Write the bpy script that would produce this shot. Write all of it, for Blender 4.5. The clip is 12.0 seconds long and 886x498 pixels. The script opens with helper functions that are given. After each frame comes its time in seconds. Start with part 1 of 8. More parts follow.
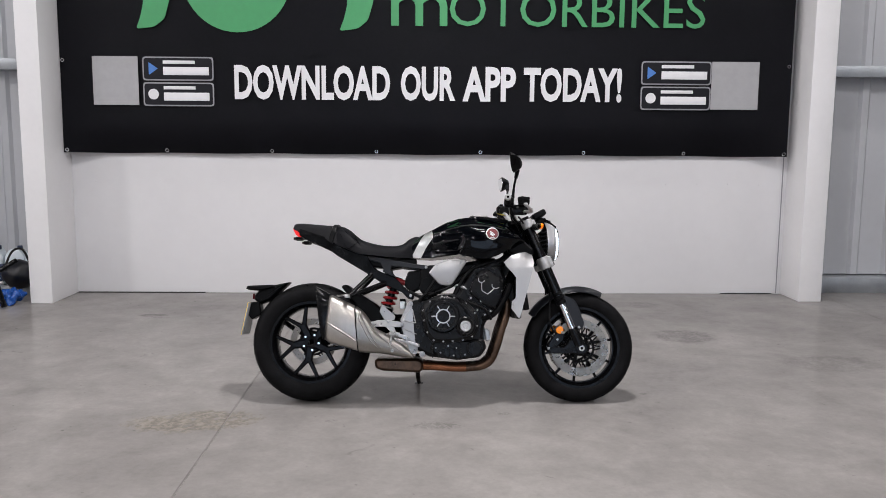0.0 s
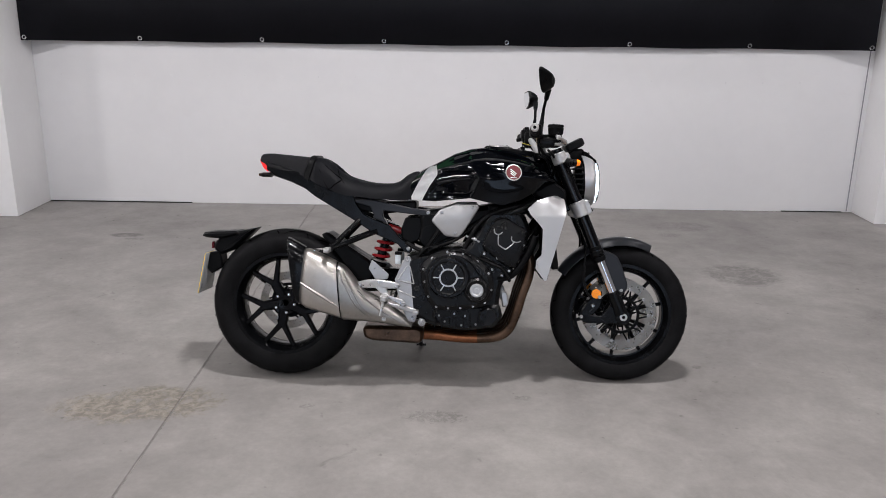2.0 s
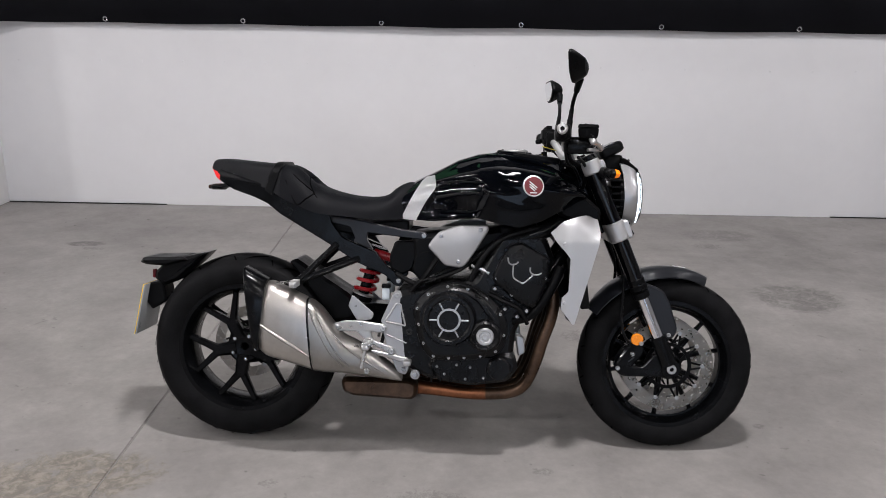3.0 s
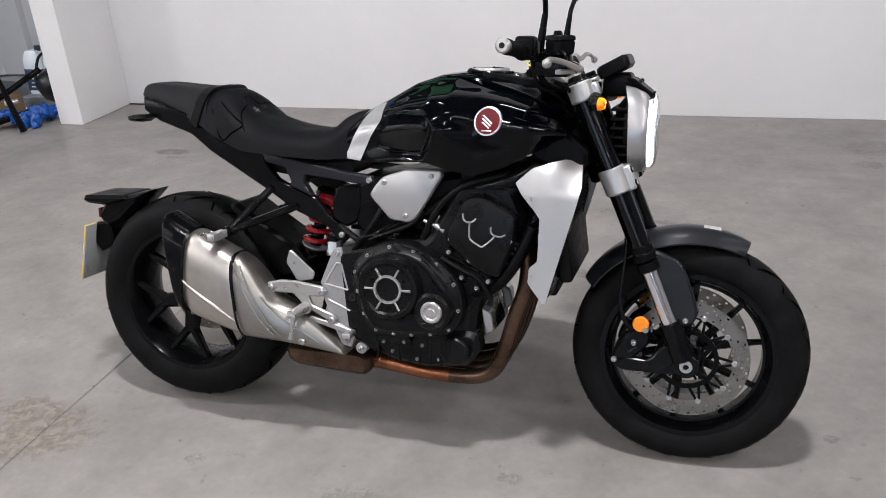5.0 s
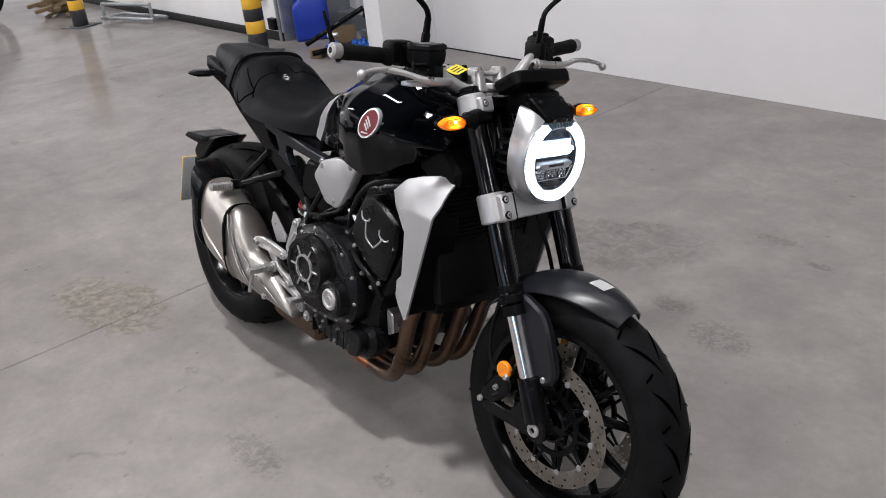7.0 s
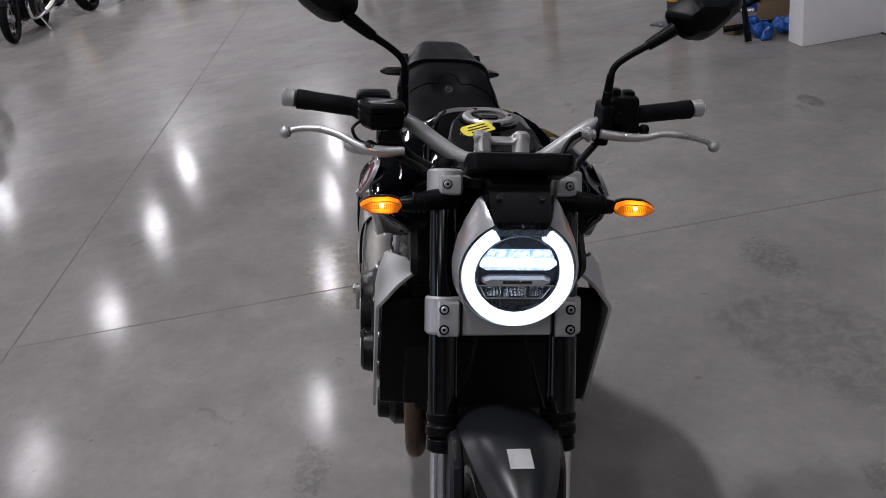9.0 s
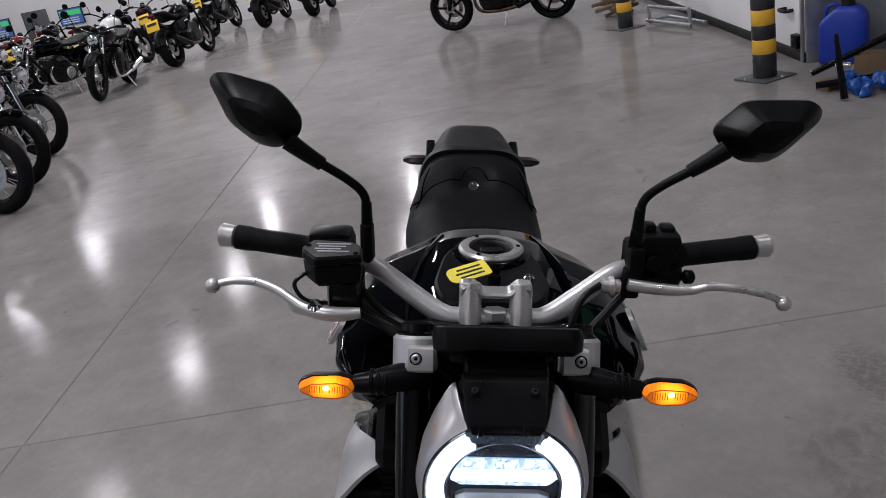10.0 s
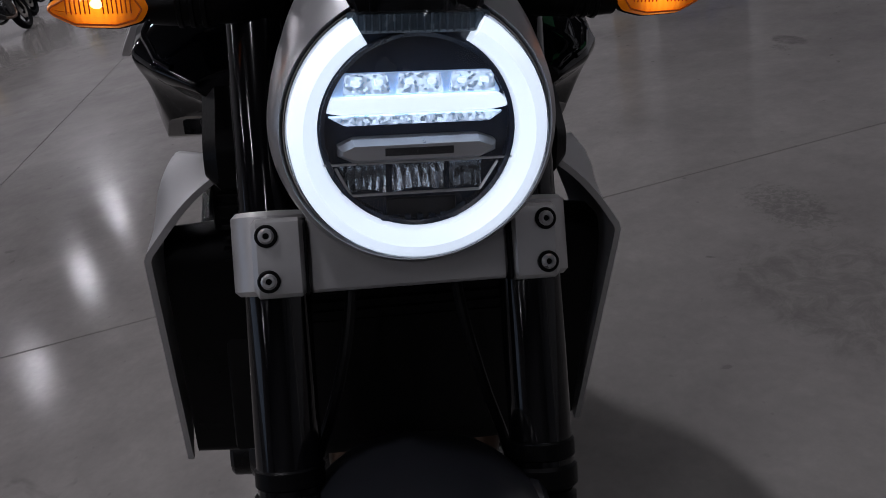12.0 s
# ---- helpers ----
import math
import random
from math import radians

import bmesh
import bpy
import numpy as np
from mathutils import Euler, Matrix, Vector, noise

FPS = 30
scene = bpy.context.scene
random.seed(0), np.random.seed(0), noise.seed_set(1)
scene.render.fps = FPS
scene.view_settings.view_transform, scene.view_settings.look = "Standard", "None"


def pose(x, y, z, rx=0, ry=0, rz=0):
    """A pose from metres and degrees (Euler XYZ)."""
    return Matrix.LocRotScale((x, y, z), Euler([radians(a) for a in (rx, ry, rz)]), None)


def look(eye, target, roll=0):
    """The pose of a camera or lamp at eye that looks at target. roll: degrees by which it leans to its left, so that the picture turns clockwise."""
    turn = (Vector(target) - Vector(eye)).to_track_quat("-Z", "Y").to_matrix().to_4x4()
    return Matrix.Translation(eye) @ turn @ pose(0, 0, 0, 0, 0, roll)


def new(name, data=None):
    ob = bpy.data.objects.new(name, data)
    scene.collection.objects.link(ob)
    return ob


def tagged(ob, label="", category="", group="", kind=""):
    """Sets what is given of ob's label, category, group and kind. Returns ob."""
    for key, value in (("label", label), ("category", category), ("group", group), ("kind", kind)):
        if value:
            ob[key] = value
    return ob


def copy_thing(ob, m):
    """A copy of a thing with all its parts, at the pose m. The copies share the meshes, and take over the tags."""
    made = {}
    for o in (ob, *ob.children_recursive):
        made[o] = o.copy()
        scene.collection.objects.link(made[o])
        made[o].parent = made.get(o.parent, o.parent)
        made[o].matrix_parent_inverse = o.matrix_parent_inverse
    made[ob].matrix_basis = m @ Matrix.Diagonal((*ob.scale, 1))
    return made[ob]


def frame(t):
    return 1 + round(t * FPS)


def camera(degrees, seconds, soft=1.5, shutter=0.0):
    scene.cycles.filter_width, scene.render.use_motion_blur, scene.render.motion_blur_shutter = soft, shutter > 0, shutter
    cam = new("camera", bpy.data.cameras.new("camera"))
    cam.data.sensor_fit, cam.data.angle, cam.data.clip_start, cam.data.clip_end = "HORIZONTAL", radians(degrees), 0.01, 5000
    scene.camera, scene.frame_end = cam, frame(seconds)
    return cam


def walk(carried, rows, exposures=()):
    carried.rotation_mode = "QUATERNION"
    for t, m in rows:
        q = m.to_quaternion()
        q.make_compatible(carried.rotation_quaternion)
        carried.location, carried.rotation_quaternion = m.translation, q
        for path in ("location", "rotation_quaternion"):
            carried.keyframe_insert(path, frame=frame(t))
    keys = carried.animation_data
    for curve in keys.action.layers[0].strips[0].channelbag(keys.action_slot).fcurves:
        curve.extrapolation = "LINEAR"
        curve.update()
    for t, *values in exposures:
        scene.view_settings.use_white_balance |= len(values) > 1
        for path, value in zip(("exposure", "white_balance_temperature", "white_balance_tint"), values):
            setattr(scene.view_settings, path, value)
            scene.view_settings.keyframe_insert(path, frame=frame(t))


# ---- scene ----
cam = camera(56.5, 12.0, soft=0.9)
PATH = [
    (0, (-0.129, -4.392, 1.428), (-0.079, -2.411, 1.164), 0.4),
    (0.5, (-0.066, -4.323, 1.56), (-0.032, -2.377, 1.098), 0.6),
    (1, (-0.075, -4.101, 1.622), (-0.055, -2.171, 1.096), 0.6),
    (1.5, (-0.035, -3.768, 1.6), (-0.033, -1.845, 1.053), 0.7),
    (2, (-0.01, -3.382, 1.589), (-0.029, -1.465, 1.02), 0.7),
    (2.5, (-0.026, -2.98, 1.559), (-0.055, -1.063, 0.991), 0.8),
    (3, (0.011, -2.624, 1.517), (-0.029, -0.715, 0.922), 0.8),
    (3.2, (0.035, -2.466, 1.516), (-0.013, -0.568, 0.889), 0.8),
    (4.8, (0.586, -1.967, 1.503), (0.123, -0.208, 0.671), -3.4),
    (5, (0.7, -1.904, 1.497), (0.146, -0.181, 0.647), -3.8),
    (5.5, (0.976, -1.75, 1.505), (0.248, -0.115, 0.612), -4.1),
    (6, (1.308, -1.601, 1.511), (0.333, -0.104, 0.612), -4.8),
    (6.5, (1.546, -1.379, 1.488), (0.384, -0.023, 0.587), -4.4),
    (7, (1.743, -1.128, 1.511), (0.365, 0.012, 0.616), -5.8),
    (7.2, (1.836, -1.018, 1.51), (0.377, 0.026, 0.625), -5.0),
    (8.8, (1.854, -0.076, 1.498), (0.06, 0.064, 0.625), -8.2),
    (9, (1.791, 0.007, 1.495), (-0.01, 0.064, 0.627), -9.5),
    (9.5, (1.591, 0.13, 1.504), (-0.226, 0.087, 0.67), -9.6),
    (10, (1.41, 0.202, 1.497), (-0.443, 0.071, 0.756), -11.3),
    (10.5, (1.245, 0.229, 1.415), (-0.61, 0.093, 0.681), -11.9),
    (11, (1.155, 0.199, 1.239), (-0.694, 0.06, 0.49), -14.0),
    (11.5, (1.141, 0.164, 1.096), (-0.703, 0.103, 0.323), -13.7),
    (11.8, (1.154, 0.128, 1.048), (-0.672, 0.23, 0.24), -12.7),
    (12, (1.167, 0.101, 1.017), (-0.645, 0.282, 0.191), -12.6),
]
walk(cam, [(t, look(e, g, r)) for t, e, g, r in PATH],
     exposures=[(0, -0.29, 6500, 13), (3.0, -0.33, 6480, 13), (4.8, -0.08, 6470, 12), (6.5, -0.14, 6470, 12), (7.2, -0.32, 6430, 13), (8.8, -1.06, 6250, 15), (9.5, -1.04, 6250, 15), (10.5, -0.92, 6290, 16), (11.0, -1.0, 6200, 15), (11.5, -1.88, 6080, 16), (12, -1.93, 6180, 17)])

# ---- world and light ----
world = bpy.data.worlds.new("hall_air")
scene.world = world
world.use_nodes = True
world.node_tree.nodes["Background"].inputs[0].default_value = (0.62, 0.66, 0.72, 1)
world.node_tree.nodes["Background"].inputs[1].default_value = 0.03

LAMP_Z = 5.0
LAMP_XS = (7.9, 4.2, 0.35, -3.5, -7.4, -11.3, -15.1, -18.9)
# the row at y 2.05 is an added fill for the wall
LAMP_YS = (2.05, -1.65, -5.5, -10.3)
NEAR = (0.30, -0.74)
LAMPS = [NEAR if (lx, ly) == (0.35, -1.65) else (lx, ly) for lx in LAMP_XS for ly in LAMP_YS if ly < 0 or -4 < lx < 5]
for lx, ly in LAMPS:
    ld = bpy.data.lights.new("batten_light", "AREA")
    ld.shape, ld.size, ld.size_y = "RECTANGLE", 0.48 if (lx, ly) == NEAR else 1.0, 0.14
    # ly > 0: weak added fill, no known batten there
    ld.energy, ld.color = 32 if ly > 0 else (225 if (lx, ly) == NEAR else (90 if lx > -6 else 165)), (1.0, 0.985, 0.985)
    lo = new("batten_light", ld)
    lo.location = (lx, ly, LAMP_Z - 0.07)


# ---- materials ----
def srgb(r, g, b):
    f = lambda v: v / 12.92 if v <= 0.04045 else ((v + 0.055) / 1.055) ** 2.4
    return (f(r / 255), f(g / 255), f(b / 255), 1)


def material(name, color, rough=0.5, metal=0.0, vary=0.12, scale=20.0, bump=0.0, bump_scale=200.0, coat=0.0,
             rough_vary=0.1, spec=0.5, random_piece=0.0):
    """A surface with colour and gloss varied at two scales and a fine relief."""
    m = bpy.data.materials.new(name)
    m.use_nodes = True
    n, l = m.node_tree.nodes, m.node_tree.links
    b = n["Principled BSDF"]
    tc = n.new("ShaderNodeTexCoord")
    big, fine = n.new("ShaderNodeTexNoise"), n.new("ShaderNodeTexNoise")
    big.inputs["Scale"].default_value, big.inputs["Detail"].default_value = scale, 5
    fine.inputs["Scale"].default_value, fine.inputs["Detail"].default_value = scale * 9, 3
    l.new(tc.outputs["Object"], big.inputs["Vector"])
    l.new(tc.outputs["Object"], fine.inputs["Vector"])
    add = n.new("ShaderNodeMath")
    add.operation = "MULTIPLY_ADD"
    l.new(fine.outputs["Fac"], add.inputs[0])
    add.inputs[1].default_value = 0.4
    l.new(big.outputs["Fac"], add.inputs[2])
    ramp = n.new("ShaderNodeMapRange")
    ramp.inputs["From Min"].default_value, ramp.inputs["From Max"].default_value = 0.45, 0.95
    ramp.inputs["To Min"].default_value, ramp.inputs["To Max"].default_value = 1 - vary, 1 + vary
    l.new(add.outputs[0], ramp.inputs["Value"])
    mul = n.new("ShaderNodeVectorMath")
    mul.operation = "SCALE"
    mul.inputs[0].default_value = color[:3]
    l.new(ramp.outputs[0], mul.inputs["Scale"])
    last = mul.outputs[0]
    if random_piece:
        info, rr, m2 = n.new("ShaderNodeObjectInfo"), n.new("ShaderNodeMapRange"), n.new("ShaderNodeVectorMath")
        rr.inputs["To Min"].default_value, rr.inputs["To Max"].default_value = 1 - random_piece, 1 + random_piece
        m2.operation = "SCALE"
        l.new(info.outputs["Random"], rr.inputs["Value"])
        l.new(last, m2.inputs[0])
        l.new(rr.outputs[0], m2.inputs["Scale"])
        last = m2.outputs[0]
    l.new(last, b.inputs["Base Color"])
    rg = n.new("ShaderNodeMapRange")
    rg.inputs["From Min"].default_value, rg.inputs["From Max"].default_value = 0.3, 0.7
    rg.inputs["To Min"].default_value, rg.inputs["To Max"].default_value = max(0.02, rough - rough_vary), min(1, rough + rough_vary)
    l.new(big.outputs["Fac"], rg.inputs["Value"])
    l.new(rg.outputs[0], b.inputs["Roughness"])
    b.inputs["Metallic"].default_value = metal
    b.inputs["Specular IOR Level"].default_value = spec
    b.inputs["Coat Weight"].default_value = coat
    b.inputs["Coat Roughness"].default_value = 0.03
    if bump:
        bn, bt = n.new("ShaderNodeBump"), n.new("ShaderNodeTexNoise")
        bt.inputs["Scale"].default_value, bt.inputs["Detail"].default_value = bump_scale, 4
        l.new(tc.outputs["Object"], bt.inputs["Vector"])
        l.new(bt.outputs["Fac"], bn.inputs["Height"])
        bn.inputs["Strength"].default_value, bn.inputs["Distance"].default_value = bump, 0.001
        l.new(bn.outputs[0], b.inputs["Normal"])
    return m


def glowing(name, color, strength):
    m = bpy.data.materials.new(name)
    m.use_nodes = True
    b = m.node_tree.nodes["Principled BSDF"]
    b.inputs["Base Color"].default_value = color
    b.inputs["Emission Color"].default_value = color
    b.inputs["Emission Strength"].default_value = strength
    return m


def glassy(name, color, rough=0.02):
    m = bpy.data.materials.new(name)
    m.use_nodes = True
    n, l = m.node_tree.nodes, m.node_tree.links
    b = n["Principled BSDF"]
    b.inputs["Base Color"].default_value = color
    b.inputs["Transmission Weight"].default_value = 1
    b.inputs["Roughness"].default_value = rough
    b.inputs["IOR"].default_value = 1.3
    return m


def concrete():
    """Power-floated, sealed concrete: clouds, trowel blotches, pale dust, dark specks and a worn gloss."""
    m = bpy.data.materials.new("sealed_concrete")
    m.use_nodes = True
    n, l = m.node_tree.nodes, m.node_tree.links
    b = n["Principled BSDF"]
    tc = n.new("ShaderNodeTexCoord")

    def tex(scale, detail, rough, dist=0.0, stretch=None):
        t = n.new("ShaderNodeTexNoise")
        t.inputs["Scale"].default_value, t.inputs["Detail"].default_value = scale, detail
        t.inputs["Roughness"].default_value, t.inputs["Distortion"].default_value = rough, dist
        if stretch:
            mp = n.new("ShaderNodeMapping")
            mp.inputs["Scale"].default_value = stretch
            l.new(tc.outputs["Object"], mp.inputs["Vector"])
            l.new(mp.outputs[0], t.inputs["Vector"])
        else:
            l.new(tc.outputs["Object"], t.inputs["Vector"])
        return t.outputs["Fac"]

    def rng(src, a, bb, c, d):
        r = n.new("ShaderNodeMapRange")
        for k, v in zip(("From Min", "From Max", "To Min", "To Max"), (a, bb, c, d)):
            r.inputs[k].default_value = v
        l.new(src, r.inputs["Value"])
        return r.outputs[0]

    def times(a, c):
        t = n.new("ShaderNodeMath")
        t.operation = "MULTIPLY"
        l.new(a, t.inputs[0])
        l.new(c, t.inputs[1])
        return t.outputs[0]

    clouds = tex(0.55, 7, 0.62, 0.3)
    blots = tex(2.6, 7, 0.66, 0.25)
    grain = tex(38, 5, 0.7)
    specks = tex(21, 2, 0.5)
    val = times(rng(clouds, 0.3, 0.7, 0.82, 1.16), rng(blots, 0.3, 0.72, 1.12, 0.80))
    val = times(val, rng(grain, 0.3, 0.7, 0.95, 1.05))
    val = times(val, rng(tex(11, 6, 0.68, 0.2), 0.32, 0.68, 1.05, 0.94))
    val = times(val, rng(specks, 0.71, 0.78, 1.0, 0.70))
    val = times(val, rng(tex(4.5, 3, 0.55, 2.0), 0.70, 0.76, 1.0, 0.78))
    # worn, stained patches with outlines of their own: (x, y, radius x, radius y, turn, darkness)
    worn = tex(14, 6, 0.75, 1.2)
    for px, py, rx, ry, rz, deep in ((-1.25, -0.33, 0.42, 0.20, 0.2, 0.70), (1.80, 1.5, 0.34, 0.30, 0.0, 0.68), (1.72, 2.66, 0.35, 0.2, 0, 0.8),
                                    (-0.15, 1.2, 0.65, 0.35, 0.5, 0.74), (2.55, 0.75, 0.5, 0.3, 0, 0.8), (-2.3, 2.2, 0.18, 0.08, 0, 0.6)):
        mp = n.new("ShaderNodeMapping")
        mp.vector_type = "TEXTURE"
        mp.inputs["Location"].default_value = (px, py, 0)
        mp.inputs["Rotation"].default_value = (0, 0, rz)
        mp.inputs["Scale"].default_value = (rx, ry, 1)
        l.new(tc.outputs["Object"], mp.inputs["Vector"])
        ln = n.new("ShaderNodeVectorMath")
        ln.operation = "LENGTH"
        l.new(mp.outputs[0], ln.inputs[0])
        inside = rng(ln.outputs["Value"], 0.55, 1.1, 1.0, 0.0)
        spot = rng(times(inside, worn), 0.32, 0.58, 1.0, deep)
        val = times(val, spot)
    # small scuffs and tyre marks: x, y and their two radii
    chips = tex(48, 5, 0.75, 0.8)
    for px, py, rx, ry in ((-0.59, -0.33, 0.07, 0.05), (0.30, -0.22, 0.09, 0.05), (0.37, 1.0, 0.17, 0.10), (0.62, 1.55, 0.12, 0.06), (0.41, 1.65, 0.22, 0.07), (0.60, 0.92, 0.26, 0.18),
                           (-3.93, 0.11, 0.16, 0.06), (-2.98, 1.05, 0.14, 0.05), (1.13, 0.12, 0.05, 0.05), (1.58, 2.41, 0.22, 0.12), (-2.22, 2.11, 0.18, 0.07), (-4.92, 1.21, 0.3, 0.14), (-0.75, 1.25, 0.4, 0.2), (-0.06, -0.40, 0.3, 0.12)):
        mp, ln = n.new("ShaderNodeMapping"), n.new("ShaderNodeVectorMath")
        mp.vector_type = "TEXTURE"
        mp.inputs["Location"].default_value = (px, py, 0)
        mp.inputs["Scale"].default_value = (rx, ry, 1)
        ln.operation = "LENGTH"
        l.new(tc.outputs["Object"], mp.inputs["Vector"])
        l.new(mp.outputs[0], ln.inputs[0])
        val = times(val, rng(times(rng(ln.outputs["Value"], 0.3, 1.1, 1.0, 0.0), chips), 0.40, 0.55, 1.0, 0.76))
    col = n.new("ShaderNodeVectorMath")
    col.operation = "SCALE"
    col.inputs[0].default_value = (0.229, 0.2165, 0.206)
    l.new(val, col.inputs["Scale"])
    # where the sealer has gone: brownish, with pale flakes
    rust, flakes, mixer, inner = n.new("ShaderNodeVectorMath"), tex(26, 4, 0.7, 0.5), n.new("ShaderNodeMix"), n.new("ShaderNodeMapping")
    inner.vector_type = "TEXTURE"
    inner.inputs["Location"].default_value, inner.inputs["Scale"].default_value = (-1.28, -0.33, 0), (0.50, 0.24, 1)
    inner.inputs["Rotation"].default_value = (0, 0, 0.15)
    l.new(tc.outputs["Object"], inner.inputs["Vector"])
    far = n.new("ShaderNodeVectorMath")
    far.operation, rust.operation = "LENGTH", "SCALE"
    l.new(inner.outputs[0], far.inputs[0])
    rust.inputs[0].default_value = (0.225, 0.203, 0.172)
    l.new(rng(flakes, 0.42, 0.62, 0.70, 1.16), rust.inputs["Scale"])
    mixer.data_type = "RGBA"
    l.new(rng(times(rng(far.outputs["Value"], 0.5, 1.15, 1.0, 0.0), worn), 0.33, 0.50, 0.0, 0.8), mixer.inputs["Factor"])
    for socket in mixer.inputs:
        if socket.identifier == "A_Color":
            l.new(col.outputs[0], socket)
        if socket.identifier == "B_Color":
            l.new(rust.outputs[0], socket)
    for socket in mixer.outputs:
        if socket.identifier == "Result_Color":
            l.new(socket, b.inputs["Base Color"])
    l.new(times(rng(blots, 0.25, 0.75, 0.085, 0.125), rng(worn, 0.3, 0.8, 0.8, 1.7)), b.inputs["Roughness"])
    b.inputs["Specular IOR Level"].default_value = 0.030
    bn = n.new("ShaderNodeBump")
    bn.inputs["Strength"].default_value, bn.inputs["Distance"].default_value = 0.22, 0.002
    l.new(tex(9, 6, 0.65), bn.inputs["Height"])
    l.new(bn.outputs[0], b.inputs["Normal"])
    return m


M = {}
M["concrete"] = concrete()
M["joint"] = material("joint_filler", (0.16, 0.15, 0.14, 1), 0.9, vary=0.4, scale=6)
M["white_wall"] = material("white_painted_board", (0.76, 0.755, 0.765, 1), 0.55, vary=0.03, scale=1.2, bump=0.08, bump_scale=60)
M["white_steel"] = material("white_painted_steel", (0.78, 0.775, 0.78, 1), 0.42, vary=0.03, scale=2.5, bump=0.05, bump_scale=40)
# the white sheet's base colour is set to a mid grey
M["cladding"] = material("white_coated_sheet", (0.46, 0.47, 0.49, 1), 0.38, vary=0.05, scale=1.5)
M["grey_rail"] = material("galvanised_rail", (0.36, 0.38, 0.40, 1), 0.4, 0.7, vary=0.15, scale=9)
# unseen roof, kept dark so that little light bounces off it
M["ceiling"] = material("ceiling_darkened", (0.11, 0.112, 0.116, 1), 0.7, vary=0.05, scale=0.8)
# unseen walls behind the camera, greyed to lessen the bounced light
M["fill_cut_wall"] = material("unseen_wall_darkened", (0.30, 0.30, 0.31, 1), 0.6, vary=0.06, scale=1.0)
M["banner"] = material("black_banner_vinyl", (0.0115, 0.0117, 0.0155, 1), 0.45, vary=0.15, scale=3, bump=0.1, bump_scale=25, spec=0.18)
M["print_white"] = material("white_print", (0.74, 0.74, 0.76, 1), 0.45, vary=0.03)
M["print_green"] = material("green_print", srgb(66, 150, 96), 0.45, vary=0.05)
M["print_grey"] = material("grey_print", (0.28, 0.28, 0.30, 1), 0.45, vary=0.05)
M["print_pale"] = material("pale_print", (0.36, 0.36, 0.37, 1), 0.45, vary=0.05)
M["print_blue"] = material("blue_print", srgb(70, 120, 190), 0.45)
M["chrome"] = material("chrome", (0.80, 0.80, 0.81, 1), 0.08, 1.0, vary=0.04, rough_vary=0.04)
M["alloy"] = material("satin_cast_alloy", (0.46, 0.455, 0.45, 1), 0.34, 0.78, vary=0.08, scale=30, bump=0.06, bump_scale=350)
M["alloy_paint"] = material("silver_painted_alloy", (0.43, 0.428, 0.43, 1), 0.34, 0.55, vary=0.04, scale=25, rough_vary=0.04)
M["brushed"] = material("brushed_alloy_cover", (0.42, 0.42, 0.425, 1), 0.42, 0.55, vary=0.02, scale=14, rough_vary=0.03)
M["steel"] = material("brushed_stainless", (0.47, 0.445, 0.415, 1), 0.37, 0.92, vary=0.10, scale=7, bump=0.03, bump_scale=220, rough_vary=0.05)
M["link_steel"] = material("polished_link_steel", (0.34, 0.325, 0.305, 1), 0.36, 0.95, vary=0.12, scale=9, bump=0.03, bump_scale=220, rough_vary=0.06)
M["burnt"] = material("heat_tinted_steel", (0.105, 0.066, 0.045, 1), 0.36, 0.9, vary=0.5, scale=9, bump=0.1, bump_scale=150)
M["copper"] = material("heat_coloured_pipe", (0.22, 0.088, 0.044, 1), 0.33, 0.95, vary=0.5, scale=11)
M["gloss"] = material("gloss_black_paint", (0.0008, 0.0011, 0.0018, 1), 0.03, vary=0.1, scale=8, coat=0.06, rough_vary=0.01, spec=0.17)
M["black"] = material("satin_black_plastic", (0.0026, 0.0027, 0.0031, 1), 0.36, vary=0.25, scale=18, bump=0.15, bump_scale=420, spec=0.085)
M["black_metal"] = material("satin_black_metal", (0.0028, 0.0030, 0.0035, 1), 0.20, vary=0.25, scale=22, bump=0.05, bump_scale=260, spec=0.15)
M["gloss_metal"] = material("gloss_black_fork_tube", (0.0016, 0.0016, 0.0022, 1), 0.10, vary=0.15, scale=12, coat=0.08, rough_vary=0.03, spec=0.3)
M["engine"] = material("black_crackle_casting", (0.0036, 0.0037, 0.0042, 1), 0.30, vary=0.3, scale=26, bump=0.3, bump_scale=330, spec=0.18)
M["graphite"] = material("graphite_satin_paint", (0.0085, 0.0092, 0.0118, 1), 0.32, vary=0.1, scale=12, rough_vary=0.04, spec=0.34)
M["rubber"] = material("tyre_rubber", (0.0064, 0.0064, 0.0069, 1), 0.55, vary=0.4, scale=16, bump=0.2, bump_scale=180, spec=0.05)
# near-black for the shade in tread cuts and seat seams
M["groove"] = material("groove_seam_shade", (0.0006, 0.0006, 0.0006, 1), 0.95, vary=0.2, spec=0.0)
M["vinyl"] = material("black_seat_vinyl", (0.0040, 0.0042, 0.0056, 1), 0.50, vary=0.12, scale=10, bump=0.6, bump_scale=520, spec=0.075)
M["vinyl_rough"] = material("grained_seat_vinyl", (0.0078, 0.0079, 0.0092, 1), 0.46, vary=0.15, scale=12, bump=0.9, bump_scale=700, spec=0.11)
M["disc"] = material("ground_disc_steel", (0.43, 0.405, 0.37, 1), 0.32, 1.0, vary=0.12, scale=18, bump=0.05, bump_scale=300)
M["red_spring"] = material("red_spring_paint", (0.30, 0.008, 0.012, 1), 0.3, vary=0.15, scale=30)
M["badge_red"] = material("red_enamel", (0.09, 0.004, 0.008, 1), 0.35, vary=0.1, spec=0.2)
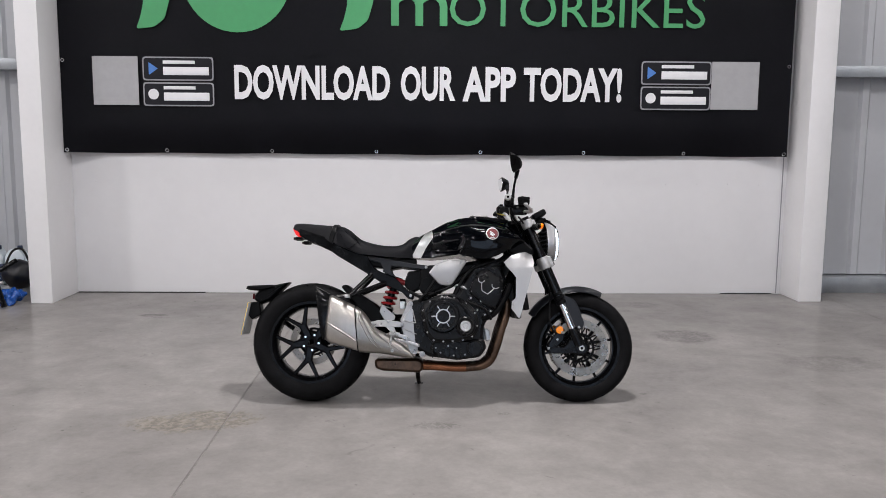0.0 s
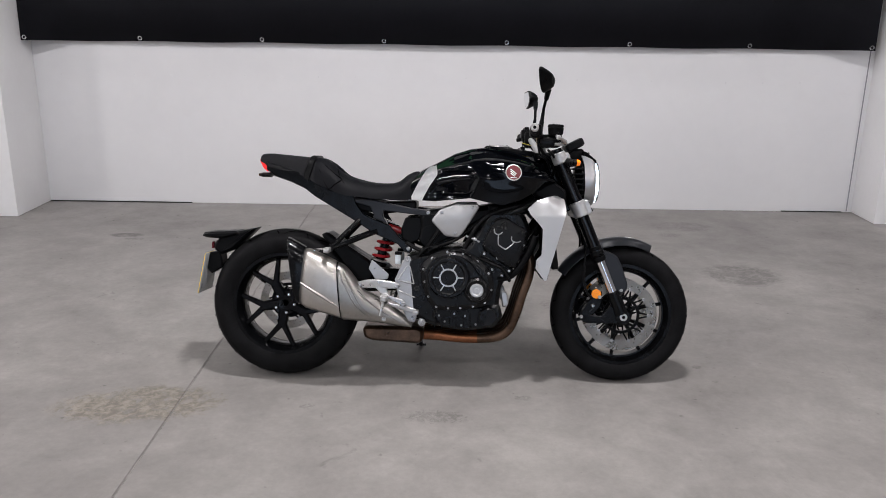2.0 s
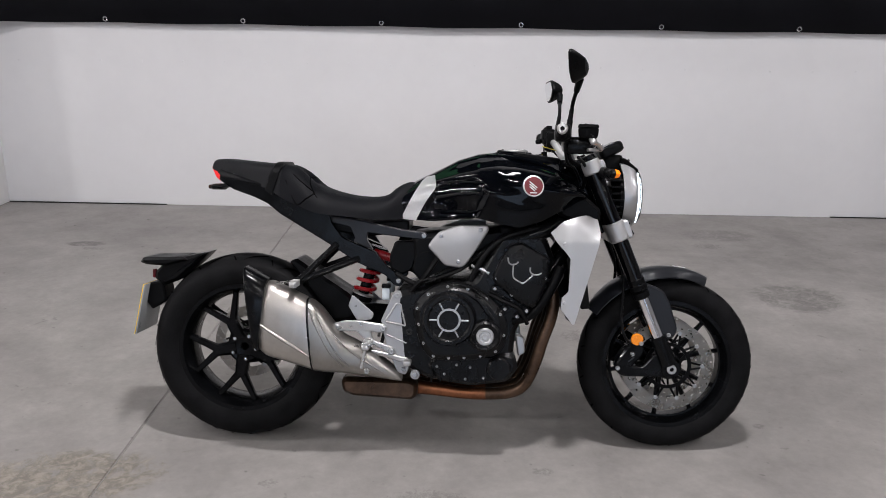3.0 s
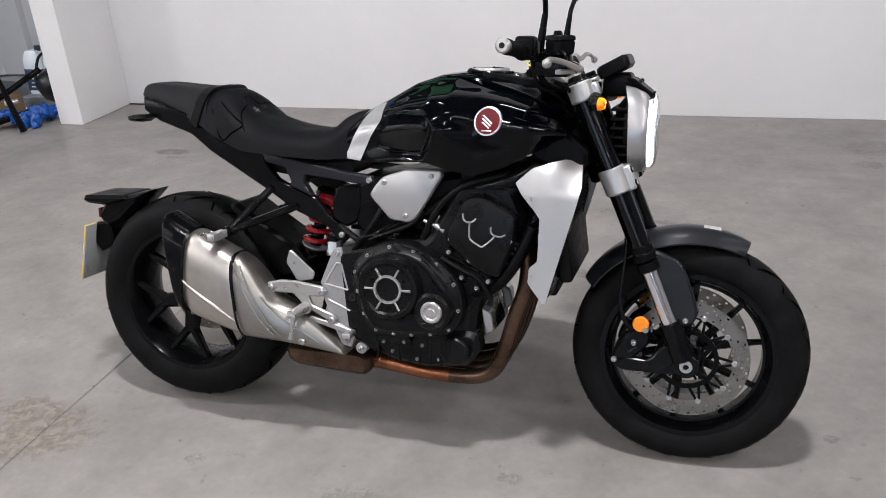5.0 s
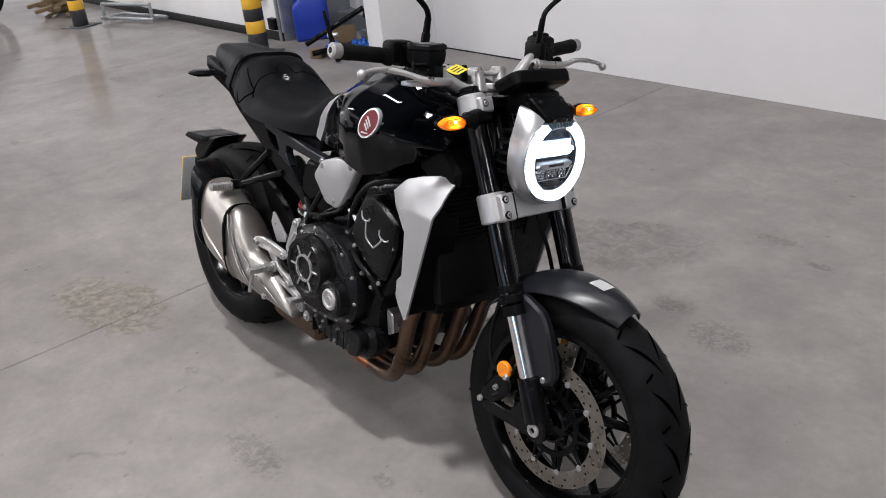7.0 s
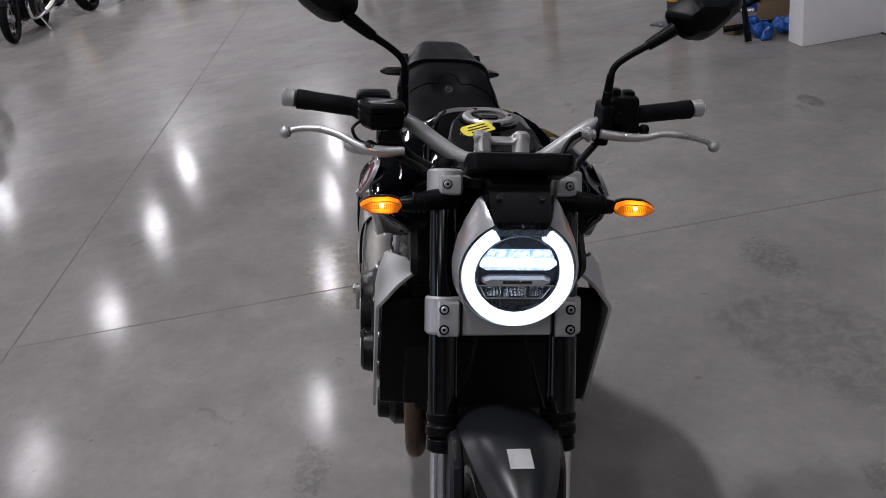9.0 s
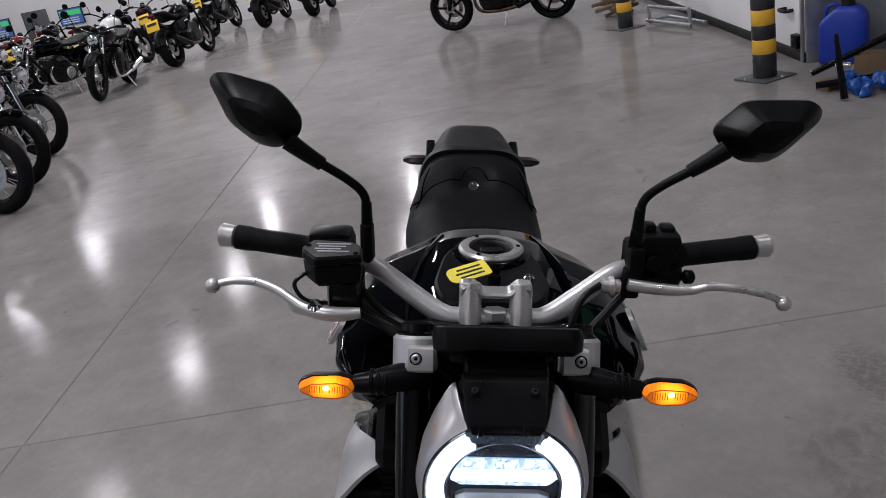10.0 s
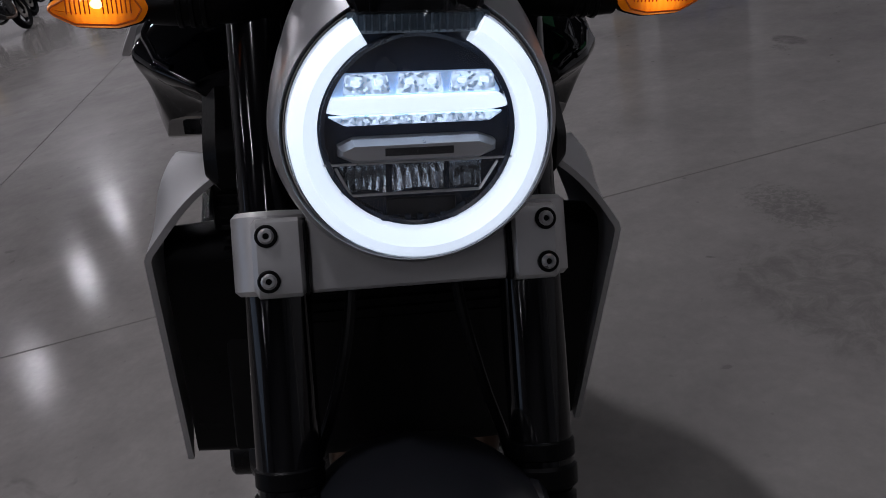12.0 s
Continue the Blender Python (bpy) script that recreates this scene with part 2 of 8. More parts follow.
M["amber"] = material("amber_reflector", (0.75, 0.23, 0.01, 1), 0.2, vary=0.15, scale=120, bump=0.4, bump_scale=500)
M["amber_dim"] = material("amber_lens_dim", (0.030, 0.010, 0.003, 1), 0.2, vary=0.2)


def lit_lens(name, color, spot, near, far, reach):
    """A lit lens: brightest at the bulb behind it (mirrored in y), fading outwards."""
    m = bpy.data.materials.new(name)
    m.use_nodes = True
    n, l = m.node_tree.nodes, m.node_tree.links
    b = n["Principled BSDF"]
    tc, ab, ds, mr = n.new("ShaderNodeTexCoord"), n.new("ShaderNodeVectorMath"), n.new("ShaderNodeVectorMath"), n.new("ShaderNodeMapRange")
    ab.operation, ds.operation = "ABSOLUTE", "DISTANCE"
    l.new(tc.outputs["Object"], ab.inputs[0])
    l.new(ab.outputs[0], ds.inputs[0])
    ds.inputs[1].default_value = spot
    l.new(ds.outputs["Value"], mr.inputs["Value"])
    mr.interpolation_type = "SMOOTHSTEP"
    for k, v in zip(("From Min", "From Max", "To Min", "To Max"), (0.004, reach, near, far)):
        mr.inputs[k].default_value = v
    wv, mx = n.new("ShaderNodeTexWave"), n.new("ShaderNodeMath")
    wv.bands_direction = "Y"
    wv.inputs["Scale"].default_value = 60
    l.new(tc.outputs["Object"], wv.inputs["Vector"])
    mx.operation = "MULTIPLY"
    wr = n.new("ShaderNodeMapRange")
    wr.inputs["To Min"].default_value, wr.inputs["To Max"].default_value = 0.85, 1.08
    l.new(wv.outputs["Fac"], wr.inputs["Value"])
    l.new(mr.outputs[0], mx.inputs[0])
    l.new(wr.outputs[0], mx.inputs[1])
    b.inputs["Base Color"].default_value = color
    b.inputs["Roughness"].default_value = 0.15
    b.inputs["Emission Color"].default_value = color
    l.new(mx.outputs[0], b.inputs["Emission Strength"])
    return m


M["amber_lens"] = lit_lens("amber_lens", (1.0, 0.24, 0.006, 1), (0.510, 0.218, 0.9525), 6.5, 0.50, 0.026)
M["amber_rib"] = glowing("amber_lens_rib", (0.55, 0.12, 0.004, 1), 0.22)
M["silver_strip"] = material("bright_silver_paint", (0.66, 0.66, 0.67, 1), 0.32, 0.4, vary=0.03, scale=14, rough_vary=0.03)
M["strip_lens"] = material("ribbed_lens_strip", (0.045, 0.065, 0.085, 1), 0.2, vary=0.15, scale=60, spec=0.5)
M["bezel"] = material("bezel_metal", (0.42, 0.42, 0.43, 1), 0.34, 0.8, vary=0.03, scale=25, rough_vary=0.03)
M["cast_plate"] = material("cast_silver_plate", (0.36, 0.36, 0.365, 1), 0.36, 0.55, vary=0.06, scale=30, bump=0.05, bump_scale=300)
M["dull_line"] = material("machined_line", (0.42, 0.42, 0.43, 1), 0.36, 0.8, vary=0.1, scale=40)
M["bulb"] = glowing("lit_bulb", (1.0, 0.66, 0.22, 1), 14.0)
M["drl"] = glowing("white_light_ring", (0.80, 0.91, 1.0, 1), 3.0)
M["led"] = glowing("white_led_row", (0.78, 0.90, 1.0, 1), 3.3)
M["led_soft"] = glowing("bluish_glow_plate", (0.50, 0.70, 1.0, 1), 0.8)


def faceted_glow(name, color, low, high, scale):
    """A lit reflector broken into bright and dim facets."""
    m = glowing(name, color, 1.0)
    n, l = m.node_tree.nodes, m.node_tree.links
    tc, vo, mr = n.new("ShaderNodeTexCoord"), n.new("ShaderNodeTexVoronoi"), n.new("ShaderNodeMapRange")
    vo.inputs["Scale"].default_value = scale
    l.new(tc.outputs["Object"], vo.inputs["Vector"])
    l.new(vo.outputs["Color"], mr.inputs["Value"])
    mr.inputs["From Min"].default_value, mr.inputs["From Max"].default_value = 0.25, 0.8
    mr.inputs["To Min"].default_value, mr.inputs["To Max"].default_value = low, high
    l.new(mr.outputs[0], n["Principled BSDF"].inputs["Emission Strength"])
    return m


M["led_facet"] = faceted_glow("white_led_facets", (0.62, 0.80, 1.0, 1), 0.05, 3.6, 420)
M["tail"] = glowing("red_tail_lens", (0.85, 0.02, 0.02, 1), 0.8)
M["reflector"] = material("mirror_bowl", (0.66, 0.69, 0.73, 1), 0.14, 1.0, vary=0.2, scale=160, bump=0.3, bump_scale=260)
M["smoked"] = material("smoked_inner_bezel", (0.014, 0.021, 0.036, 1), 0.22, vary=0.2, coat=0.3)
M["lens"] = glassy("clear_lens", (0.98, 0.99, 1.0, 1))
M["mirror"] = material("mirror_glass", (0.85, 0.86, 0.87, 1), 0.02, 1.0, vary=0.0, rough_vary=0.0)
M["sticker"] = material("white_paper_label", (0.76, 0.76, 0.75, 1), 0.6, vary=0.05, scale=80)
M["ink"] = material("black_ink", (0.012, 0.012, 0.012, 1), 0.6, spec=0.3)
M["tag"] = material("yellow_paper_tag", (0.72, 0.60, 0.05, 1), 0.6, vary=0.06, scale=60)
M["plate_white"] = material("number_plate_back", (0.30, 0.31, 0.31, 1), 0.35, vary=0.08)
M["plate_yellow"] = material("yellow_number_plate", (0.80, 0.52, 0.02, 1), 0.4, vary=0.05)
M["cable"] = material("black_cable", (0.0034, 0.0034, 0.0038, 1), 0.36, vary=0.2, spec=0.13)
M["radiator"] = material("radiator_core", (0.0018, 0.0018, 0.002, 1), 0.6, vary=0.3, scale=60, spec=0.2)
M["yellow_band"] = material("yellow_tape", (0.72, 0.40, 0.03, 1), 0.38, vary=0.15, scale=8)
M["black_band"] = material("black_tape", (0.02, 0.02, 0.022, 1), 0.33, vary=0.3, scale=10)
M["blue_plastic"] = material("blue_moulded_plastic", (0.012, 0.040, 0.36, 1), 0.38, vary=0.12, scale=9, bump=0.1, bump_scale=60)
M["blue_bag"] = material("blue_plastic_film", (0.008, 0.075, 0.33, 1), 0.25, vary=0.4, scale=22, bump=0.8, bump_scale=45)
M["bottle"] = material("milky_plastic", (0.62, 0.68, 0.72, 1), 0.4, vary=0.05, scale=8)
M["bottle_label"] = material("dark_blue_label", (0.02, 0.035, 0.075, 1), 0.45, vary=0.3, scale=30)
M["wood"] = material("raw_timber", (0.17, 0.115, 0.065, 1), 0.7, vary=0.3, scale=14, bump=0.3, bump_scale=60)
M["card"] = material("brown_cardboard", (0.15, 0.10, 0.055, 1), 0.8, vary=0.15, scale=12)
M["screen"] = material("dark_screen", (0.01, 0.012, 0.02, 1), 0.12, vary=0.1)
M["screen_blue"] = glowing("lit_screen_blue", (0.03, 0.10, 0.30, 1), 0.5)
M["screen_green"] = glowing("lit_screen_green", (0.05, 0.45, 0.16, 1), 0.7)
M["door_grey"] = material("grey_door_paint", (0.06, 0.065, 0.07, 1), 0.5, vary=0.1)
M["lamp_glow"] = glowing("lamp_diffuser", (1.0, 0.98, 0.97, 1), 6.0)
M["pane_glow"] = glowing("daylight_pane", (0.62, 0.78, 1.0, 1), 1.6)
M["red_paint"] = material("red_gloss_paint", (0.16, 0.006, 0.012, 1), 0.15, coat=0.8, vary=0.1)
M["white_paint"] = material("white_gloss_paint", (0.62, 0.62, 0.62, 1), 0.2, coat=0.6, vary=0.05)
M["grey_paint"] = material("grey_gloss_paint", (0.22, 0.23, 0.24, 1), 0.2, 0.3, coat=0.6, vary=0.05)
M["blue_paint"] = material("blue_gloss_paint", (0.02, 0.04, 0.16, 1), 0.2, coat=0.6, vary=0.05)


# ---- mesh helpers ----
def finish(name, bm, mat, parent=None, label="", sharp=32):
    me = bpy.data.meshes.new(name)
    bmesh.ops.recalc_face_normals(bm, faces=bm.faces)
    for f in bm.faces:
        f.smooth = True
    bm.to_mesh(me)
    bm.free()
    me.set_sharp_from_angle(angle=radians(sharp))
    if mat:
        me.materials.append(M[mat] if isinstance(mat, str) else mat)
    ob = new(name, me)
    if parent:
        ob.parent = parent
    if label:
        tagged(ob, label)
    return ob


def part(name, bm, mat, parent, label="", sharp=32):
    """One mesh as a part under a thing or under a part, never deeper than a sub-part."""
    while parent and parent.parent and parent.parent.parent:
        parent = parent.parent
    return finish(name, bm, mat, parent, label, sharp)


def thing(name, label, category, group="", at=None, kind=""):
    """The Empty at a thing's base that carries its parts."""
    e = new(name)
    e.empty_display_size = 0.1
    if at is not None:
        e.matrix_basis = at
    return tagged(e, label, category, group, kind)


def skin(bm, rings, closed=True, caps=True):
    """Join rings of equal length into a tube of quads."""
    vs = [[bm.verts.new(p) for p in r] for r in rings]
    k = len(rings[0])
    for a, b in zip(vs, vs[1:]):
        for i in range(k if closed else k - 1):
            j = (i + 1) % k
            bm.faces.new((a[i], a[j], b[j], b[i]))
    if caps and closed:
        bm.faces.new(vs[0])
        bm.faces.new(vs[-1])
    return vs


def smooth_line(pts, n=6, closed=False):
    """Catmull-Rom through the points, n steps a span."""
    P = [Vector(p) for p in pts]
    k, out = len(P), []
    for i in range(k if closed else k - 1):
        if closed:
            a, b, c, d = P[i - 1], P[i], P[(i + 1) % k], P[(i + 2) % k]
        else:
            a, b, c, d = P[max(i - 1, 0)], P[i], P[i + 1], P[min(i + 2, k - 1)]
        for s in range(n):
            t = s / n
            out.append(0.5 * ((2 * b) + (c - a) * t + (2 * a - 5 * b + 4 * c - d) * t * t + (3 * b - a - 3 * c + d) * t ** 3))
    if not closed:
        out.append(P[-1])
    return out


def tube(bm, pts, r, seg=12, smooth=5, ends=True):
    """A round tube along points; r one radius or one for each point."""
    rs = r if isinstance(r, (list, tuple)) else [r] * len(pts)
    line = smooth_line([(*p, q) for p, q in zip(pts, rs)], smooth) if smooth > 1 else [Vector((*p, q)) for p, q in zip(pts, rs)]
    P, R = [Vector(q[:3]) for q in line], [q[3] for q in line]
    rings, side = [], None
    for i, p in enumerate(P):
        d = (P[min(i + 1, len(P) - 1)] - P[max(i - 1, 0)]).normalized()
        if side is None:
            side = d.orthogonal().normalized()
        side = (side - d * side.dot(d)).normalized()
        up = d.cross(side)
        rings.append([p + R[i] * (side * math.cos(2 * math.pi * k / seg) + up * math.sin(2 * math.pi * k / seg)) for k in range(seg)])
    skin(bm, rings, caps=ends)
    return bm


def rod(bm, a, b, r, r2=None, seg=16, round_ends=0.0):
    """A straight bar from a to b with a small chamfer at its ends."""
    a, b = Vector(a), Vector(b)
    d = b - a
    h = d.length
    d.normalize()
    s = d.orthogonal().normalized()
    u = d.cross(s)
    r2 = r if r2 is None else r2
    c = min(round_ends or 0.12 * min(r, r2), h * 0.3)
    rings = []
    for at, q in ((0, r - c), (c, r), (h - c, r2), (h, r2 - c)):
        rings.append([a + d * at + q * (s * math.cos(2 * math.pi * k / seg) + u * math.sin(2 * math.pi * k / seg)) for k in range(seg)])
    skin(bm, rings)
    return bm


def block(bm, lo, hi, bevel=0.004, turn=None, seg=2):
    """A box with rounded edges; turn: a matrix applied about its middle."""
    c = (Vector(lo) + Vector(hi)) / 2
    s = Vector(hi) - Vector(lo)
    g = bmesh.ops.create_cube(bm, size=1, matrix=Matrix.Translation(c) @ (turn or Matrix()) @ Matrix.Diagonal((*s, 1)))
    if bevel:
        es = {e for v in g["verts"] for e in v.link_edges}
        bmesh.ops.bevel(bm, geom=list(es), offset=bevel, segments=seg, affect="EDGES", profile=0.5)
    return bm


def spin(bm, profile, centre, seg=64, axis="y", start=0.0, end=2 * math.pi, closed_profile=False):
    """Turn a profile of (radius, offset along the axis) about an axis through the centre."""
    full = abs(end - start - 2 * math.pi) < 1e-6
    cnt = seg if full else seg + 1
    cx, cy, cz = centre
    rings = []
    for i in range(cnt):
        a = start + (end - start) * i / seg
        ca, sa = math.cos(a), math.sin(a)
        if axis == "y":
            rings.append([(cx + r * ca, cy + o, cz + r * sa) for r, o in profile])
        elif axis == "x":
            rings.append([(cx + o, cy + r * ca, cz + r * sa) for r, o in profile])
        else:
            rings.append([(cx + r * ca, cy + r * sa, cz + o) for r, o in profile])
    vs = [[bm.verts.new(p) for p in r] for r in rings]
    k = len(profile)
    for i in range(cnt if full else cnt - 1):
        a, b = vs[i], vs[(i + 1) % cnt]
        for j in range(k if closed_profile else k - 1):
            bm.faces.new((a[j], a[(j + 1) % k], b[(j + 1) % k], b[j]))
    if not full and closed_profile:
        bm.faces.new(vs[0])
        bm.faces.new(vs[-1])
    return bm


def area2(o):
    return sum(o[i - 1][0] * o[i][1] - o[i][0] * o[i - 1][1] for i in range(len(o)))


class Outline(list):
    """A flat outline that remembers how it was made, so that it can be inset cleanly."""
    remake = None


def inset(o, d):
    """Move a flat outline inwards by d."""
    if isinstance(o, Outline):
        return o.remake(d)
    k, sgn, out = len(o), (1 if area2(o) > 0 else -1), []
    for i in range(k):
        p, q, r = Vector(o[i - 1]), Vector(o[i]), Vector(o[(i + 1) % k])
        e, f = (q - p).normalized(), (r - q).normalized()
        n1, n2 = Vector((-e.y, e.x)) * sgn, Vector((-f.y, f.x)) * sgn
        m = n1 + n2
        m = n1 if m.length < 1e-4 else m.normalized()
        out.append(q + m * d / max(0.5, m.dot(n1)))
    return out


def rounded(o, r=0.01, n=3):
    """Round the corners of a flat outline."""
    raw, k, out = o, len(o), Outline()
    out.remake = lambda d: rounded(inset([Vector(p) for p in raw], d), r, n)
    for i in range(k):
        p, q, s = Vector(o[i - 1]), Vector(o[i]), Vector(o[(i + 1) % k])
        a, b = (p - q), (s - q)
        c = min(r, a.length * 0.45, b.length * 0.45)
        a, b = q + a.normalized() * c, q + b.normalized() * c
        for j in range(n + 1):
            t = j / n
            out.append(a * (1 - t) ** 2 + q * 2 * t * (1 - t) + b * t * t)
    return out


def slab(bm, outline, levels, plane="xz"):
    """A body with a flat outline: levels are (offset along the normal, inset), from one face to the other."""
    rings = []
    for off, ins in levels:
        o = inset(outline, ins) if ins else [Vector(p) for p in outline]
        if plane == "xz":
            rings.append([(p[0], off, p[1]) for p in o])
        elif plane == "yz":
            rings.append([(off, p[0], p[1]) for p in o])
        else:
            rings.append([(p[0], p[1], off) for p in o])
    skin(bm, rings)
    return bm


def barrel(bm, pairs, y0, y1, n=28, power=3.2, steps=5):
    """A body swept through pairs of (upper, lower) points, with a rounded section between y0 and y1."""
    up, lo = smooth_line([(*p[0], 0) for p in pairs], steps), smooth_line([(*p[1], 0) for p in pairs], steps)
    outer = y0 if isinstance(y0, (list, tuple)) else [y0] * len(pairs)
    rings = []
    for i, (a, b) in enumerate(zip(up, lo)):
        m, h = (a + b) / 2, (a - b) / 2
        ya = float(np.interp(i / steps, range(len(outer)), outer))
        yc, hy = (ya + y1) / 2, (y1 - ya) / 2
        ring = []
        for k in range(n):
            t = 2 * math.pi * k / n
            c, sn = math.cos(t), math.sin(t)
            c, sn = math.copysign(abs(c) ** (2 / power), c), math.copysign(abs(sn) ** (2 / power), sn)
            p = m + h * sn
            ring.append((p[0], yc + hy * c, p[1]))
        rings.append(ring)
    skin(bm, rings)
    return bm


def plate(bm, outline, y0, y1, r=0.008, edge=0.002, plane="xz", n=3):
    o = rounded(outline, r, n) if r else outline
    s = 1 if y1 > y0 else -1
    return slab(bm, o, [(y0, edge), (y0 + s * edge, 0), (y1 - s * edge, 0), (y1, edge)], plane)


def smooth_ring(o, n=3):
    """A flat closed outline, smoothed."""
    out = Outline(Vector((p[0], p[1])) for p in smooth_line([(q[0], q[1], 0) for q in o], n, True))
    out.remake = lambda d: smooth_ring(inset([Vector(p) for p in o], d), n)
    return out


def bolt(bm, at, axis=(0, -1, 0), r=0.006, h=0.006, seg=10):
    """A button-head screw with a socket."""
    a, d = Vector(at), Vector(axis).normalized()
    s = d.orthogonal().normalized()
    u = d.cross(s)
    rings = []
    for off, q in ((-0.002, r), (h * 0.5, r), (h, r * 0.72), (h, r * 0.42), (h * 0.45, r * 0.38)):
        rings.append([a + d * off + q * (s * math.cos(2 * math.pi * k / seg) + u * math.sin(2 * math.pi * k / seg)) for k in range(seg)])
    skin(bm, rings)
    return bm


def bolts(name, places, axis, r, h, mat, parent, label="", seg=12):
    """Screws as parts of their own."""
    for p in places:
        part(name, bolt(B(), p, axis, r, h, seg), mat, parent, label)


def text_mesh(name, body, size, mat, parent, m, thick=0.001, width=None, label="", bold=0.0, height=None):
    """Lettering in Blender's own font, turned into a mesh; width: stretch to this length."""
    cu = bpy.data.curves.new(name, "FONT")
    cu.body, cu.size, cu.extrude, cu.align_x, cu.resolution_u, cu.offset = body, size, thick, "CENTER", 3, bold
    tmp = bpy.data.objects.new(name, cu)
    scene.collection.objects.link(tmp)
    me = bpy.data.meshes.new_from_object(tmp.evaluated_get(bpy.context.evaluated_depsgraph_get()))
    bpy.data.objects.remove(tmp)
    xs = [v.co.x for v in me.vertices]
    s = width / (max(xs) - min(xs)) if width else 1
    mid = (max(xs) + min(xs)) / 2
    ys = [v.co.y for v in me.vertices]
    y0 = min(ys)
    t = height / (max(ys) - y0) if height else 1
    for v in me.vertices:
        v.co.x, v.co.y = (v.co.x - mid) * s, (v.co.y - y0) * t
    me.transform(m)
    me.materials.clear()
    me.materials.append(M[mat])
    ob = new(name, me)
    ob.parent = parent
    if label:
        tagged(ob, label)
    return ob


B = bmesh.new


# ---- the hall ----
X0, X1, Y0, YW, HZ = -19.6, 11.0, -13.0, 3.2, 5.5
JX, JY = (-16.6, -12.6, -8.65, -5.38, -1.126, 3.6, 7.6), (-9.6, -5.6, -1.632)

bm = block(B(), (X0 - 0.3, Y0 - 0.3, -0.30), (X1 + 0.3, YW + 0.6, -0.003), 0)
floor = tagged(finish("floor", bm, "joint"), "polished grey concrete floor slab with saw-cut joints and stains", "floor", kind="structure")


def boxes(name, items, mat, label, category, bevel=0.003, kind="structure"):
    bm = B()
    for lo, hi in items:
        block(bm, lo, hi, bevel)
    return tagged(finish(name, bm, mat), label, category, kind=kind)


wall_mat = "white_wall"
boxes("wall_north", [((-3.6, YW, 0), (3.46, YW + 0.15, HZ))], wall_mat, "white painted board wall behind the banner", "wall")
boxes("wall_south", [((X0, Y0 - 0.2, 0), (X1, Y0, 1.1)), ((X0, Y0 - 0.2, 3.6), (X1, Y0, HZ)), ((X0, Y0 - 0.2, 1.1), (-3.2, Y0, 3.6)),
                     ((4.6, Y0 - 0.2, 1.1), (X1, Y0, 3.6))], "fill_cut_wall", "unseen hall wall with a window band, greyed to cut fill light", "wall")
boxes("wall_west", [((X0 - 0.2, Y0, 0), (X0, YW + 0.5, HZ))], wall_mat, "plain white far end wall of the hall", "wall")
boxes("wall_east", [((X1, Y0, 0), (X1 + 0.2, YW + 0.5, HZ))], "fill_cut_wall", "unseen end wall of the hall, greyed to cut fill light", "wall")
boxes("ceiling", [((X0 - 0.2, Y0 - 0.2, HZ), (X1 + 0.2, YW + 0.6, HZ + 0.15))], "ceiling", "unseen roof of the hall, darkened to cut fill light", "ceiling")


def cladding(name, xa, xb, y):
    """Trapezoidal sheet with upright ribs."""
    bm, prof, x = B(), [], xa
    while x < xb - 0.02:
        for dx, dy in ((0.0, 0.0), (0.20, 0.0), (0.225, -0.03), (0.285, -0.03), (0.31, 0.0)):
            if x + dx < xb:
                prof.append((x + dx, y + dy))
        x += 0.33
    prof.append((xb, y))
    ring = [(px, py) for px, py in prof] + [(xb, y + 0.06), (xa, y + 0.06)]
    skin(bm, [[(px, py, z) for px, py in ring] for z in (0.16, HZ)])
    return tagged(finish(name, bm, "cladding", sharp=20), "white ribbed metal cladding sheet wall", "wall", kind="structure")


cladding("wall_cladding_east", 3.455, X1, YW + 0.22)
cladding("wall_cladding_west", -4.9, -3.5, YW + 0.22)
boxes("rail_east", [((3.455, YW + 0.02, 2.02), (X1, YW + 0.185, 2.12)), ((3.455, YW + 0.06, 0.0), (X1, YW + 0.3, 0.15))], "grey_rail",
      "grey galvanised sheeting rails on the cladding", "wall rail")
boxes("rail_west", [((-4.9, YW + 0.02, 2.02), (-3.5, YW + 0.185, 2.12)), ((-4.9, YW + 0.06, 0.0), (-3.5, YW + 0.3, 0.15))], "grey_rail",
      "grey galvanised sheeting rails on the cladding", "wall rail")


def column(name, xa, xb, yf):
    bm = B()
    block(bm, (xa, yf, 0), (xb, YW + 0.05, HZ), 0.006)
    return tagged(finish(name, bm, "white_steel"), "white painted boxed steel column", "column", kind="structure")


column("column_west", -3.50, -3.31, 2.67)
column("column_east", 3.250, 3.460, 2.82)
# the shade at the wall foot, drawn as thin black strips
boxes("baseboard", [((-3.305, YW - 0.010, 0.0), (-2.14, YW - 0.002, 0.008)), ((2.68, YW - 0.010, 0.0), (3.165, YW - 0.002, 0.007))], "ink",
      "black strip standing in for the shaded gap at the wall foot", "trim", 0)
boxes("trim", [((3.205, YW - 0.004, 0.01), (3.213, YW - 0.001, 1.6))], "print_grey", "thin dark upright joint in the wall boards", "trim", 0)

M["board_joint"] = material("board_joint_filler", (0.735, 0.73, 0.74, 1), 0.6, vary=0.1, scale=4)
for k in range(22):
    sx = -3.1 + k * 0.29
    boxes("trim", [((sx - 0.006, YW - 0.002, 1.02 + 0.004 * (k % 3)), (sx + 0.006, YW + 0.01, 1.032 + 0.004 * (k % 3)))], "board_joint", "small screw head in the wall board", "screw", 0.002)

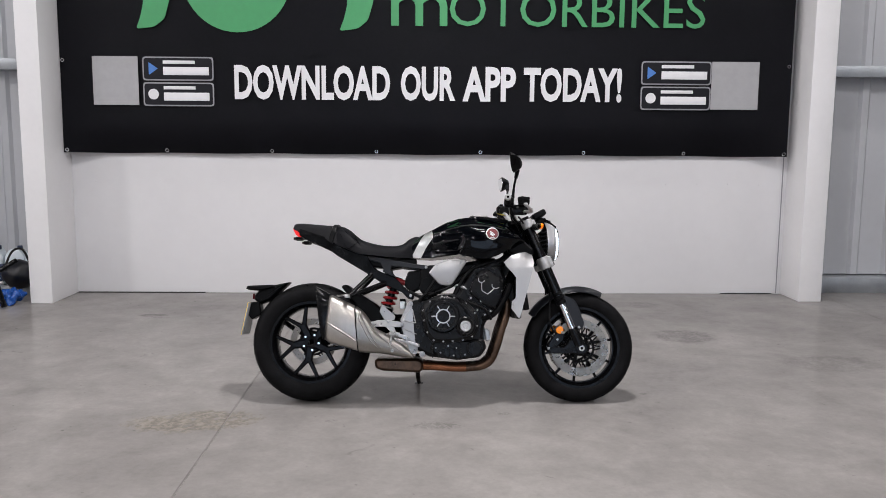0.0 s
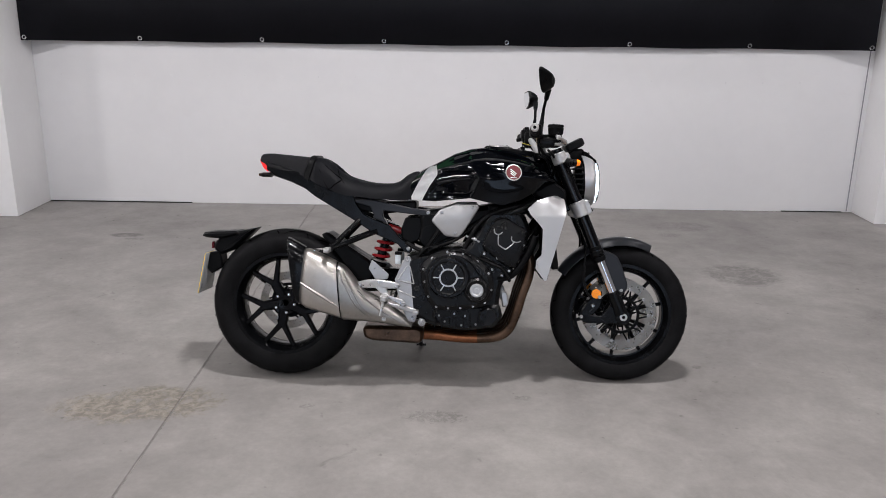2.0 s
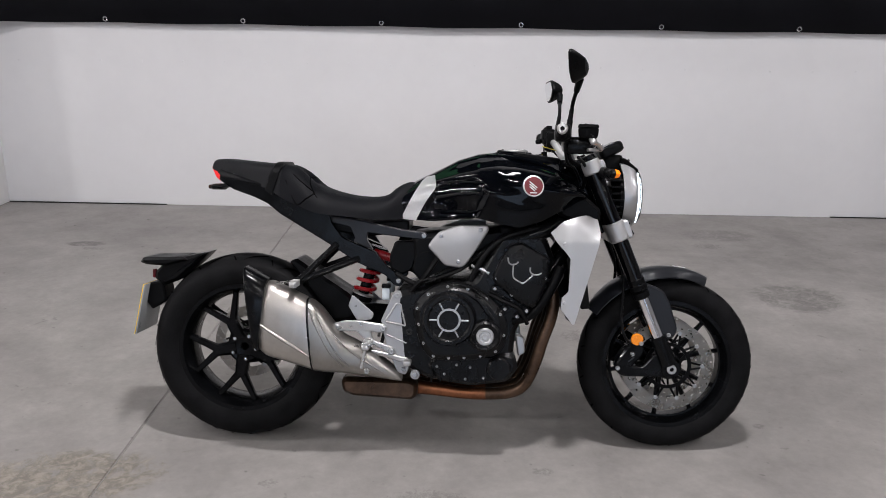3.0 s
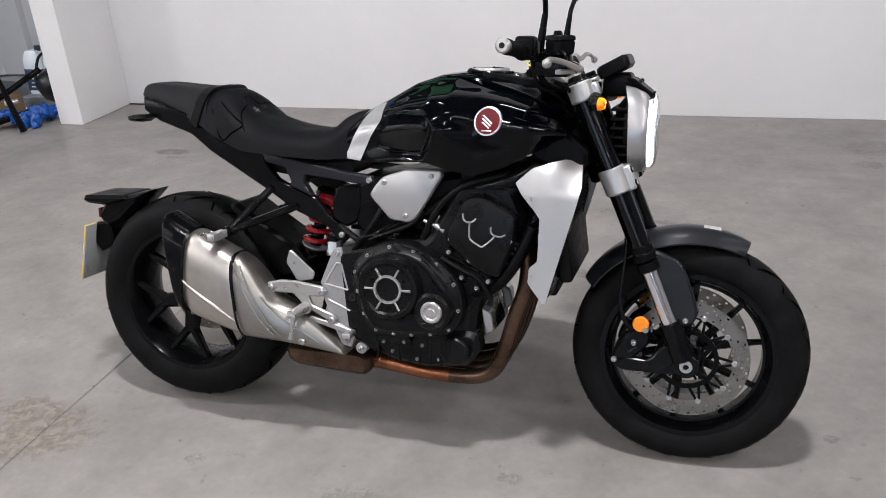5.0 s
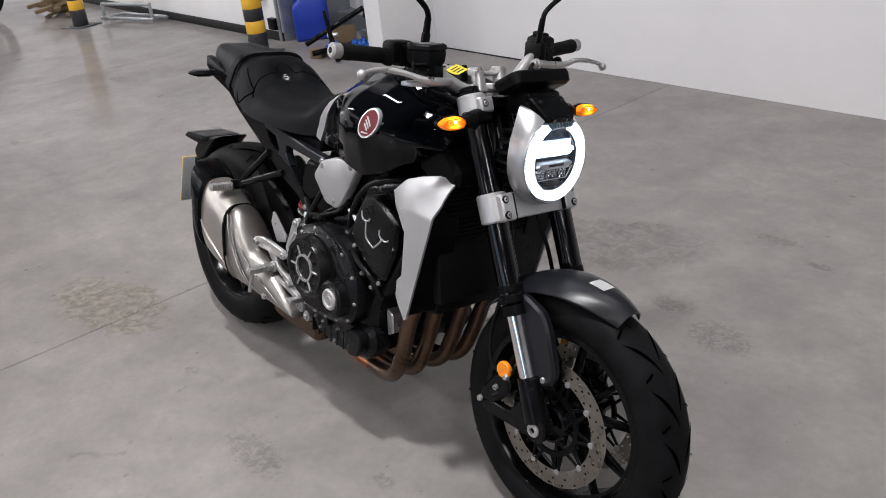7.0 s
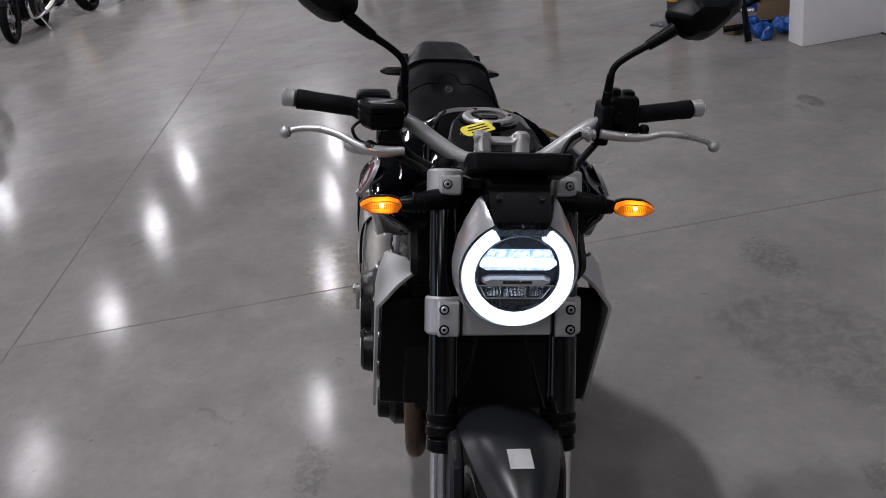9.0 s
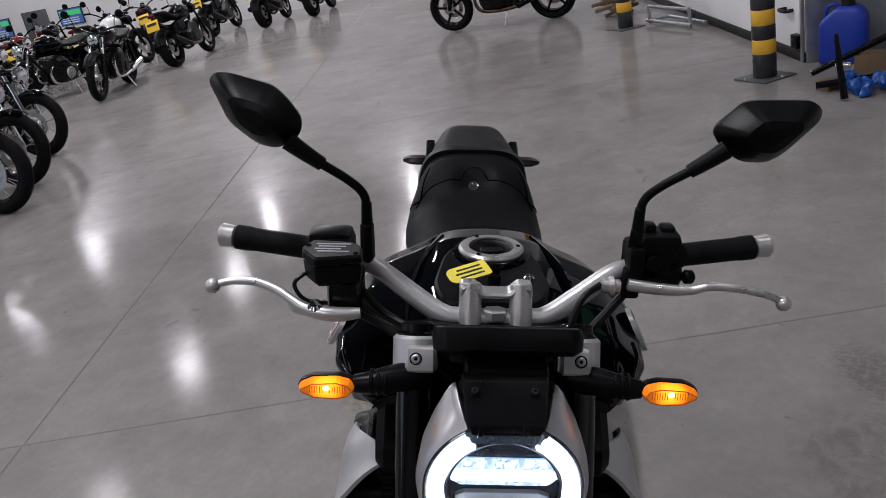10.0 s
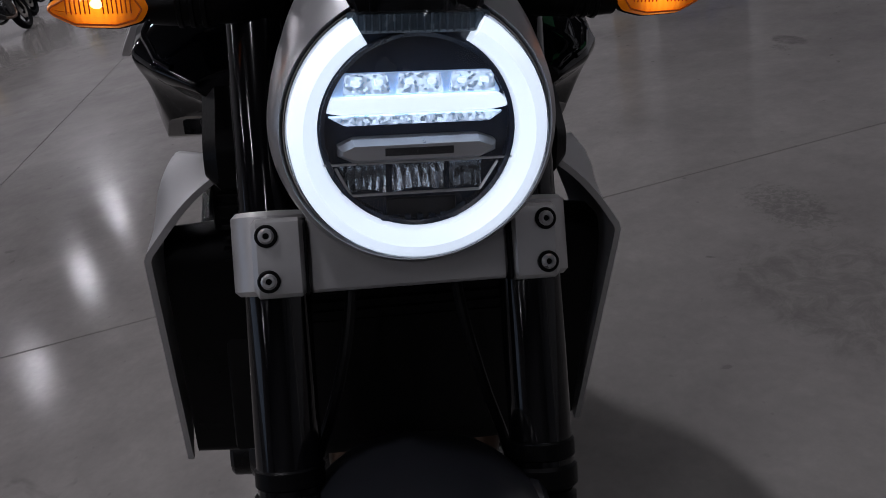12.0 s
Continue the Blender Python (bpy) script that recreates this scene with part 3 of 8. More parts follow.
# roller door and its posts
door = thing("door_1", "white sectional roller door with a black bottom seal", "door", kind="structure")
zz, k = 0.075, 0
while zz < 3.9:
    bm = block(B(), (-10.9, 2.68, zz), (-4.76, 2.74, zz + 0.49), 0.006)
    part("door_panel", bm, "white_steel", door)
    zz += 0.5
part("bottom_seal", block(B(), (-10.9, 2.665, 0.0), (-4.76, 2.745, 0.08), 0.01), "ink", door, "black rubber bottom seal")
bm = B()
tube(bm, [(-5.10, 2.68, 0.36), (-5.10, 2.62, 0.36), (-4.98, 2.62, 0.36), (-4.98, 2.68, 0.36)], 0.014, 10, 3)
part("handle", bm, "ink", door, "black pull handle")
part("lock_box", block(B(), (-4.92, 2.63, 0.10), (-4.80, 2.685, 0.20), 0.008), "black", door)
boxes("door_track", [((-4.76, 2.68, 0), (-4.735, 2.95, 4.2)), ((-4.80, 2.655, 0), (-4.765, 2.676, 4.2))], "grey_rail", "grey galvanised door track post", "door track")
boxes("wall_door_head", [((-11.1, 2.72, 4.0), (-4.74, 2.9, HZ)), ((X0, 2.72, 0), (-10.95, 2.9, HZ))], wall_mat, "white wall round the roller door", "wall")
boxes("wall_return", [((-4.80, 2.955, 0), (-4.74, YW + 0.3, HZ))], "grey_rail", "grey steel return beside the door", "wall")

# window band on the wall behind the camera
win = thing("window_1", "long window band with slim white mullions", "window", kind="structure")
for i in range(6):
    xa = -3.2 + i * 1.3
    ob = part("pane", block(B(), (xa + 0.05, Y0 - 0.14, 1.15), (xa + 1.25, Y0 - 0.12, 3.55), 0), "pane_glow", win)
    part("window_frame", block(B(), (xa - 0.05, Y0 - 0.16, 1.1), (xa + 0.05, Y0 - 0.02, 3.6), 0.004), "white_steel", win)

# ceiling battens, among them the three added ones near the wall
first = None
for lx, ly in LAMPS:
    m = Matrix.Translation((lx, ly, LAMP_Z))
    if first is None:
        first = thing("ceiling_light", "long white LED batten of the hall rows, which include three added for wall fill", "ceiling light", "hall ceiling lights", m)
        part("housing", block(B(), (-0.54, -0.10, 0.0), (0.54, 0.10, 0.07), 0.012), "white_steel", first)
        part("diffuser", block(B(), (-0.51, -0.075, -0.03), (0.51, 0.075, -0.002), 0.01), "lamp_glow", first)
        for sx in (-0.4, 0.4):
            part("hanger", rod(B(), (sx, 0, 0.06), (sx, 0, HZ - LAMP_Z), 0.006), "grey_rail", first)
    else:
        copy_thing(first, m)

# ---- banner ----
BY = 3.05
F = (BY + 4.391) / (3.193 + 4.391)


def bx(x):
    return -0.096 + F * (x + 0.096)


def bz(z):
    return 1.419 + F * (z - 1.419)


def hem(u, z):
    """How far the lower edge is drawn back to the wall between the columns."""
    return 0.105 * max(0.0, 1 - (z - za) / 0.28) ** 2 * min(1.0, min(u, 1 - u) / 0.05)


banner = thing("banner", "large black vinyl banner with white and green print", "banner")
bm = B()
nx, nz = 60, 44
za, zb, xa, xb = bz(1.288), 3.55, -3.305, 3.165
g = []
for i in range(nx + 1):
    u = i / nx
    x = xa + (xb - xa) * u
    col = []
    for j in range(nz + 1):
        v = j / nz
        sag = 0.010 * (1 - v) ** 3 * math.sin(u * 7 * math.pi) ** 2
        z = za + (zb - za) * v - sag * 0.6
        y = BY + 0.012 * math.sin(u * 23) * (1 - v) * 0.4 + 0.006 * math.sin(u * 9 + v * 4) - 0.01 * (1 - v) ** 4 + hem(u, z)
        col.append(bm.verts.new((x, y, z)))
    g.append(col)
for i in range(nx):
    for j in range(nz):
        bm.faces.new((g[i][j], g[i + 1][j], g[i + 1][j + 1], g[i][j + 1]))
bmesh.ops.solidify(bm, geom=bm.faces[:], thickness=0.003)
part("sheet", bm, "banner", banner, "black vinyl banner sheet")
PY = BY - 0.022
for ex in (-3.46, -2.468, -1.51, -0.555, 0.403, 1.36, 2.293, 3.252):
    bm = spin(B(), [(0.018, 0.0), (0.016, -0.006), (0.010, -0.006), (0.008, 0.0)], (min(max(bx(ex), xa + 0.03), xb - 0.03), BY - 0.013 + 0.085 * (abs(ex) < 3.2), bz(1.312)), 16)
    part("eyelet", bm, "chrome", banner, "small metal eyelet")
for ex, ez in ((xa + 0.03, 2.09), (xb - 0.03, 2.09)):
    part("eyelet", spin(B(), [(0.018, 0.0), (0.016, -0.006), (0.010, -0.006), (0.008, 0.0)], (ex, BY - 0.013, ez), 16), "chrome", banner)
STAND = Matrix.Rotation(radians(90), 4, "X")
for word, wa, wb in (("DOWNLOAD", -1.818, -0.425), ("OUR", -0.329, 0.162), ("APP", 0.228, 0.710), ("TODAY!", 0.780, 1.672)):
    text_mesh("lettering", word, 0.40, "print_white", banner,
              Matrix.Translation(((bx(wa) + bx(wb)) / 2, PY, bz(1.768))) @ STAND, 0.002, bx(wb) - bx(wa), "bold white capitals", 0.014, bz(2.077) - bz(1.768))
for word, wa, wb, high in (("m", -0.415, 0.086, 0.27), ("OTORBIKES", 0.106, 2.406, 0.30)):
    text_mesh("lettering", word, 0.42, "print_green", banner,
              Matrix.Translation(((bx(wa) + bx(wb)) / 2, PY, bz(2.43))) @ STAND, 0.002, bx(wb) - bx(wa), "green capitals", 0.0, high)
# green emblem, as plain shapes
bm = spin(B(), [(0.0, 0.0), (0.47, 0.0), (0.47, 0.003), (0.0, 0.003)], (bx(-1.78), PY, bz(2.357) + 0.47), 48)
part("emblem_shape", bm, "print_green", banner, "green round print shape")
for gx in (-2.674, -0.877):
    x0, z0 = bx(gx), bz(2.378)
    o = [(x0, z0), (x0 + 0.16, z0 + 0.02), (x0 + 0.25, z0 + 0.09), (x0 + 0.30, z0 + 0.26), (x0 + 0.30, z0 + 0.8), (x0 + 0.08, z0 + 0.8), (x0 + 0.07, z0 + 0.22), (x0 + 0.04, z0 + 0.10)]
    part("emblem_shape", plate(B(), o, PY, PY + 0.003, 0.03, 0.001), "print_green", banner, "green curved print shape")
for qa, qb in ((-3.074, -2.671), (2.490, 2.925)):
    part("white_square", plate(B(), [(bx(qa), bz(1.712)), (bx(qb), bz(1.712)), (bx(qb), bz(2.14)), (bx(qa), bz(2.14))], PY, PY + 0.003, 0.004, 0.001), "print_pale", banner, "plain pale printed square")
for qa, qb in ((-2.631, -2.002), (1.846, 2.487)):
    for zlo, zhi in ((1.705, 1.915), (1.93, 2.14)):
        o = [(bx(qa), bz(zlo)), (bx(qb), bz(zlo)), (bx(qb), bz(zhi)), (bx(qa), bz(zhi))]
        part("store_badge", plate(B(), o, PY, PY + 0.003, 0.03, 0.001), "print_grey", banner, "grey outlined badge")
        oi = inset([Vector(p) for p in o], 0.012)
        part("store_badge", plate(B(), oi, PY - 0.003, PY + 0.001, 0.025, 0.001), "banner", banner)
        mx = bx(qa) + 0.09
        mz = bz((zlo + zhi) / 2)
        if zlo > 1.9:
            part("badge_mark", plate(B(), [(mx - 0.035, mz - 0.055), (mx + 0.045, mz), (mx - 0.035, mz + 0.055)], PY - 0.006, PY - 0.002, 0.006, 0.001), "print_blue", banner, "blue triangular mark")
        else:
            part("badge_mark", spin(B(), [(0, -0.006), (0.046, -0.006), (0.046, -0.002), (0, -0.002)], (mx, PY, mz), 20), "print_white", banner, "round white mark")
        part("print_bar", block(B(), (mx + 0.09, PY - 0.006, mz - 0.055), (bx(qb) - 0.04, PY - 0.002, mz + 0.015), 0.001), "print_white", banner, "white bar of print")
        part("print_bar", block(B(), (mx + 0.09, PY - 0.006, mz + 0.042), (bx(qb) - 0.16, PY - 0.002, mz + 0.070), 0.001), "print_white", banner, "white bar of print")

# ---- the motorcycle ----
# x forward, y to its left, z up; it leans to its left on the side stand
bike = thing("motorcycle", "black roadster motorcycle with silver trim leaning on its side stand", "motorcycle",
             at=Matrix.Translation((0, -0.014, 0.001)) @ Matrix.Rotation(-0.010, 4, "Z") @ Matrix.Rotation(radians(-11.6), 4, "X"))
AF, AR = (0.731, 0.0, 0.298), (-0.731, 0.0, 0.323)


def wheel_tyre(prof, c, parent, label):
    bm = spin(B(), prof, c, 96, closed_profile=True)
    return part("tyre", bm, "rubber", parent, label, 60)


def tyre_profile(R, w, rim_w):
    h = R - 0.214
    half = [(0.213, rim_w * 0.5), (0.226, w * 0.46), (0.214 + h * 0.42, w * 0.5), (0.214 + h * 0.66, w * 0.478), (0.214 + h * 0.82, w * 0.40),
            (0.214 + h * 0.93, w * 0.26), (0.214 + h * 0.985, w * 0.12), (R, 0)]
    return half + [(r, -o) for r, o in reversed(half[:-1])]


def rim_profile(w):
    return [(0.214, w / 2), (0.222, w / 2 + 0.002), (0.222, w / 2 + 0.008), (0.208, w / 2 + 0.008), (0.200, w / 2 - 0.004), (0.193, w / 2 - 0.022), (0.186, w / 4),
            (0.186, -w / 4), (0.193, -w / 2 + 0.022), (0.200, -w / 2 + 0.004), (0.208, -w / 2 - 0.008), (0.222, -w / 2 - 0.008), (0.222, -w / 2 - 0.002), (0.214, -w / 2), (0.205, 0)]


def spoke(bm, c, a0, r0, a1, r1, w0, w1, y0, y1, d0, d1):
    """One arm from angle a0, radius r0 to angle a1, radius r1; w: widths, y: side offsets, d: depths."""
    p, q = Vector((math.cos(a0) * r0, math.sin(a0) * r0)), Vector((math.cos(a1) * r1, math.sin(a1) * r1))
    t = (q - p).normalized()
    nrm = Vector((-t.y, t.x))
    rings = []
    for f in (0, 0.35, 0.7, 1):
        m, w, y, d = p.lerp(q, f), w0 + (w1 - w0) * f, y0 + (y1 - y0) * f, d0 + (d1 - d0) * f
        ring = []
        for s, e in ((-1, -0.5), (-0.6, -1), (0.6, -1), (1, -0.5), (1, 0.6), (0.5, 1), (-0.5, 1), (-1, 0.6)):
            pt = m + nrm * (w / 2 * s)
            ring.append((c[0] + pt.x, c[1] + y + d / 2 * e, c[2] + pt.y))
        rings.append(ring)
    skin(bm, rings)


def brake_disc(c, y, r_in, r_out, parent, arms, label, hole_rows=3):
    bm = B()
    n, m = 144, 9
    g = [[bm.verts.new((c[0] + (r_in + (r_out - r_in) * j / m) * math.cos(2 * math.pi * i / n), c[1] + y,
                        c[2] + (r_in + (r_out - r_in) * j / m) * math.sin(2 * math.pi * i / n))) for j in range(m + 1)] for i in range(n)]
    rows = {1: 0, 4: 2, 7: 4}
    for i in range(n):
        for j in range(m):
            if j in rows and (i + rows[j]) % 6 == 0:
                continue
            a, b = g[i], g[(i + 1) % n]
            bm.faces.new((a[j], a[j + 1], b[j + 1], b[j]))
    bmesh.ops.solidify(bm, geom=bm.faces[:], thickness=0.005)
    d = part("brake_disc", bm, "disc", parent, label)
    for k in range(arms):
        a = 2 * math.pi * k / arms
        for s in (-0.16, 0.16):
            arm = B()
            spoke(arm, (c[0], c[1] + y, c[2]), a + s * 1.1, min(0.074, r_in - 0.02), a + s * 0.2, r_in + 0.001, 0.0080, 0.0060, 0, 0, 0.005, 0.005)
            part("carrier_arm", arm, "black", parent)
        p = (c[0] + (r_in + 0.003) * math.cos(a), c[1] + y, c[2] + (r_in + 0.003) * math.sin(a))
        part("disc_pin", rod(B(), (p[0], p[1] - 0.005, p[2]), (p[0], p[1] + 0.005, p[2]), 0.0072, seg=10), "dull_line", parent)
    bm = spin(B(), [(0.040, -0.008), (0.046, -0.006), (0.046, 0.006), (0.040, 0.008)], (c[0], c[1] + y, c[2]), 32, closed_profile=True)
    part("disc_carrier", bm, "black_metal", parent)
    ro = min(0.080, r_in - 0.014)
    part("carrier_ring", spin(B(), [(ro - 0.012, -0.003), (ro, -0.003), (ro, 0.003), (ro - 0.012, 0.003)], (c[0], c[1] + y, c[2]), 40, closed_profile=True), "black", parent)
    for k in range(5):
        leg_bm, a = B(), 2 * math.pi * (k + 0.25) / 5
        spoke(leg_bm, (c[0], c[1] + y, c[2]), a, 0.043, a + 0.25, ro - 0.006, 0.012, 0.010, 0, 0, 0.006, 0.005)
        part("carrier_leg", leg_bm, "black", parent)


def tread(c, R, w, n, parent):
    """Near-black strips on the tread for the shaded curved cuts, both sides of the crown, each a part."""
    h = R - 0.214
    for k in range(n):
        a0 = 2 * math.pi * k / n
        for s in (-1, 1):
            rows = []
            off = 0.5 * math.pi / n if s > 0 else 0
            for q in range(7):
                f = q / 6
                y = s * w * (0.05 + 0.36 * f)
                yy = abs(y) / (w * 0.5)
                r = R - h * (0.015 + 0.20 * yy ** 2.4 + 0.10 * yy ** 6) + 0.0012
                a = a0 + off + 0.40 * f ** 0.8 * 3.0 / math.sqrt(n)
                wd = 0.0078 * math.sin(math.pi * min(1, f + 0.12)) + 0.0008
                rows.append([(c[0] + r * math.cos(a + e * wd / r), c[1] + y, c[2] + r * math.sin(a + e * wd / r)) for e in (-1, 1)])
            bm = B()
            vs = [[bm.verts.new(p) for p in row] for row in rows]
            for p, q in zip(vs, vs[1:]):
                bm.faces.new((p[0], p[1], q[1], q[0]))
            bmesh.ops.solidify(bm, geom=bm.faces[:], thickness=0.002)
            part("tread_groove", bm, "groove", parent)
            # short strip between two long ones, nearer the shoulder
            bm, vs = B(), []
            for q in range(4):
                f = q / 3
                y = s * w * (0.26 + 0.15 * f)
                yy = abs(y) / (w * 0.5)
                r = R - h * (0.015 + 0.20 * yy ** 2.4 + 0.10 * yy ** 6) + 0.0012
                a = a0 + off + (0.62 - 0.10 * f) * 2 * math.pi / n + 0.22 * 3.0 / math.sqrt(n)
                vs.append([bm.verts.new((c[0] + r * math.cos(a + e * 0.0026 / r), c[1] + y, c[2] + r * math.sin(a + e * 0.0026 / r))) for e in (-1, 1)])
            for p, q in zip(vs, vs[1:]):
                bm.faces.new((p[0], p[1], q[1], q[0]))
            bmesh.ops.solidify(bm, geom=bm.faces[:], thickness=0.002)
            part("tread_groove", bm, "groove", parent)


# front wheel
bm = spin(B(), rim_profile(0.09), AF, 72, closed_profile=True)
fw = part("front_wheel", bm, "black_metal", bike, "gloss black cast wheel with slim spokes")
for k in range(5):
    a = radians(90 + 72 * k + 12)
    for s in (-1, 1):
        sb = B()
        spoke(sb, AF, a + s * 0.10, 0.035, a + s * radians(17), 0.190, 0.020, 0.013, 0, 0, 0.040, 0.018)
        part("spoke", sb, "black_metal", fw)
bm = spin(B(), [(0.012, -0.062), (0.040, -0.060), (0.044, -0.03), (0.036, 0.0), (0.044, 0.03), (0.040, 0.060), (0.012, 0.062)], AF, 32, closed_profile=True)
part("hub", bm, "black_metal", fw)
wheel_tyre(tyre_profile(0.300, 0.122, 0.09), AF, fw, "black road tyre, lightly scuffed")
tread(AF, 0.300, 0.122, 17, fw)
for y in (-0.068, 0.068):
    brake_disc(AF, y, 0.114, 0.155, fw, 10, "drilled steel brake disc")

# rear wheel
bm = spin(B(), rim_profile(0.152), AR, 72, closed_profile=True)
rw = part("rear_wheel", bm, "black_metal", bike, "gloss black five-spoke cast wheel")
for k in range(5):
    a = radians(46 + 72 * k)
    bm = B()
    spoke(bm, AR, a, 0.030, a, 0.105, 0.050, 0.040, -0.045, -0.050, 0.040, 0.032)
    for s in (-1, 1):
        spoke(bm, AR, a + s * 0.06, 0.098, a + s * radians(19), 0.192, 0.026, 0.018, -0.050, -0.052, 0.030, 0.022)
    part("spoke", bm, "black_metal", rw)
bm = spin(B(), [(0.014, -0.056), (0.052, -0.060), (0.062, -0.048), (0.062, 0.0), (0.050, 0.05), (0.014, 0.05)], AR, 40, closed_profile=True)
part("hub", bm, "black_metal", rw)
wheel_tyre(tyre_profile(0.322, 0.190, 0.152), AR, rw, "wide black road tyre, lightly scuffed")
tread(AR, 0.322, 0.190, 15, rw)
brake_disc(AR, 0.030, 0.092, 0.128, rw, 6, "drilled steel rear brake disc")
for k in range(5):
    a = radians(64 + 72 * k)
    part("wheel_nut", bolt(B(), (AR[0] + 0.042 * math.cos(a), -0.060, AR[2] + 0.042 * math.sin(a)), r=0.0085, h=0.012, seg=6), "chrome", rw)

# ---- fork ----


def fork_x(z):
    return 0.583 + 0.4294 * (0.64 - z)


def tilted(c, hu, hv):
    """A rectangle square to the fork's axis."""
    return [(c[0] + 0.925 * u * hu - 0.38 * v * hv, c[1] + 0.38 * u * hu + 0.925 * v * hv) for u, v in ((-1, -1), (1, -1), (1, 1), (-1, 1))]


for s in (-1, 1):
    y = s * 0.106
    bm = B()
    rod(bm, (fork_x(0.995), y, 0.995), (fork_x(0.575), y, 0.575), 0.0268, seg=24)
    leg = part("fork_leg", bm, "gloss_metal", bike, "gloss black upside-down fork tube")
    bm = B()
    for za, zb, r in ((0.600, 0.582, 0.0285), (0.580, 0.560, 0.0295), (0.558, 0.535, 0.0275)):
        rod(bm, (fork_x(za), y, za), (fork_x(zb), y, zb), r, seg=24)
    part("dust_seal", bm, "black", leg)
    part("slider", rod(B(), (fork_x(0.540), y, 0.540), (fork_x(0.385), y, 0.385), 0.0205, seg=24), "chrome", leg, "polished fork slider")
    bm = rod(B(), (fork_x(0.405), y, 0.405), (AF[0] - 0.006, y, AF[2] + 0.012), 0.027, 0.030, seg=20)
    rod(bm, (AF[0], y - 0.019, AF[2]), (AF[0], y + 0.017, AF[2]), 0.032, seg=24)
    plate(bm, [(0.735, 0.275), (0.70, 0.268), (0.57, 0.268), (0.545, 0.285), (0.56, 0.305), (0.64, 0.30), (0.675, 0.345), (0.70, 0.345)], y - 0.010, y + 0.012, 0.012, 0.003)
    part("fork_foot", bm, "black_metal", leg, "black cast fork foot")
    bm = spin(B(), [(0.0075, -0.006), (0.0075, 0.004), (0.016, 0.004), (0.016, -0.004), (0.014, -0.006)], (AF[0], y + s * 0.019, AF[2]), 24, closed_profile=True)
    part("axle_end", bm, "alloy", leg)
    # caliper
    bm = B()
    o = [(0.545, 0.292), (0.563, 0.285), (0.60, 0.30), (0.640, 0.345), (0.640, 0.375), (0.615, 0.392), (0.585, 0.372), (0.553, 0.325)]
    plate(bm, o, s * 0.052, s * 0.116, 0.012, 0.006)
    cal = part("brake_caliper", bm, "black_metal", bike, "black radial brake caliper")
    bolts("caliper_bolt", [(px, s * 0.116, pz) for px, pz in ((0.553, 0.296), (0.628, 0.382), (0.600, 0.345))], (0, s, 0), 0.0075, 0.008, "alloy", cal)
    tw = Matrix.Rotation(radians(-38), 4, "Y")
    part("print_bar", block(B(), (0.584, s * 0.1155 - 0.0006, 0.3235), (0.610, s * 0.1155 + 0.0010, 0.3285), 0, tw), "graphite", cal, "small bar of print")
    bm = spin(B(), [(0.0, 0.0), (0.0185, 0.0), (0.0205, s * -0.003), (0.0205, s * -0.010), (0.0, s * -0.010)], (0.615, s * 0.117, 0.394), 32)
    part("side_reflector", bm, "amber", bike, "round amber reflector")
    rod_bm = rod(B(), (0.617, s * 0.106, 0.395), (0.640, s * 0.100, 0.395), 0.008)
    part("reflector_bracket", rod_bm, "black", bike)
    # brake hose
    bm = tube(B(), [(0.47, s * 0.035, 0.86), (0.530, s * 0.045, 0.72), (0.560, s * 0.062, 0.640), (0.566, s * 0.088, 0.560), (0.560, s * 0.108, 0.460), (0.575, s * 0.112, 0.40), (0.600, s * 0.105, 0.375)], 0.0050, 10)
    part("brake_hose", bm, "cable", bike)
    # fender stay
    o = [(0.592, 0.572), (0.640, 0.585), (0.700, 0.560), (0.722, 0.520), (0.752, 0.430), (0.742, 0.402), (0.715, 0.388), (0.690, 0.405), (0.655, 0.475), (0.625, 0.540)]
    bm = slab(B(), rounded(o, 0.015), [(s * 0.076, 0.004), (s * 0.080, 0), (s * 0.094, 0.0), (s * 0.100, 0.006)])
    stay = part("fender_stay", bm, "graphite", bike, "graphite fender side stay")
    part("stay_bolt", bolt(B(), (0.722, s * 0.100, 0.410), (0, s, 0), 0.007), "alloy", stay)
    # lower clamp
    bm = B()
    plate(bm, tilted((0.556, 0.762), 0.0225, 0.031), s * 0.0815, s * 0.1215, 0.008, 0.004)
    rod(bm, (fork_x(0.787), y, 0.787), (fork_x(0.726), y, 0.726), 0.0335, seg=32, round_ends=0.004)
    cl = part("lower_clamp", bm, "alloy_paint", bike, "silver lower fork clamp")
    for bx, bz in ((0.5715, 0.7870), (0.5848, 0.7550)):
        seat_at, out = Vector((bx, s * 0.110, bz)), Vector((0.92, 0, 0.38)).normalized()
        # black disc under the bolt in place of a shaded recess
        part("bolt_recess", rod(B(), seat_at - out * 0.004, seat_at + out * 0.0016, 0.0088, seg=20), "black", cl, "black disc standing in for the shaded bolt recess")
        part("clamp_bolt", bolt(B(), seat_at, out, 0.0062, 0.0035, 14), "dull_line", cl)
    # thin black plate put in for the dark gap of the pinch joint
    part("shim", plate(B(), tilted((0.556, 0.762), 0.0217, 0.0300), s * 0.0797, s * 0.0821, 0.006, 0.0005), "black", cl, "thin black plate standing in for the dark pinch joint gap")
    # top clamp
    bm = B()
    plate(bm, tilted((0.464, 0.972), 0.0215, 0.0175), s * 0.080, s * 0.120, 0.008, 0.004)
    rod(bm, (fork_x(0.990), y, 0.990), (fork_x(0.947), y, 0.947), 0.0320, seg=32, round_ends=0.004)
    tcl = part("top_clamp", bm, "alloy_paint", bike, "silver top fork clamp")
    seat_at, out = Vector((0.482, s * 0.106, 0.981)), Vector((0.92, 0, 0.38)).normalized()
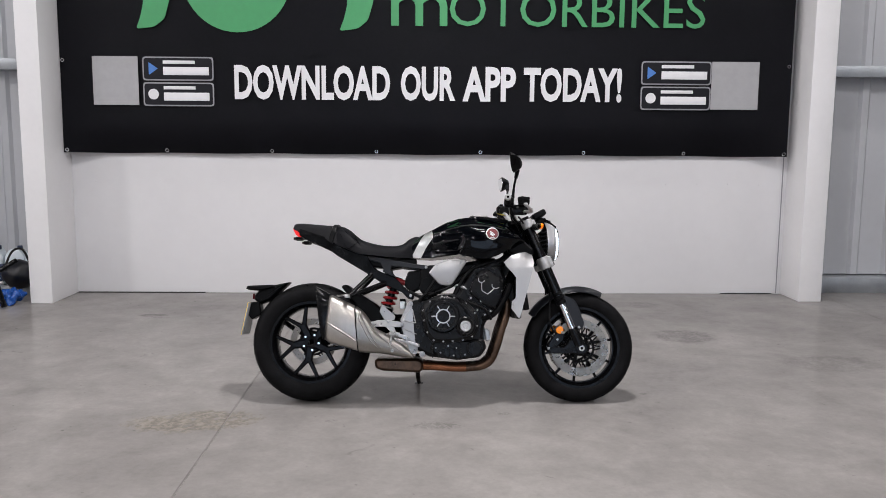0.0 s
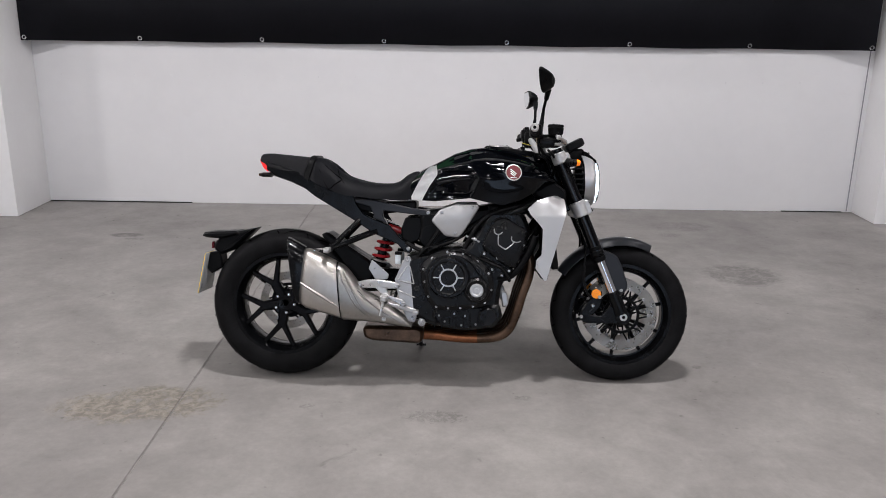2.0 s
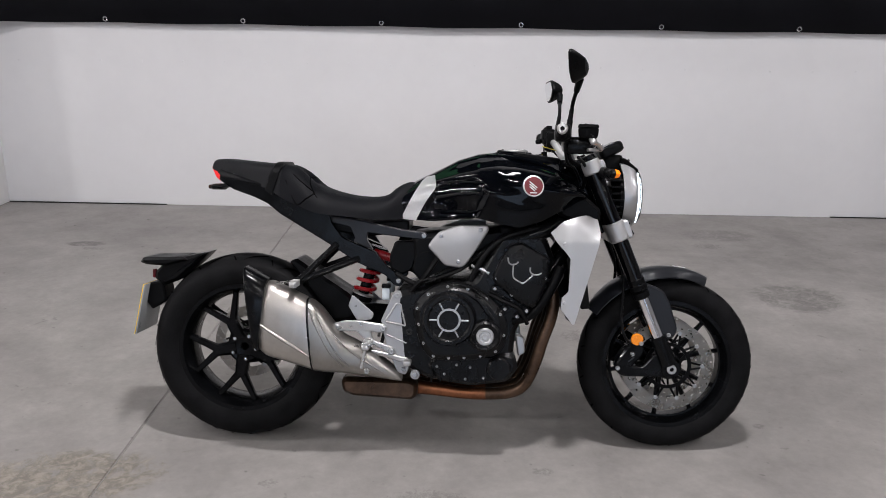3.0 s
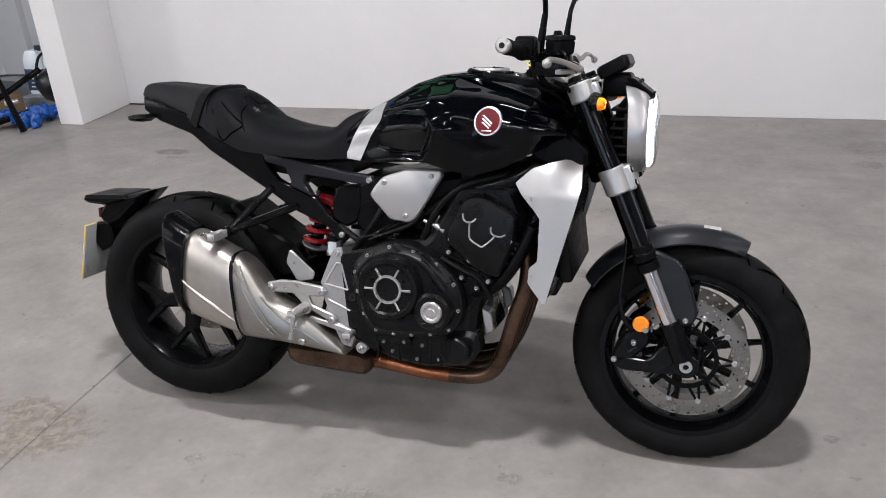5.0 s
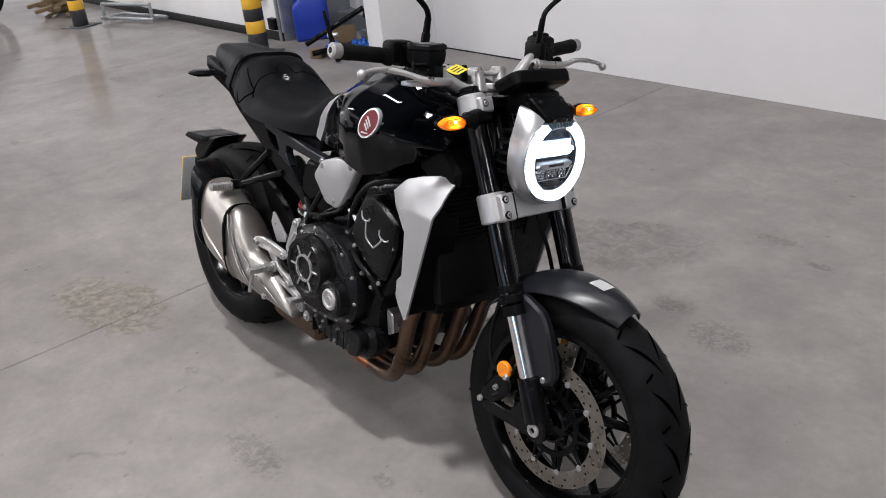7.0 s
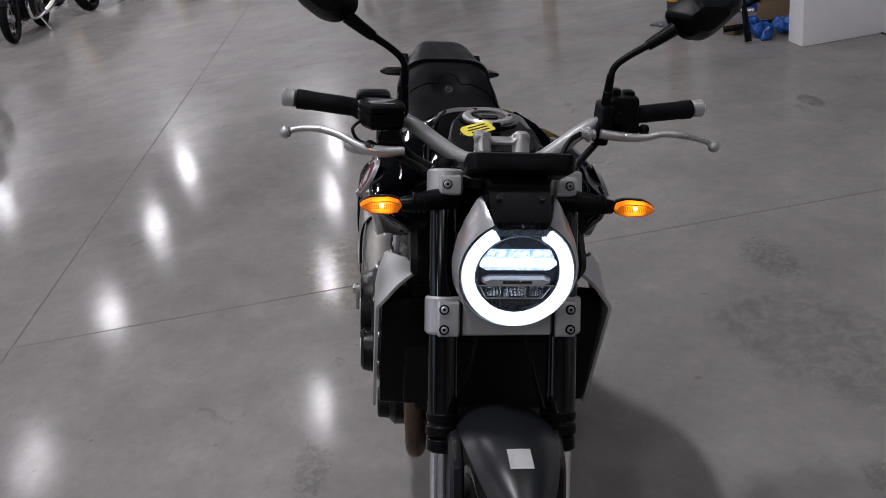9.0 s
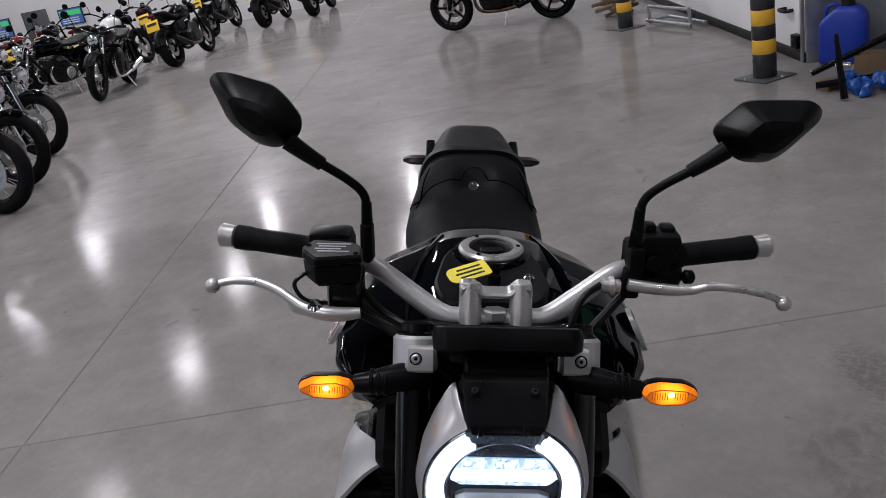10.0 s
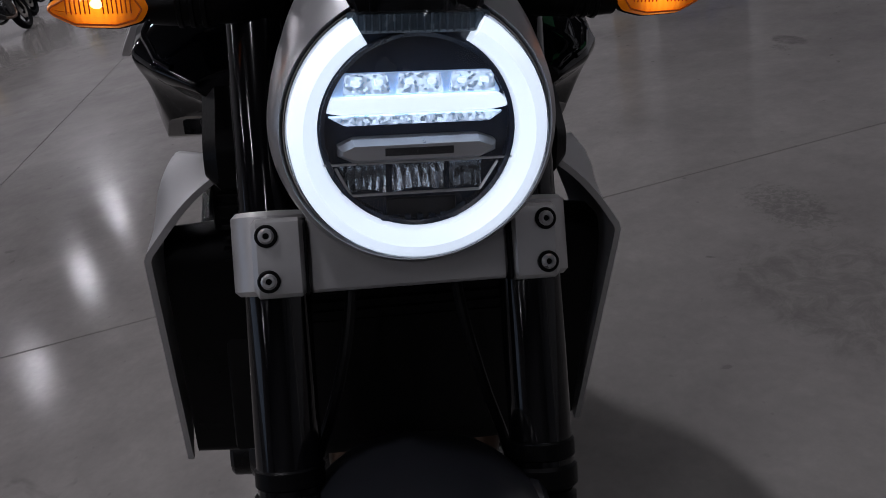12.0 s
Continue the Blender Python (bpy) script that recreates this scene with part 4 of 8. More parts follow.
    # the same black disc for the recess's shade
    part("bolt_recess", rod(B(), seat_at - out * 0.004, seat_at + out * 0.0016, 0.0092, seg=20), "black", tcl, "black disc standing in for the shaded bolt recess")
    part("clamp_bolt", bolt(B(), seat_at, out, 0.0064, 0.0035, 14), "dull_line", tcl)
    part("fork_cap", rod(B(), (fork_x(1.006), y, 1.006), (fork_x(0.99), y, 0.99), 0.022, seg=24), "black_metal", tcl)

bm = plate(B(), tilted((0.537, 0.755), 0.034, 0.030), -0.0800, 0.0800, 0.006, 0.003)
part("clamp_bridge", bm, "alloy_paint", bike, "silver lower yoke bridge")
bm = plate(B(), [(0.36, -0.09), (0.44, -0.10), (0.47, -0.06), (0.48, 0), (0.47, 0.06), (0.44, 0.10), (0.36, 0.09), (0.33, 0.04), (0.33, -0.04)], 0.965, 0.990, 0.02, 0.004, "xy")
part("top_yoke", bm, "black_metal", bike, "black top yoke")
bm = rod(B(), (0.385, 0, 0.99), (0.382, 0, 1.005), 0.019, seg=6)
part("stem_nut", bm, "alloy", bike)
part("steering_head", rod(B(), (0.395, 0, 0.975), (0.50, 0, 0.745), 0.038, seg=20), "black_metal", bike)

# ---- front fender ----
bm = B()
rings = []
a0, a1 = radians(66), radians(146)
for i in range(29):
    f = i / 28
    a = a0 + (a1 - a0) * f
    taper = (1 - 0.56 * max(0.0, 1 - f / 0.5) ** 2) * (1 - 0.35 * max(0.0, (f - 0.72) / 0.28) ** 2)
    ring = []
    for th in (0.004, 0.0):
        cs = []
        for j in range(13):
            q = -1 + j / 6
            y = q * 0.083 * taper
            r = 0.335 - 0.005 * f - 0.030 * abs(q) ** 2.6 - 0.016 * (1 - taper) + th
            cs.append((AF[0] + r * math.cos(a), y, AF[2] + r * math.sin(a)))
        ring += cs if th else list(reversed(cs))
    rings.append(ring)
skin(bm, rings)
fender = part("front_fender", bm, "graphite", bike, "satin graphite front mudguard")
aw = math.atan2(0.6266 - AF[2], 0.771 - AF[0])
bm = B()
vs = []
for i in range(5):
    row = []
    for j in range(4):
        a = aw + (i / 4 - 0.5) * 0.125
        q = (j / 3 - 0.5) * 0.46
        r = 0.3405 - 0.004 * 0.3 - 0.030 * abs(q) ** 2.6 - 0.003
        row.append(bm.verts.new((AF[0] + r * math.cos(a), q * 0.083, AF[2] + r * math.sin(a))))
    vs.append(row)
for i in range(4):
    for j in range(3):
        bm.faces.new((vs[i][j], vs[i + 1][j], vs[i + 1][j + 1], vs[i][j + 1]))
bmesh.ops.solidify(bm, geom=bm.faces[:], thickness=0.001)
part("paper_label", bm, "sticker", fender, "small white stuck-on paper label")

# ---- headlight ----
HC = (0.590, 0.004, 0.870)
bm = B()
# silver bezel: a ring whose two ears rise beside the bracket
N = 144
rings = []
for i in range(N):
    a = 2 * math.pi * i / N
    up = math.sin(a)
    b = math.degrees(math.asin(abs(up))) if up > 0 else 0.0
    ear = float(np.interp(b, (0, 14, 34, 49, 60, 63.5, 66), (0, 0.0, 0.006, 0.015, 0.025, 0.024, 0.0)))
    back = float(np.interp(b, (0, 40, 63.5, 66), (0.556, 0.552, 0.541, 0.580)))
    mid = float(np.interp(b, (0, 63.5, 66), (0.575, 0.567, 0.588)))
    prof = [(0.0955, 0.597), (0.0980, 0.6010), (0.1010, 0.598), (0.1040 + ear * 0.22, 0.590), (0.1062 + ear * 0.62, mid), (0.1045 + ear, back), (0.0995 + ear * 0.95, back), (0.0955, mid)]
    rings.append([(x, HC[1] + r * math.cos(a), HC[2] + r * up) for r, x in prof])
vs = [[bm.verts.new(p) for p in r] for r in rings]
gap_at = [i for i in range(N) if 64.8 < 360 * i / N < 115.2]
for i in range(N):
    if i in gap_at or (i + 1) % N in gap_at:
        continue
    p, q = vs[i], vs[(i + 1) % N]
    for j in range(8):
        bm.faces.new((p[j], p[(j + 1) % 8], q[(j + 1) % 8], q[j]))
bm.faces.new(vs[gap_at[0] - 1])
bm.faces.new(vs[gap_at[-1] + 1])
for i in gap_at:
    for v in vs[i]:
        bm.verts.remove(v)
head = part("headlight", bm, "bezel", bike, "round satin silver headlight bezel with two ears, lit", 40)
bm = spin(B(), [(0.0, -0.075), (0.060, -0.070), (0.092, -0.045), (0.096, -0.01), (0.0, -0.01)], HC, 48, "x")
part("bowl", bm, "black", head, "finned black lamp shell")
for i in range(7):
    z = 0.79 + i * 0.022
    w = math.sqrt(max(0.0, 0.099 ** 2 - (z - HC[2]) ** 2))
    part("cooling_fin", block(B(), (0.512, HC[1] - w, z), (0.560, HC[1] + w, z + 0.007), 0.002), "black", head)
part("inner_bezel", spin(B(), [(0.0, 0.0), (0.094, 0.0), (0.094, -0.008), (0.0, -0.008)], HC, 64, "x"), "smoked", head, "dark smoked inner panel")
# light ring, open at the top
g0 = radians(90 + 29)
bm = spin(B(), [(0.0712, 0.004), (0.0722, 0.016), (0.0815, 0.0255), (0.0910, 0.020), (0.0920, 0.004)], HC, 80, "x", g0, g0 + radians(360 - 58), True)
part("light_ring", bm, "drl", head, "lit white ring")
bm = spin(B(), [(0.0665, 0.001), (0.0665, 0.010), (0.0695, 0.012), (0.0695, 0.001)], HC, 64, "x", closed_profile=True)
part("ring_trim", bm, "smoked", head)
part("outer_trim", spin(B(), [(0.0924, 0.001), (0.0924, 0.008), (0.0928, 0.010), (0.0935, 0.010), (0.0940, 0.008), (0.0940, 0.001)], HC, 72, "x", closed_profile=True), "smoked", head, "dark ring round the light ring")
part("chrome_line", spin(B(), [(0.0943, 0.004), (0.0943, 0.0095), (0.0952, 0.0095), (0.0952, 0.004)], HC, 72, "x", closed_profile=True), "chrome", head, "fine chrome line")
# top row of light
bm = plate(B(), [(-0.050, 0.8835), (0.054, 0.8835), (0.068, 0.8860), (0.069, 0.8900), (0.063, 0.8955), (-0.057, 0.8955), (-0.063, 0.8900), (-0.062, 0.8860)], 0.592, 0.599, 0.002, 0.001, "yz")
part("led_bar", bm, "led", head, "lit white light bar")
# added plate whose own dim glow gives the bluish light between the cells
part("led_bowl", plate(B(), [(-0.058, 0.8950), (0.065, 0.8950), (0.056, 0.9115), (-0.049, 0.9115)], 0.5905, 0.5925, 0.003, 0.0004, "yz"), "led_soft", head, "dim glowing plate for the bluish light behind the cells")
for k in (-1, 0, 1):
    yc = HC[1] + 0.002 + k * 0.0375
    bm = plate(B(), [(yc - 0.0170, 0.8965), (yc + 0.0170, 0.8965), (yc + 0.0145, 0.911), (yc - 0.0145, 0.911)], 0.592, 0.596, 0.002, 0.001, "yz")
    cell = part("led_cell", bm, "led_facet", head, "lit faceted light cell")
    for d in (-0.008, 0.008):
        part("led_spot", block(B(), (0.596, yc + d - 0.003, 0.9035), (0.5985, yc + d + 0.003, 0.9075), 0.001), "led", head)
bm = plate(B(), [(-0.048, 0.8755), (0.056, 0.8755), (0.066, 0.8825), (-0.060, 0.8825)], 0.592, 0.597, 0.002, 0.001, "yz")
part("led_wash", bm, "led_facet", head)
bm = slab(B(), [(-0.054, 0.855), (-0.043, 0.8495), (0.047, 0.8495), (0.060, 0.855), (0.060, 0.862), (0.047, 0.8668), (-0.043, 0.8668), (-0.054, 0.862)],
          [(0.592, 0.0), (0.600, 0.0), (0.607, 0.0035)], "yz")
bar = part("name_bar", bm, "bezel", head, "grey metal bar across the lamp", 15)
part("print_bar", block(B(), (0.6065, -0.021, 0.8555), (0.6074, 0.028, 0.8612), 0.0003), "graphite", head, "dark bar of print")
# lower reflectors: three scalloped bowls of upright strips
for ya, yb in ((-0.053, -0.020), (-0.0155, 0.0225), (0.0265, 0.0505)):
    bm, rows = B(), []
    for i in range(9):
        v = i / 8
        rows.append([bm.verts.new((0.5935 + 0.0035 * (2 * v - 1) ** 2 + 0.0012 * math.cos(j * math.pi / 2), ya + (yb - ya) * j / 24, 0.8285 + 0.0185 * v - 0.004 * (1 - v) * (2 * j / 24 - 1) ** 2)) for j in range(25)])
    for p, q in zip(rows, rows[1:]):
        for j in range(24):
            bm.faces.new((p[j], p[j + 1], q[j + 1], q[j]))
    bmesh.ops.solidify(bm, geom=bm.faces[:], thickness=0.001)
    part("lower_cell", bm, "reflector", head, "striped silver reflector bowl", 60)
part("vent_box", block(B(), (0.590, -0.020, 0.8005), (0.5945, 0.032, 0.8190), 0.001), "graphite", head, "dark ribbed box under the reflectors")
for yy, zz_, y2, z2 in ((-0.056, 0.846, -0.046, 0.825), (-0.046, 0.825, 0.049, 0.825), (0.049, 0.825, 0.062, 0.846)):
    part("frame_line", rod(B(), (0.599, yy, zz_), (0.599, y2, z2), 0.0011, seg=6), "dull_line", head)
for k in range(7):
    part("frame_tooth", block(B(), (0.592, HC[1] - 0.029 + k * 0.009, 0.8030), (0.598, HC[1] - 0.024 + k * 0.009, 0.8075), 0.0006), "smoked", head)
part("lens_line", block(B(), (0.598, HC[1] - 0.069, 0.8478), (0.600, HC[1] + 0.069, 0.8492), 0), "dull_line", head, "thin grey line across the lamp")
# clear front
prof = [(0.0942, 0.010), (0.0925, 0.021), (0.085, 0.0285), (0.070, 0.0325), (0.045, 0.0345), (0.020, 0.0355), (0.001, 0.036)]
bm = spin(B(), prof + [(r, o - 0.0022) for r, o in reversed(prof)], HC, 64, "x", closed_profile=True)
ob = part("lens", bm, "lens", head, "clear convex lens")
ob.visible_shadow = False
# bracket over the lamp, between the ears
bm = plate(B(), [(0.545, 0.9525), (0.545, 1.002), (0.562, 1.000), (0.606, 0.966), (0.609, 0.9525)], -0.049, 0.055, 0.004, 0.003)
for v in bm.verts:
    v.co.y = 0.003 + (v.co.y - 0.003) * (0.78 + 0.22 * min(max((v.co.z - 0.9525) / 0.03, 0), 1))
br = part("lamp_bracket", bm, "black", bike, "black lamp bracket between the bezel ears")
for yy in (-0.026, 0.026):
    part("bracket_rib", block(B(), (0.604, yy - 0.003, 0.9535), (0.611, yy + 0.003, 0.9665), 0.0015), "black", br)
bolts("bracket_bolt", [(0.574, yy, 0.991) for yy in (-0.033, 0.037)], (0.6, 0, 0.8), 0.0050, 0.006, "graphite", br)
bm = plate(B(), [(-0.039, 0.9395), (0.048, 0.9395), (0.054, 0.9535), (-0.045, 0.9535)], 0.594, 0.606, 0.003, 0.002, "yz")
part("position_lens", bm, "strip_lens", head, "ribbed smoked lens strip")
for k in range(18):
    part("lens_rib", block(B(), (0.605, -0.038 + k * 0.005, 0.9405), (0.6076, -0.0360 + k * 0.005, 0.9525), 0.0005), "strip_lens", head)

# ---- dash ----
TD = Matrix.Translation((0.512, 0.006, 1.029)) @ Matrix.Rotation(radians(-28), 4, "Y")
bm = B()
o = rounded([(-0.036, -0.088), (0.028, -0.092), (0.040, -0.080), (0.040, 0.080), (0.028, 0.092), (-0.036, 0.088), (-0.044, 0.070), (-0.044, -0.070)], 0.012)
slab(bm, o, [(-0.020, 0.012), (-0.014, 0.002), (0.004, 0.0), (0.012, 0.003), (0.014, 0.008)], "xy")
bm.transform(TD)
dash = part("dash", bm, "black", bike, "black instrument pod")
bm = B()
block(bm, (-0.034, -0.07, 0.013), (0.030, 0.07, 0.0155), 0.001)
bm.transform(TD)
part("display", bm, "screen", dash, "dark display")
bm = B()
for yy in (-0.05, -0.02, 0.02, 0.05):
    rod(bm, (0.548, yy + 0.006, 0.990), (0.552, yy + 0.006, 0.975), 0.008)
block(bm, (0.485, -0.045, 0.955), (0.555, 0.057, 1.012), 0.010)
part("dash_mount", bm, "black", bike)

# ---- turn signals ----
for s in (-1, 1):
    o = [(0.1815, 0.948), (0.1895, 0.9365), (0.206, 0.9325), (0.236, 0.9340), (0.2525, 0.9425), (0.2570, 0.9485), (0.2530, 0.9545), (0.238, 0.9620), (0.205, 0.9640), (0.1885, 0.9595)]
    o = [(s * y, z) for y, z in o]
    bm = slab(B(), rounded(o, 0.003), [(0.480, 0.006), (0.485, 0.001), (0.490, 0.0), (0.4960, 0.0), (0.4970, 0.0012)], "yz")
    sig = part("turn_signal", bm, "black", bike, "pointed black front turn signal with a lit amber lens")
    bm = slab(B(), rounded(inset([Vector(p) for p in o], 0.0012), 0.003), [(0.4955, 0.0), (0.504, 0.0005), (0.5095, 0.0030), (0.5115, 0.0070)], "yz")
    part("lens", bm, "amber_lens", sig, "lit amber lens")
    bm = bmesh.new()
    bmesh.ops.create_icosphere(bm, subdivisions=2, radius=0.0042, matrix=Matrix.Translation((0.5095, s * 0.218, 0.9525)) @ Matrix.Diagonal((1, 1.3, 1, 1)))
    part("bulb", bm, "bulb", sig, "lit bulb")
    rim = [Vector((0.5109, q[0], q[1])) for q in inset([Vector(p) for p in o], 0.0046)]
    bm = B()
    for p, q in zip(rim, rim[1:] + rim[:1]):
        rod(bm, p, q, 0.0008, seg=6)
    part("lens_rim", bm, "amber_rib", sig, "darker amber rim of the lens")
    for k in range(15):
        if k not in (7, 8):
            yy = s * (0.1945 + k * 0.0032)
            part("lens_rib", block(B(), (0.507, yy - 0.0005, 0.9455), (0.5123, yy + 0.0005, 0.9555), 0.0003), "amber_rib", sig)
    bm = tube(B(), [(0.488, s * 0.185, 0.946), (0.488, s * 0.162, 0.948), (0.480, s * 0.13, 0.951), (0.466, s * 0.09, 0.949)], [0.012, 0.0155, 0.0185, 0.020], 14)
    stalk = part("signal_stalk", bm, "black", bike, "black rubber signal stalk")
    for k in range(3):
        part("stalk_ring", spin(B(), [(0.0165, 0), (0.0178, 0.001), (0.0178, 0.004), (0.0165, 0.005)], (0.4865, s * (0.147 + k * 0.009), 0.9485), 14, closed_profile=True), "black", stalk)

# ---- handlebar ----
bm = B()
pts = []
half = [(0.312, 0.375, 1.077), (0.324, 0.28, 1.067), (0.338, 0.205, 1.058), (0.347, 0.165, 1.048), (0.362, 0.115, 1.016), (0.376, 0.075, 0.994), (0.380, 0.045, 0.990)]
pts = [(x, -y, z) for x, y, z in half] + [(x, y, z) for x, y, z in reversed(half)]
rr = [0.0105, 0.0105, 0.0115, 0.013, 0.0145, 0.0145, 0.0145]
tube(bm, pts, rr + rr[::-1], 18, 6)
hb = part("handlebar", bm, "alloy_paint", bike, "satin silver tapered handlebar")
for s in (-1, 1):
    bm = rod(B(), (0.392, s * 0.035, 0.985), (0.372, s * 0.035, 1.040), 0.0165, 0.0150, seg=20)
    part("riser", bm, "alloy", bike, "silver handlebar riser")
    bm = B()
    a, b = Vector((0.324, s * 0.250, 1.0655)), Vector((0.312, s * 0.368, 1.0770))
    d = (b - a)
    seg_pts, seg_r = [], []
    for i in range(15):
        f = i / 14
        seg_pts.append(tuple(a + d * f))
        seg_r.append(0.0168 if 1 < i < 12 else 0.0178)
    seg_r[0] = 0.021
    seg_r[1] = 0.0205
    tube(bm, seg_pts, seg_r, 18, 2)
    part("grip", bm, "rubber", hb, "black rubber grip")
    e0, e1 = b, b + d.normalized() * 0.026
    bm = rod(B(), e0, e1, 0.0155, 0.0168, seg=24, round_ends=0.004)
    we = part("bar_end", bm, "alloy", bike, "silver bar-end weight")
    rod_bm = rod(B(), e1 - d.normalized() * 0.002, e1 + d.normalized() * 0.0015, 0.0065, seg=12)
    part("bar_end_screw", rod_bm, "black_metal", we)
    # switch cluster
    bm = B()
    block(bm, (0.305, s * 0.222 - 0.024, 1.046), (0.356, s * 0.222 + 0.024, 1.094), 0.010)
    if s > 0:
        block(bm, (0.300, 0.200, 1.060), (0.352, 0.258, 1.106), 0.011)
        block(bm, (0.316, 0.206, 1.102), (0.338, 0.222, 1.117), 0.004)
        block(bm, (0.310, 0.229, 1.100), (0.336, 0.250, 1.113), 0.005)
        rod(bm, (0.334, 0.214, 1.046), (0.334, 0.262, 1.040), 0.024, 0.020, round_ends=0.006)
        rod(bm, (0.356, 0.262, 1.048), (0.352, 0.276, 1.046), 0.010, round_ends=0.003)
        block(bm, (0.316, 0.180, 1.032), (0.374, 0.203, 1.094), 0.007)
        rod(bm, (0.300, 0.235, 1.06), (0.285, 0.245, 1.058), 0.009)
        rod(bm, (0.352, 0.215, 1.07), (0.372, 0.215, 1.072), 0.011)
        block(bm, (0.335, 0.176, 1.018), (0.372, 0.200, 1.062), 0.006)
        block(bm, (0.350, 0.205, 1.030), (0.375, 0.235, 1.052), 0.005)
    else:
        block(bm, (0.306, -0.262, 1.052), (0.352, -0.200, 1.100), 0.010)
    part("switch_pod", bm, "black", hb, "black switch cluster")
    # lever
    if s < 0:
        path = [(0.404, -0.382, 1.042), (0.402, -0.368, 1.046), (0.401, -0.348, 1.049), (0.405, -0.321, 1.049), (0.419, -0.292, 1.045), (0.434, -0.270, 1.038), (0.445, -0.248, 1.030), (0.450, -0.214, 1.026), (0.446, -0.180, 1.027)]
        rad = [0.0050, 0.0050, 0.0056, 0.0062, 0.0062, 0.0064, 0.0085, 0.0100, 0.0070]
    else:
        path = [(0.409, 0.384, 1.035), (0.406, 0.366, 1.044), (0.401, 0.328, 1.051), (0.396, 0.288, 1.052), (0.390, 0.262, 1.043), (0.384, 0.225, 1.041), (0.378, 0.180, 1.044)]
        rad = [0.0050, 0.0050, 0.0056, 0.0060, 0.0068, 0.0085, 0.0090]
    bm = tube(B(), path, rad, 14, 6)
    lev = part("brake_lever" if s < 0 else "clutch_lever", bm, "alloy", bike, "silver hand lever with a ball end")
    bm = bmesh.new()
    bmesh.ops.create_uvsphere(bm, u_segments=16, v_segments=10, radius=0.0105, matrix=Matrix.Translation(path[0]))
    part("lever_ball", bm, "alloy", lev)
    if s < 0:
        part("pivot_screw", rod(B(), (0.440, -0.238, 1.020), (0.4475, -0.2385, 1.041), 0.0110, seg=20, round_ends=0.004), "chrome", lev)
        part("lever_web", plate(B(), [(0.404, -0.285), (0.430, -0.272), (0.448, -0.232), (0.446, -0.185), (0.410, -0.185), (0.405, -0.240)], 1.016, 1.026, 0.008, 0.002, "xy"), "alloy", lev)
    else:
        bm = rod(B(), (0.385, 0.168, 1.044), (0.385, 0.142, 1.046), 0.010, seg=16)
        rod(bm, (0.385, 0.160, 1.045), (0.385, 0.152, 1.045), 0.0135, seg=20)
        part("cable_adjuster", bm, "alloy", lev)
# riser cap between the two posts
bm = plate(B(), [(-0.050, 1.022), (-0.050, 1.040), (-0.030, 1.042), (-0.018, 1.030), (0.018, 1.030), (0.030, 1.042), (0.050, 1.040), (0.050, 1.022)], 0.358, 0.388, 0.005, 0.003, "yz")
part("riser_cap", bm, "alloy", bike, "silver handlebar clamp")

# brake reservoir
o = rounded([(-0.261, 0.398), (-0.249, 0.374), (-0.195, 0.380), (-0.180, 0.394), (-0.178, 0.430), (-0.238, 0.443), (-0.258, 0.414)], 0.005)
bm = slab(B(), rounded([(b, a) for a, b in o], 0.002, 1), [(1.058, 0.008), (1.064, 0.003), (1.086, 0.001), (1.0875, 0.003), (1.0895, 0.003), (1.091, 0.0), (1.098, 0.001), (1.101, 0.004)], "xy")
res = part("brake_reservoir", bm, "black", bike, "black brake fluid reservoir with a printed lid")
for k in range(4):
    part("print_bar", block(B(), (0.390 + k * 0.0085, -0.242 + 0.004 * (k % 2), 1.1006), (0.3935 + k * 0.0085, -0.196 - 0.006 * (k % 3), 1.1014), 0.0002), "print_grey", res, "grey line of print on the lid")
bolts("lid_screw", [(0.398, -0.251, 1.1005), (0.423, -0.187, 1.1005)], (0, 0, 1), 0.0035, 0.002, "black_metal", res)
part("lever_bracket", block(B(), (0.345, -0.226, 1.008), (0.432, -0.182, 1.062), 0.012), "black_metal", hb)
part("reservoir_hose", tube(B(), [(0.41, -0.25, 1.07), (0.425, -0.268, 1.058), (0.428, -0.255, 1.036), (0.425, -0.225, 1.030)], 0.0030, 8, 5), "cable", res)

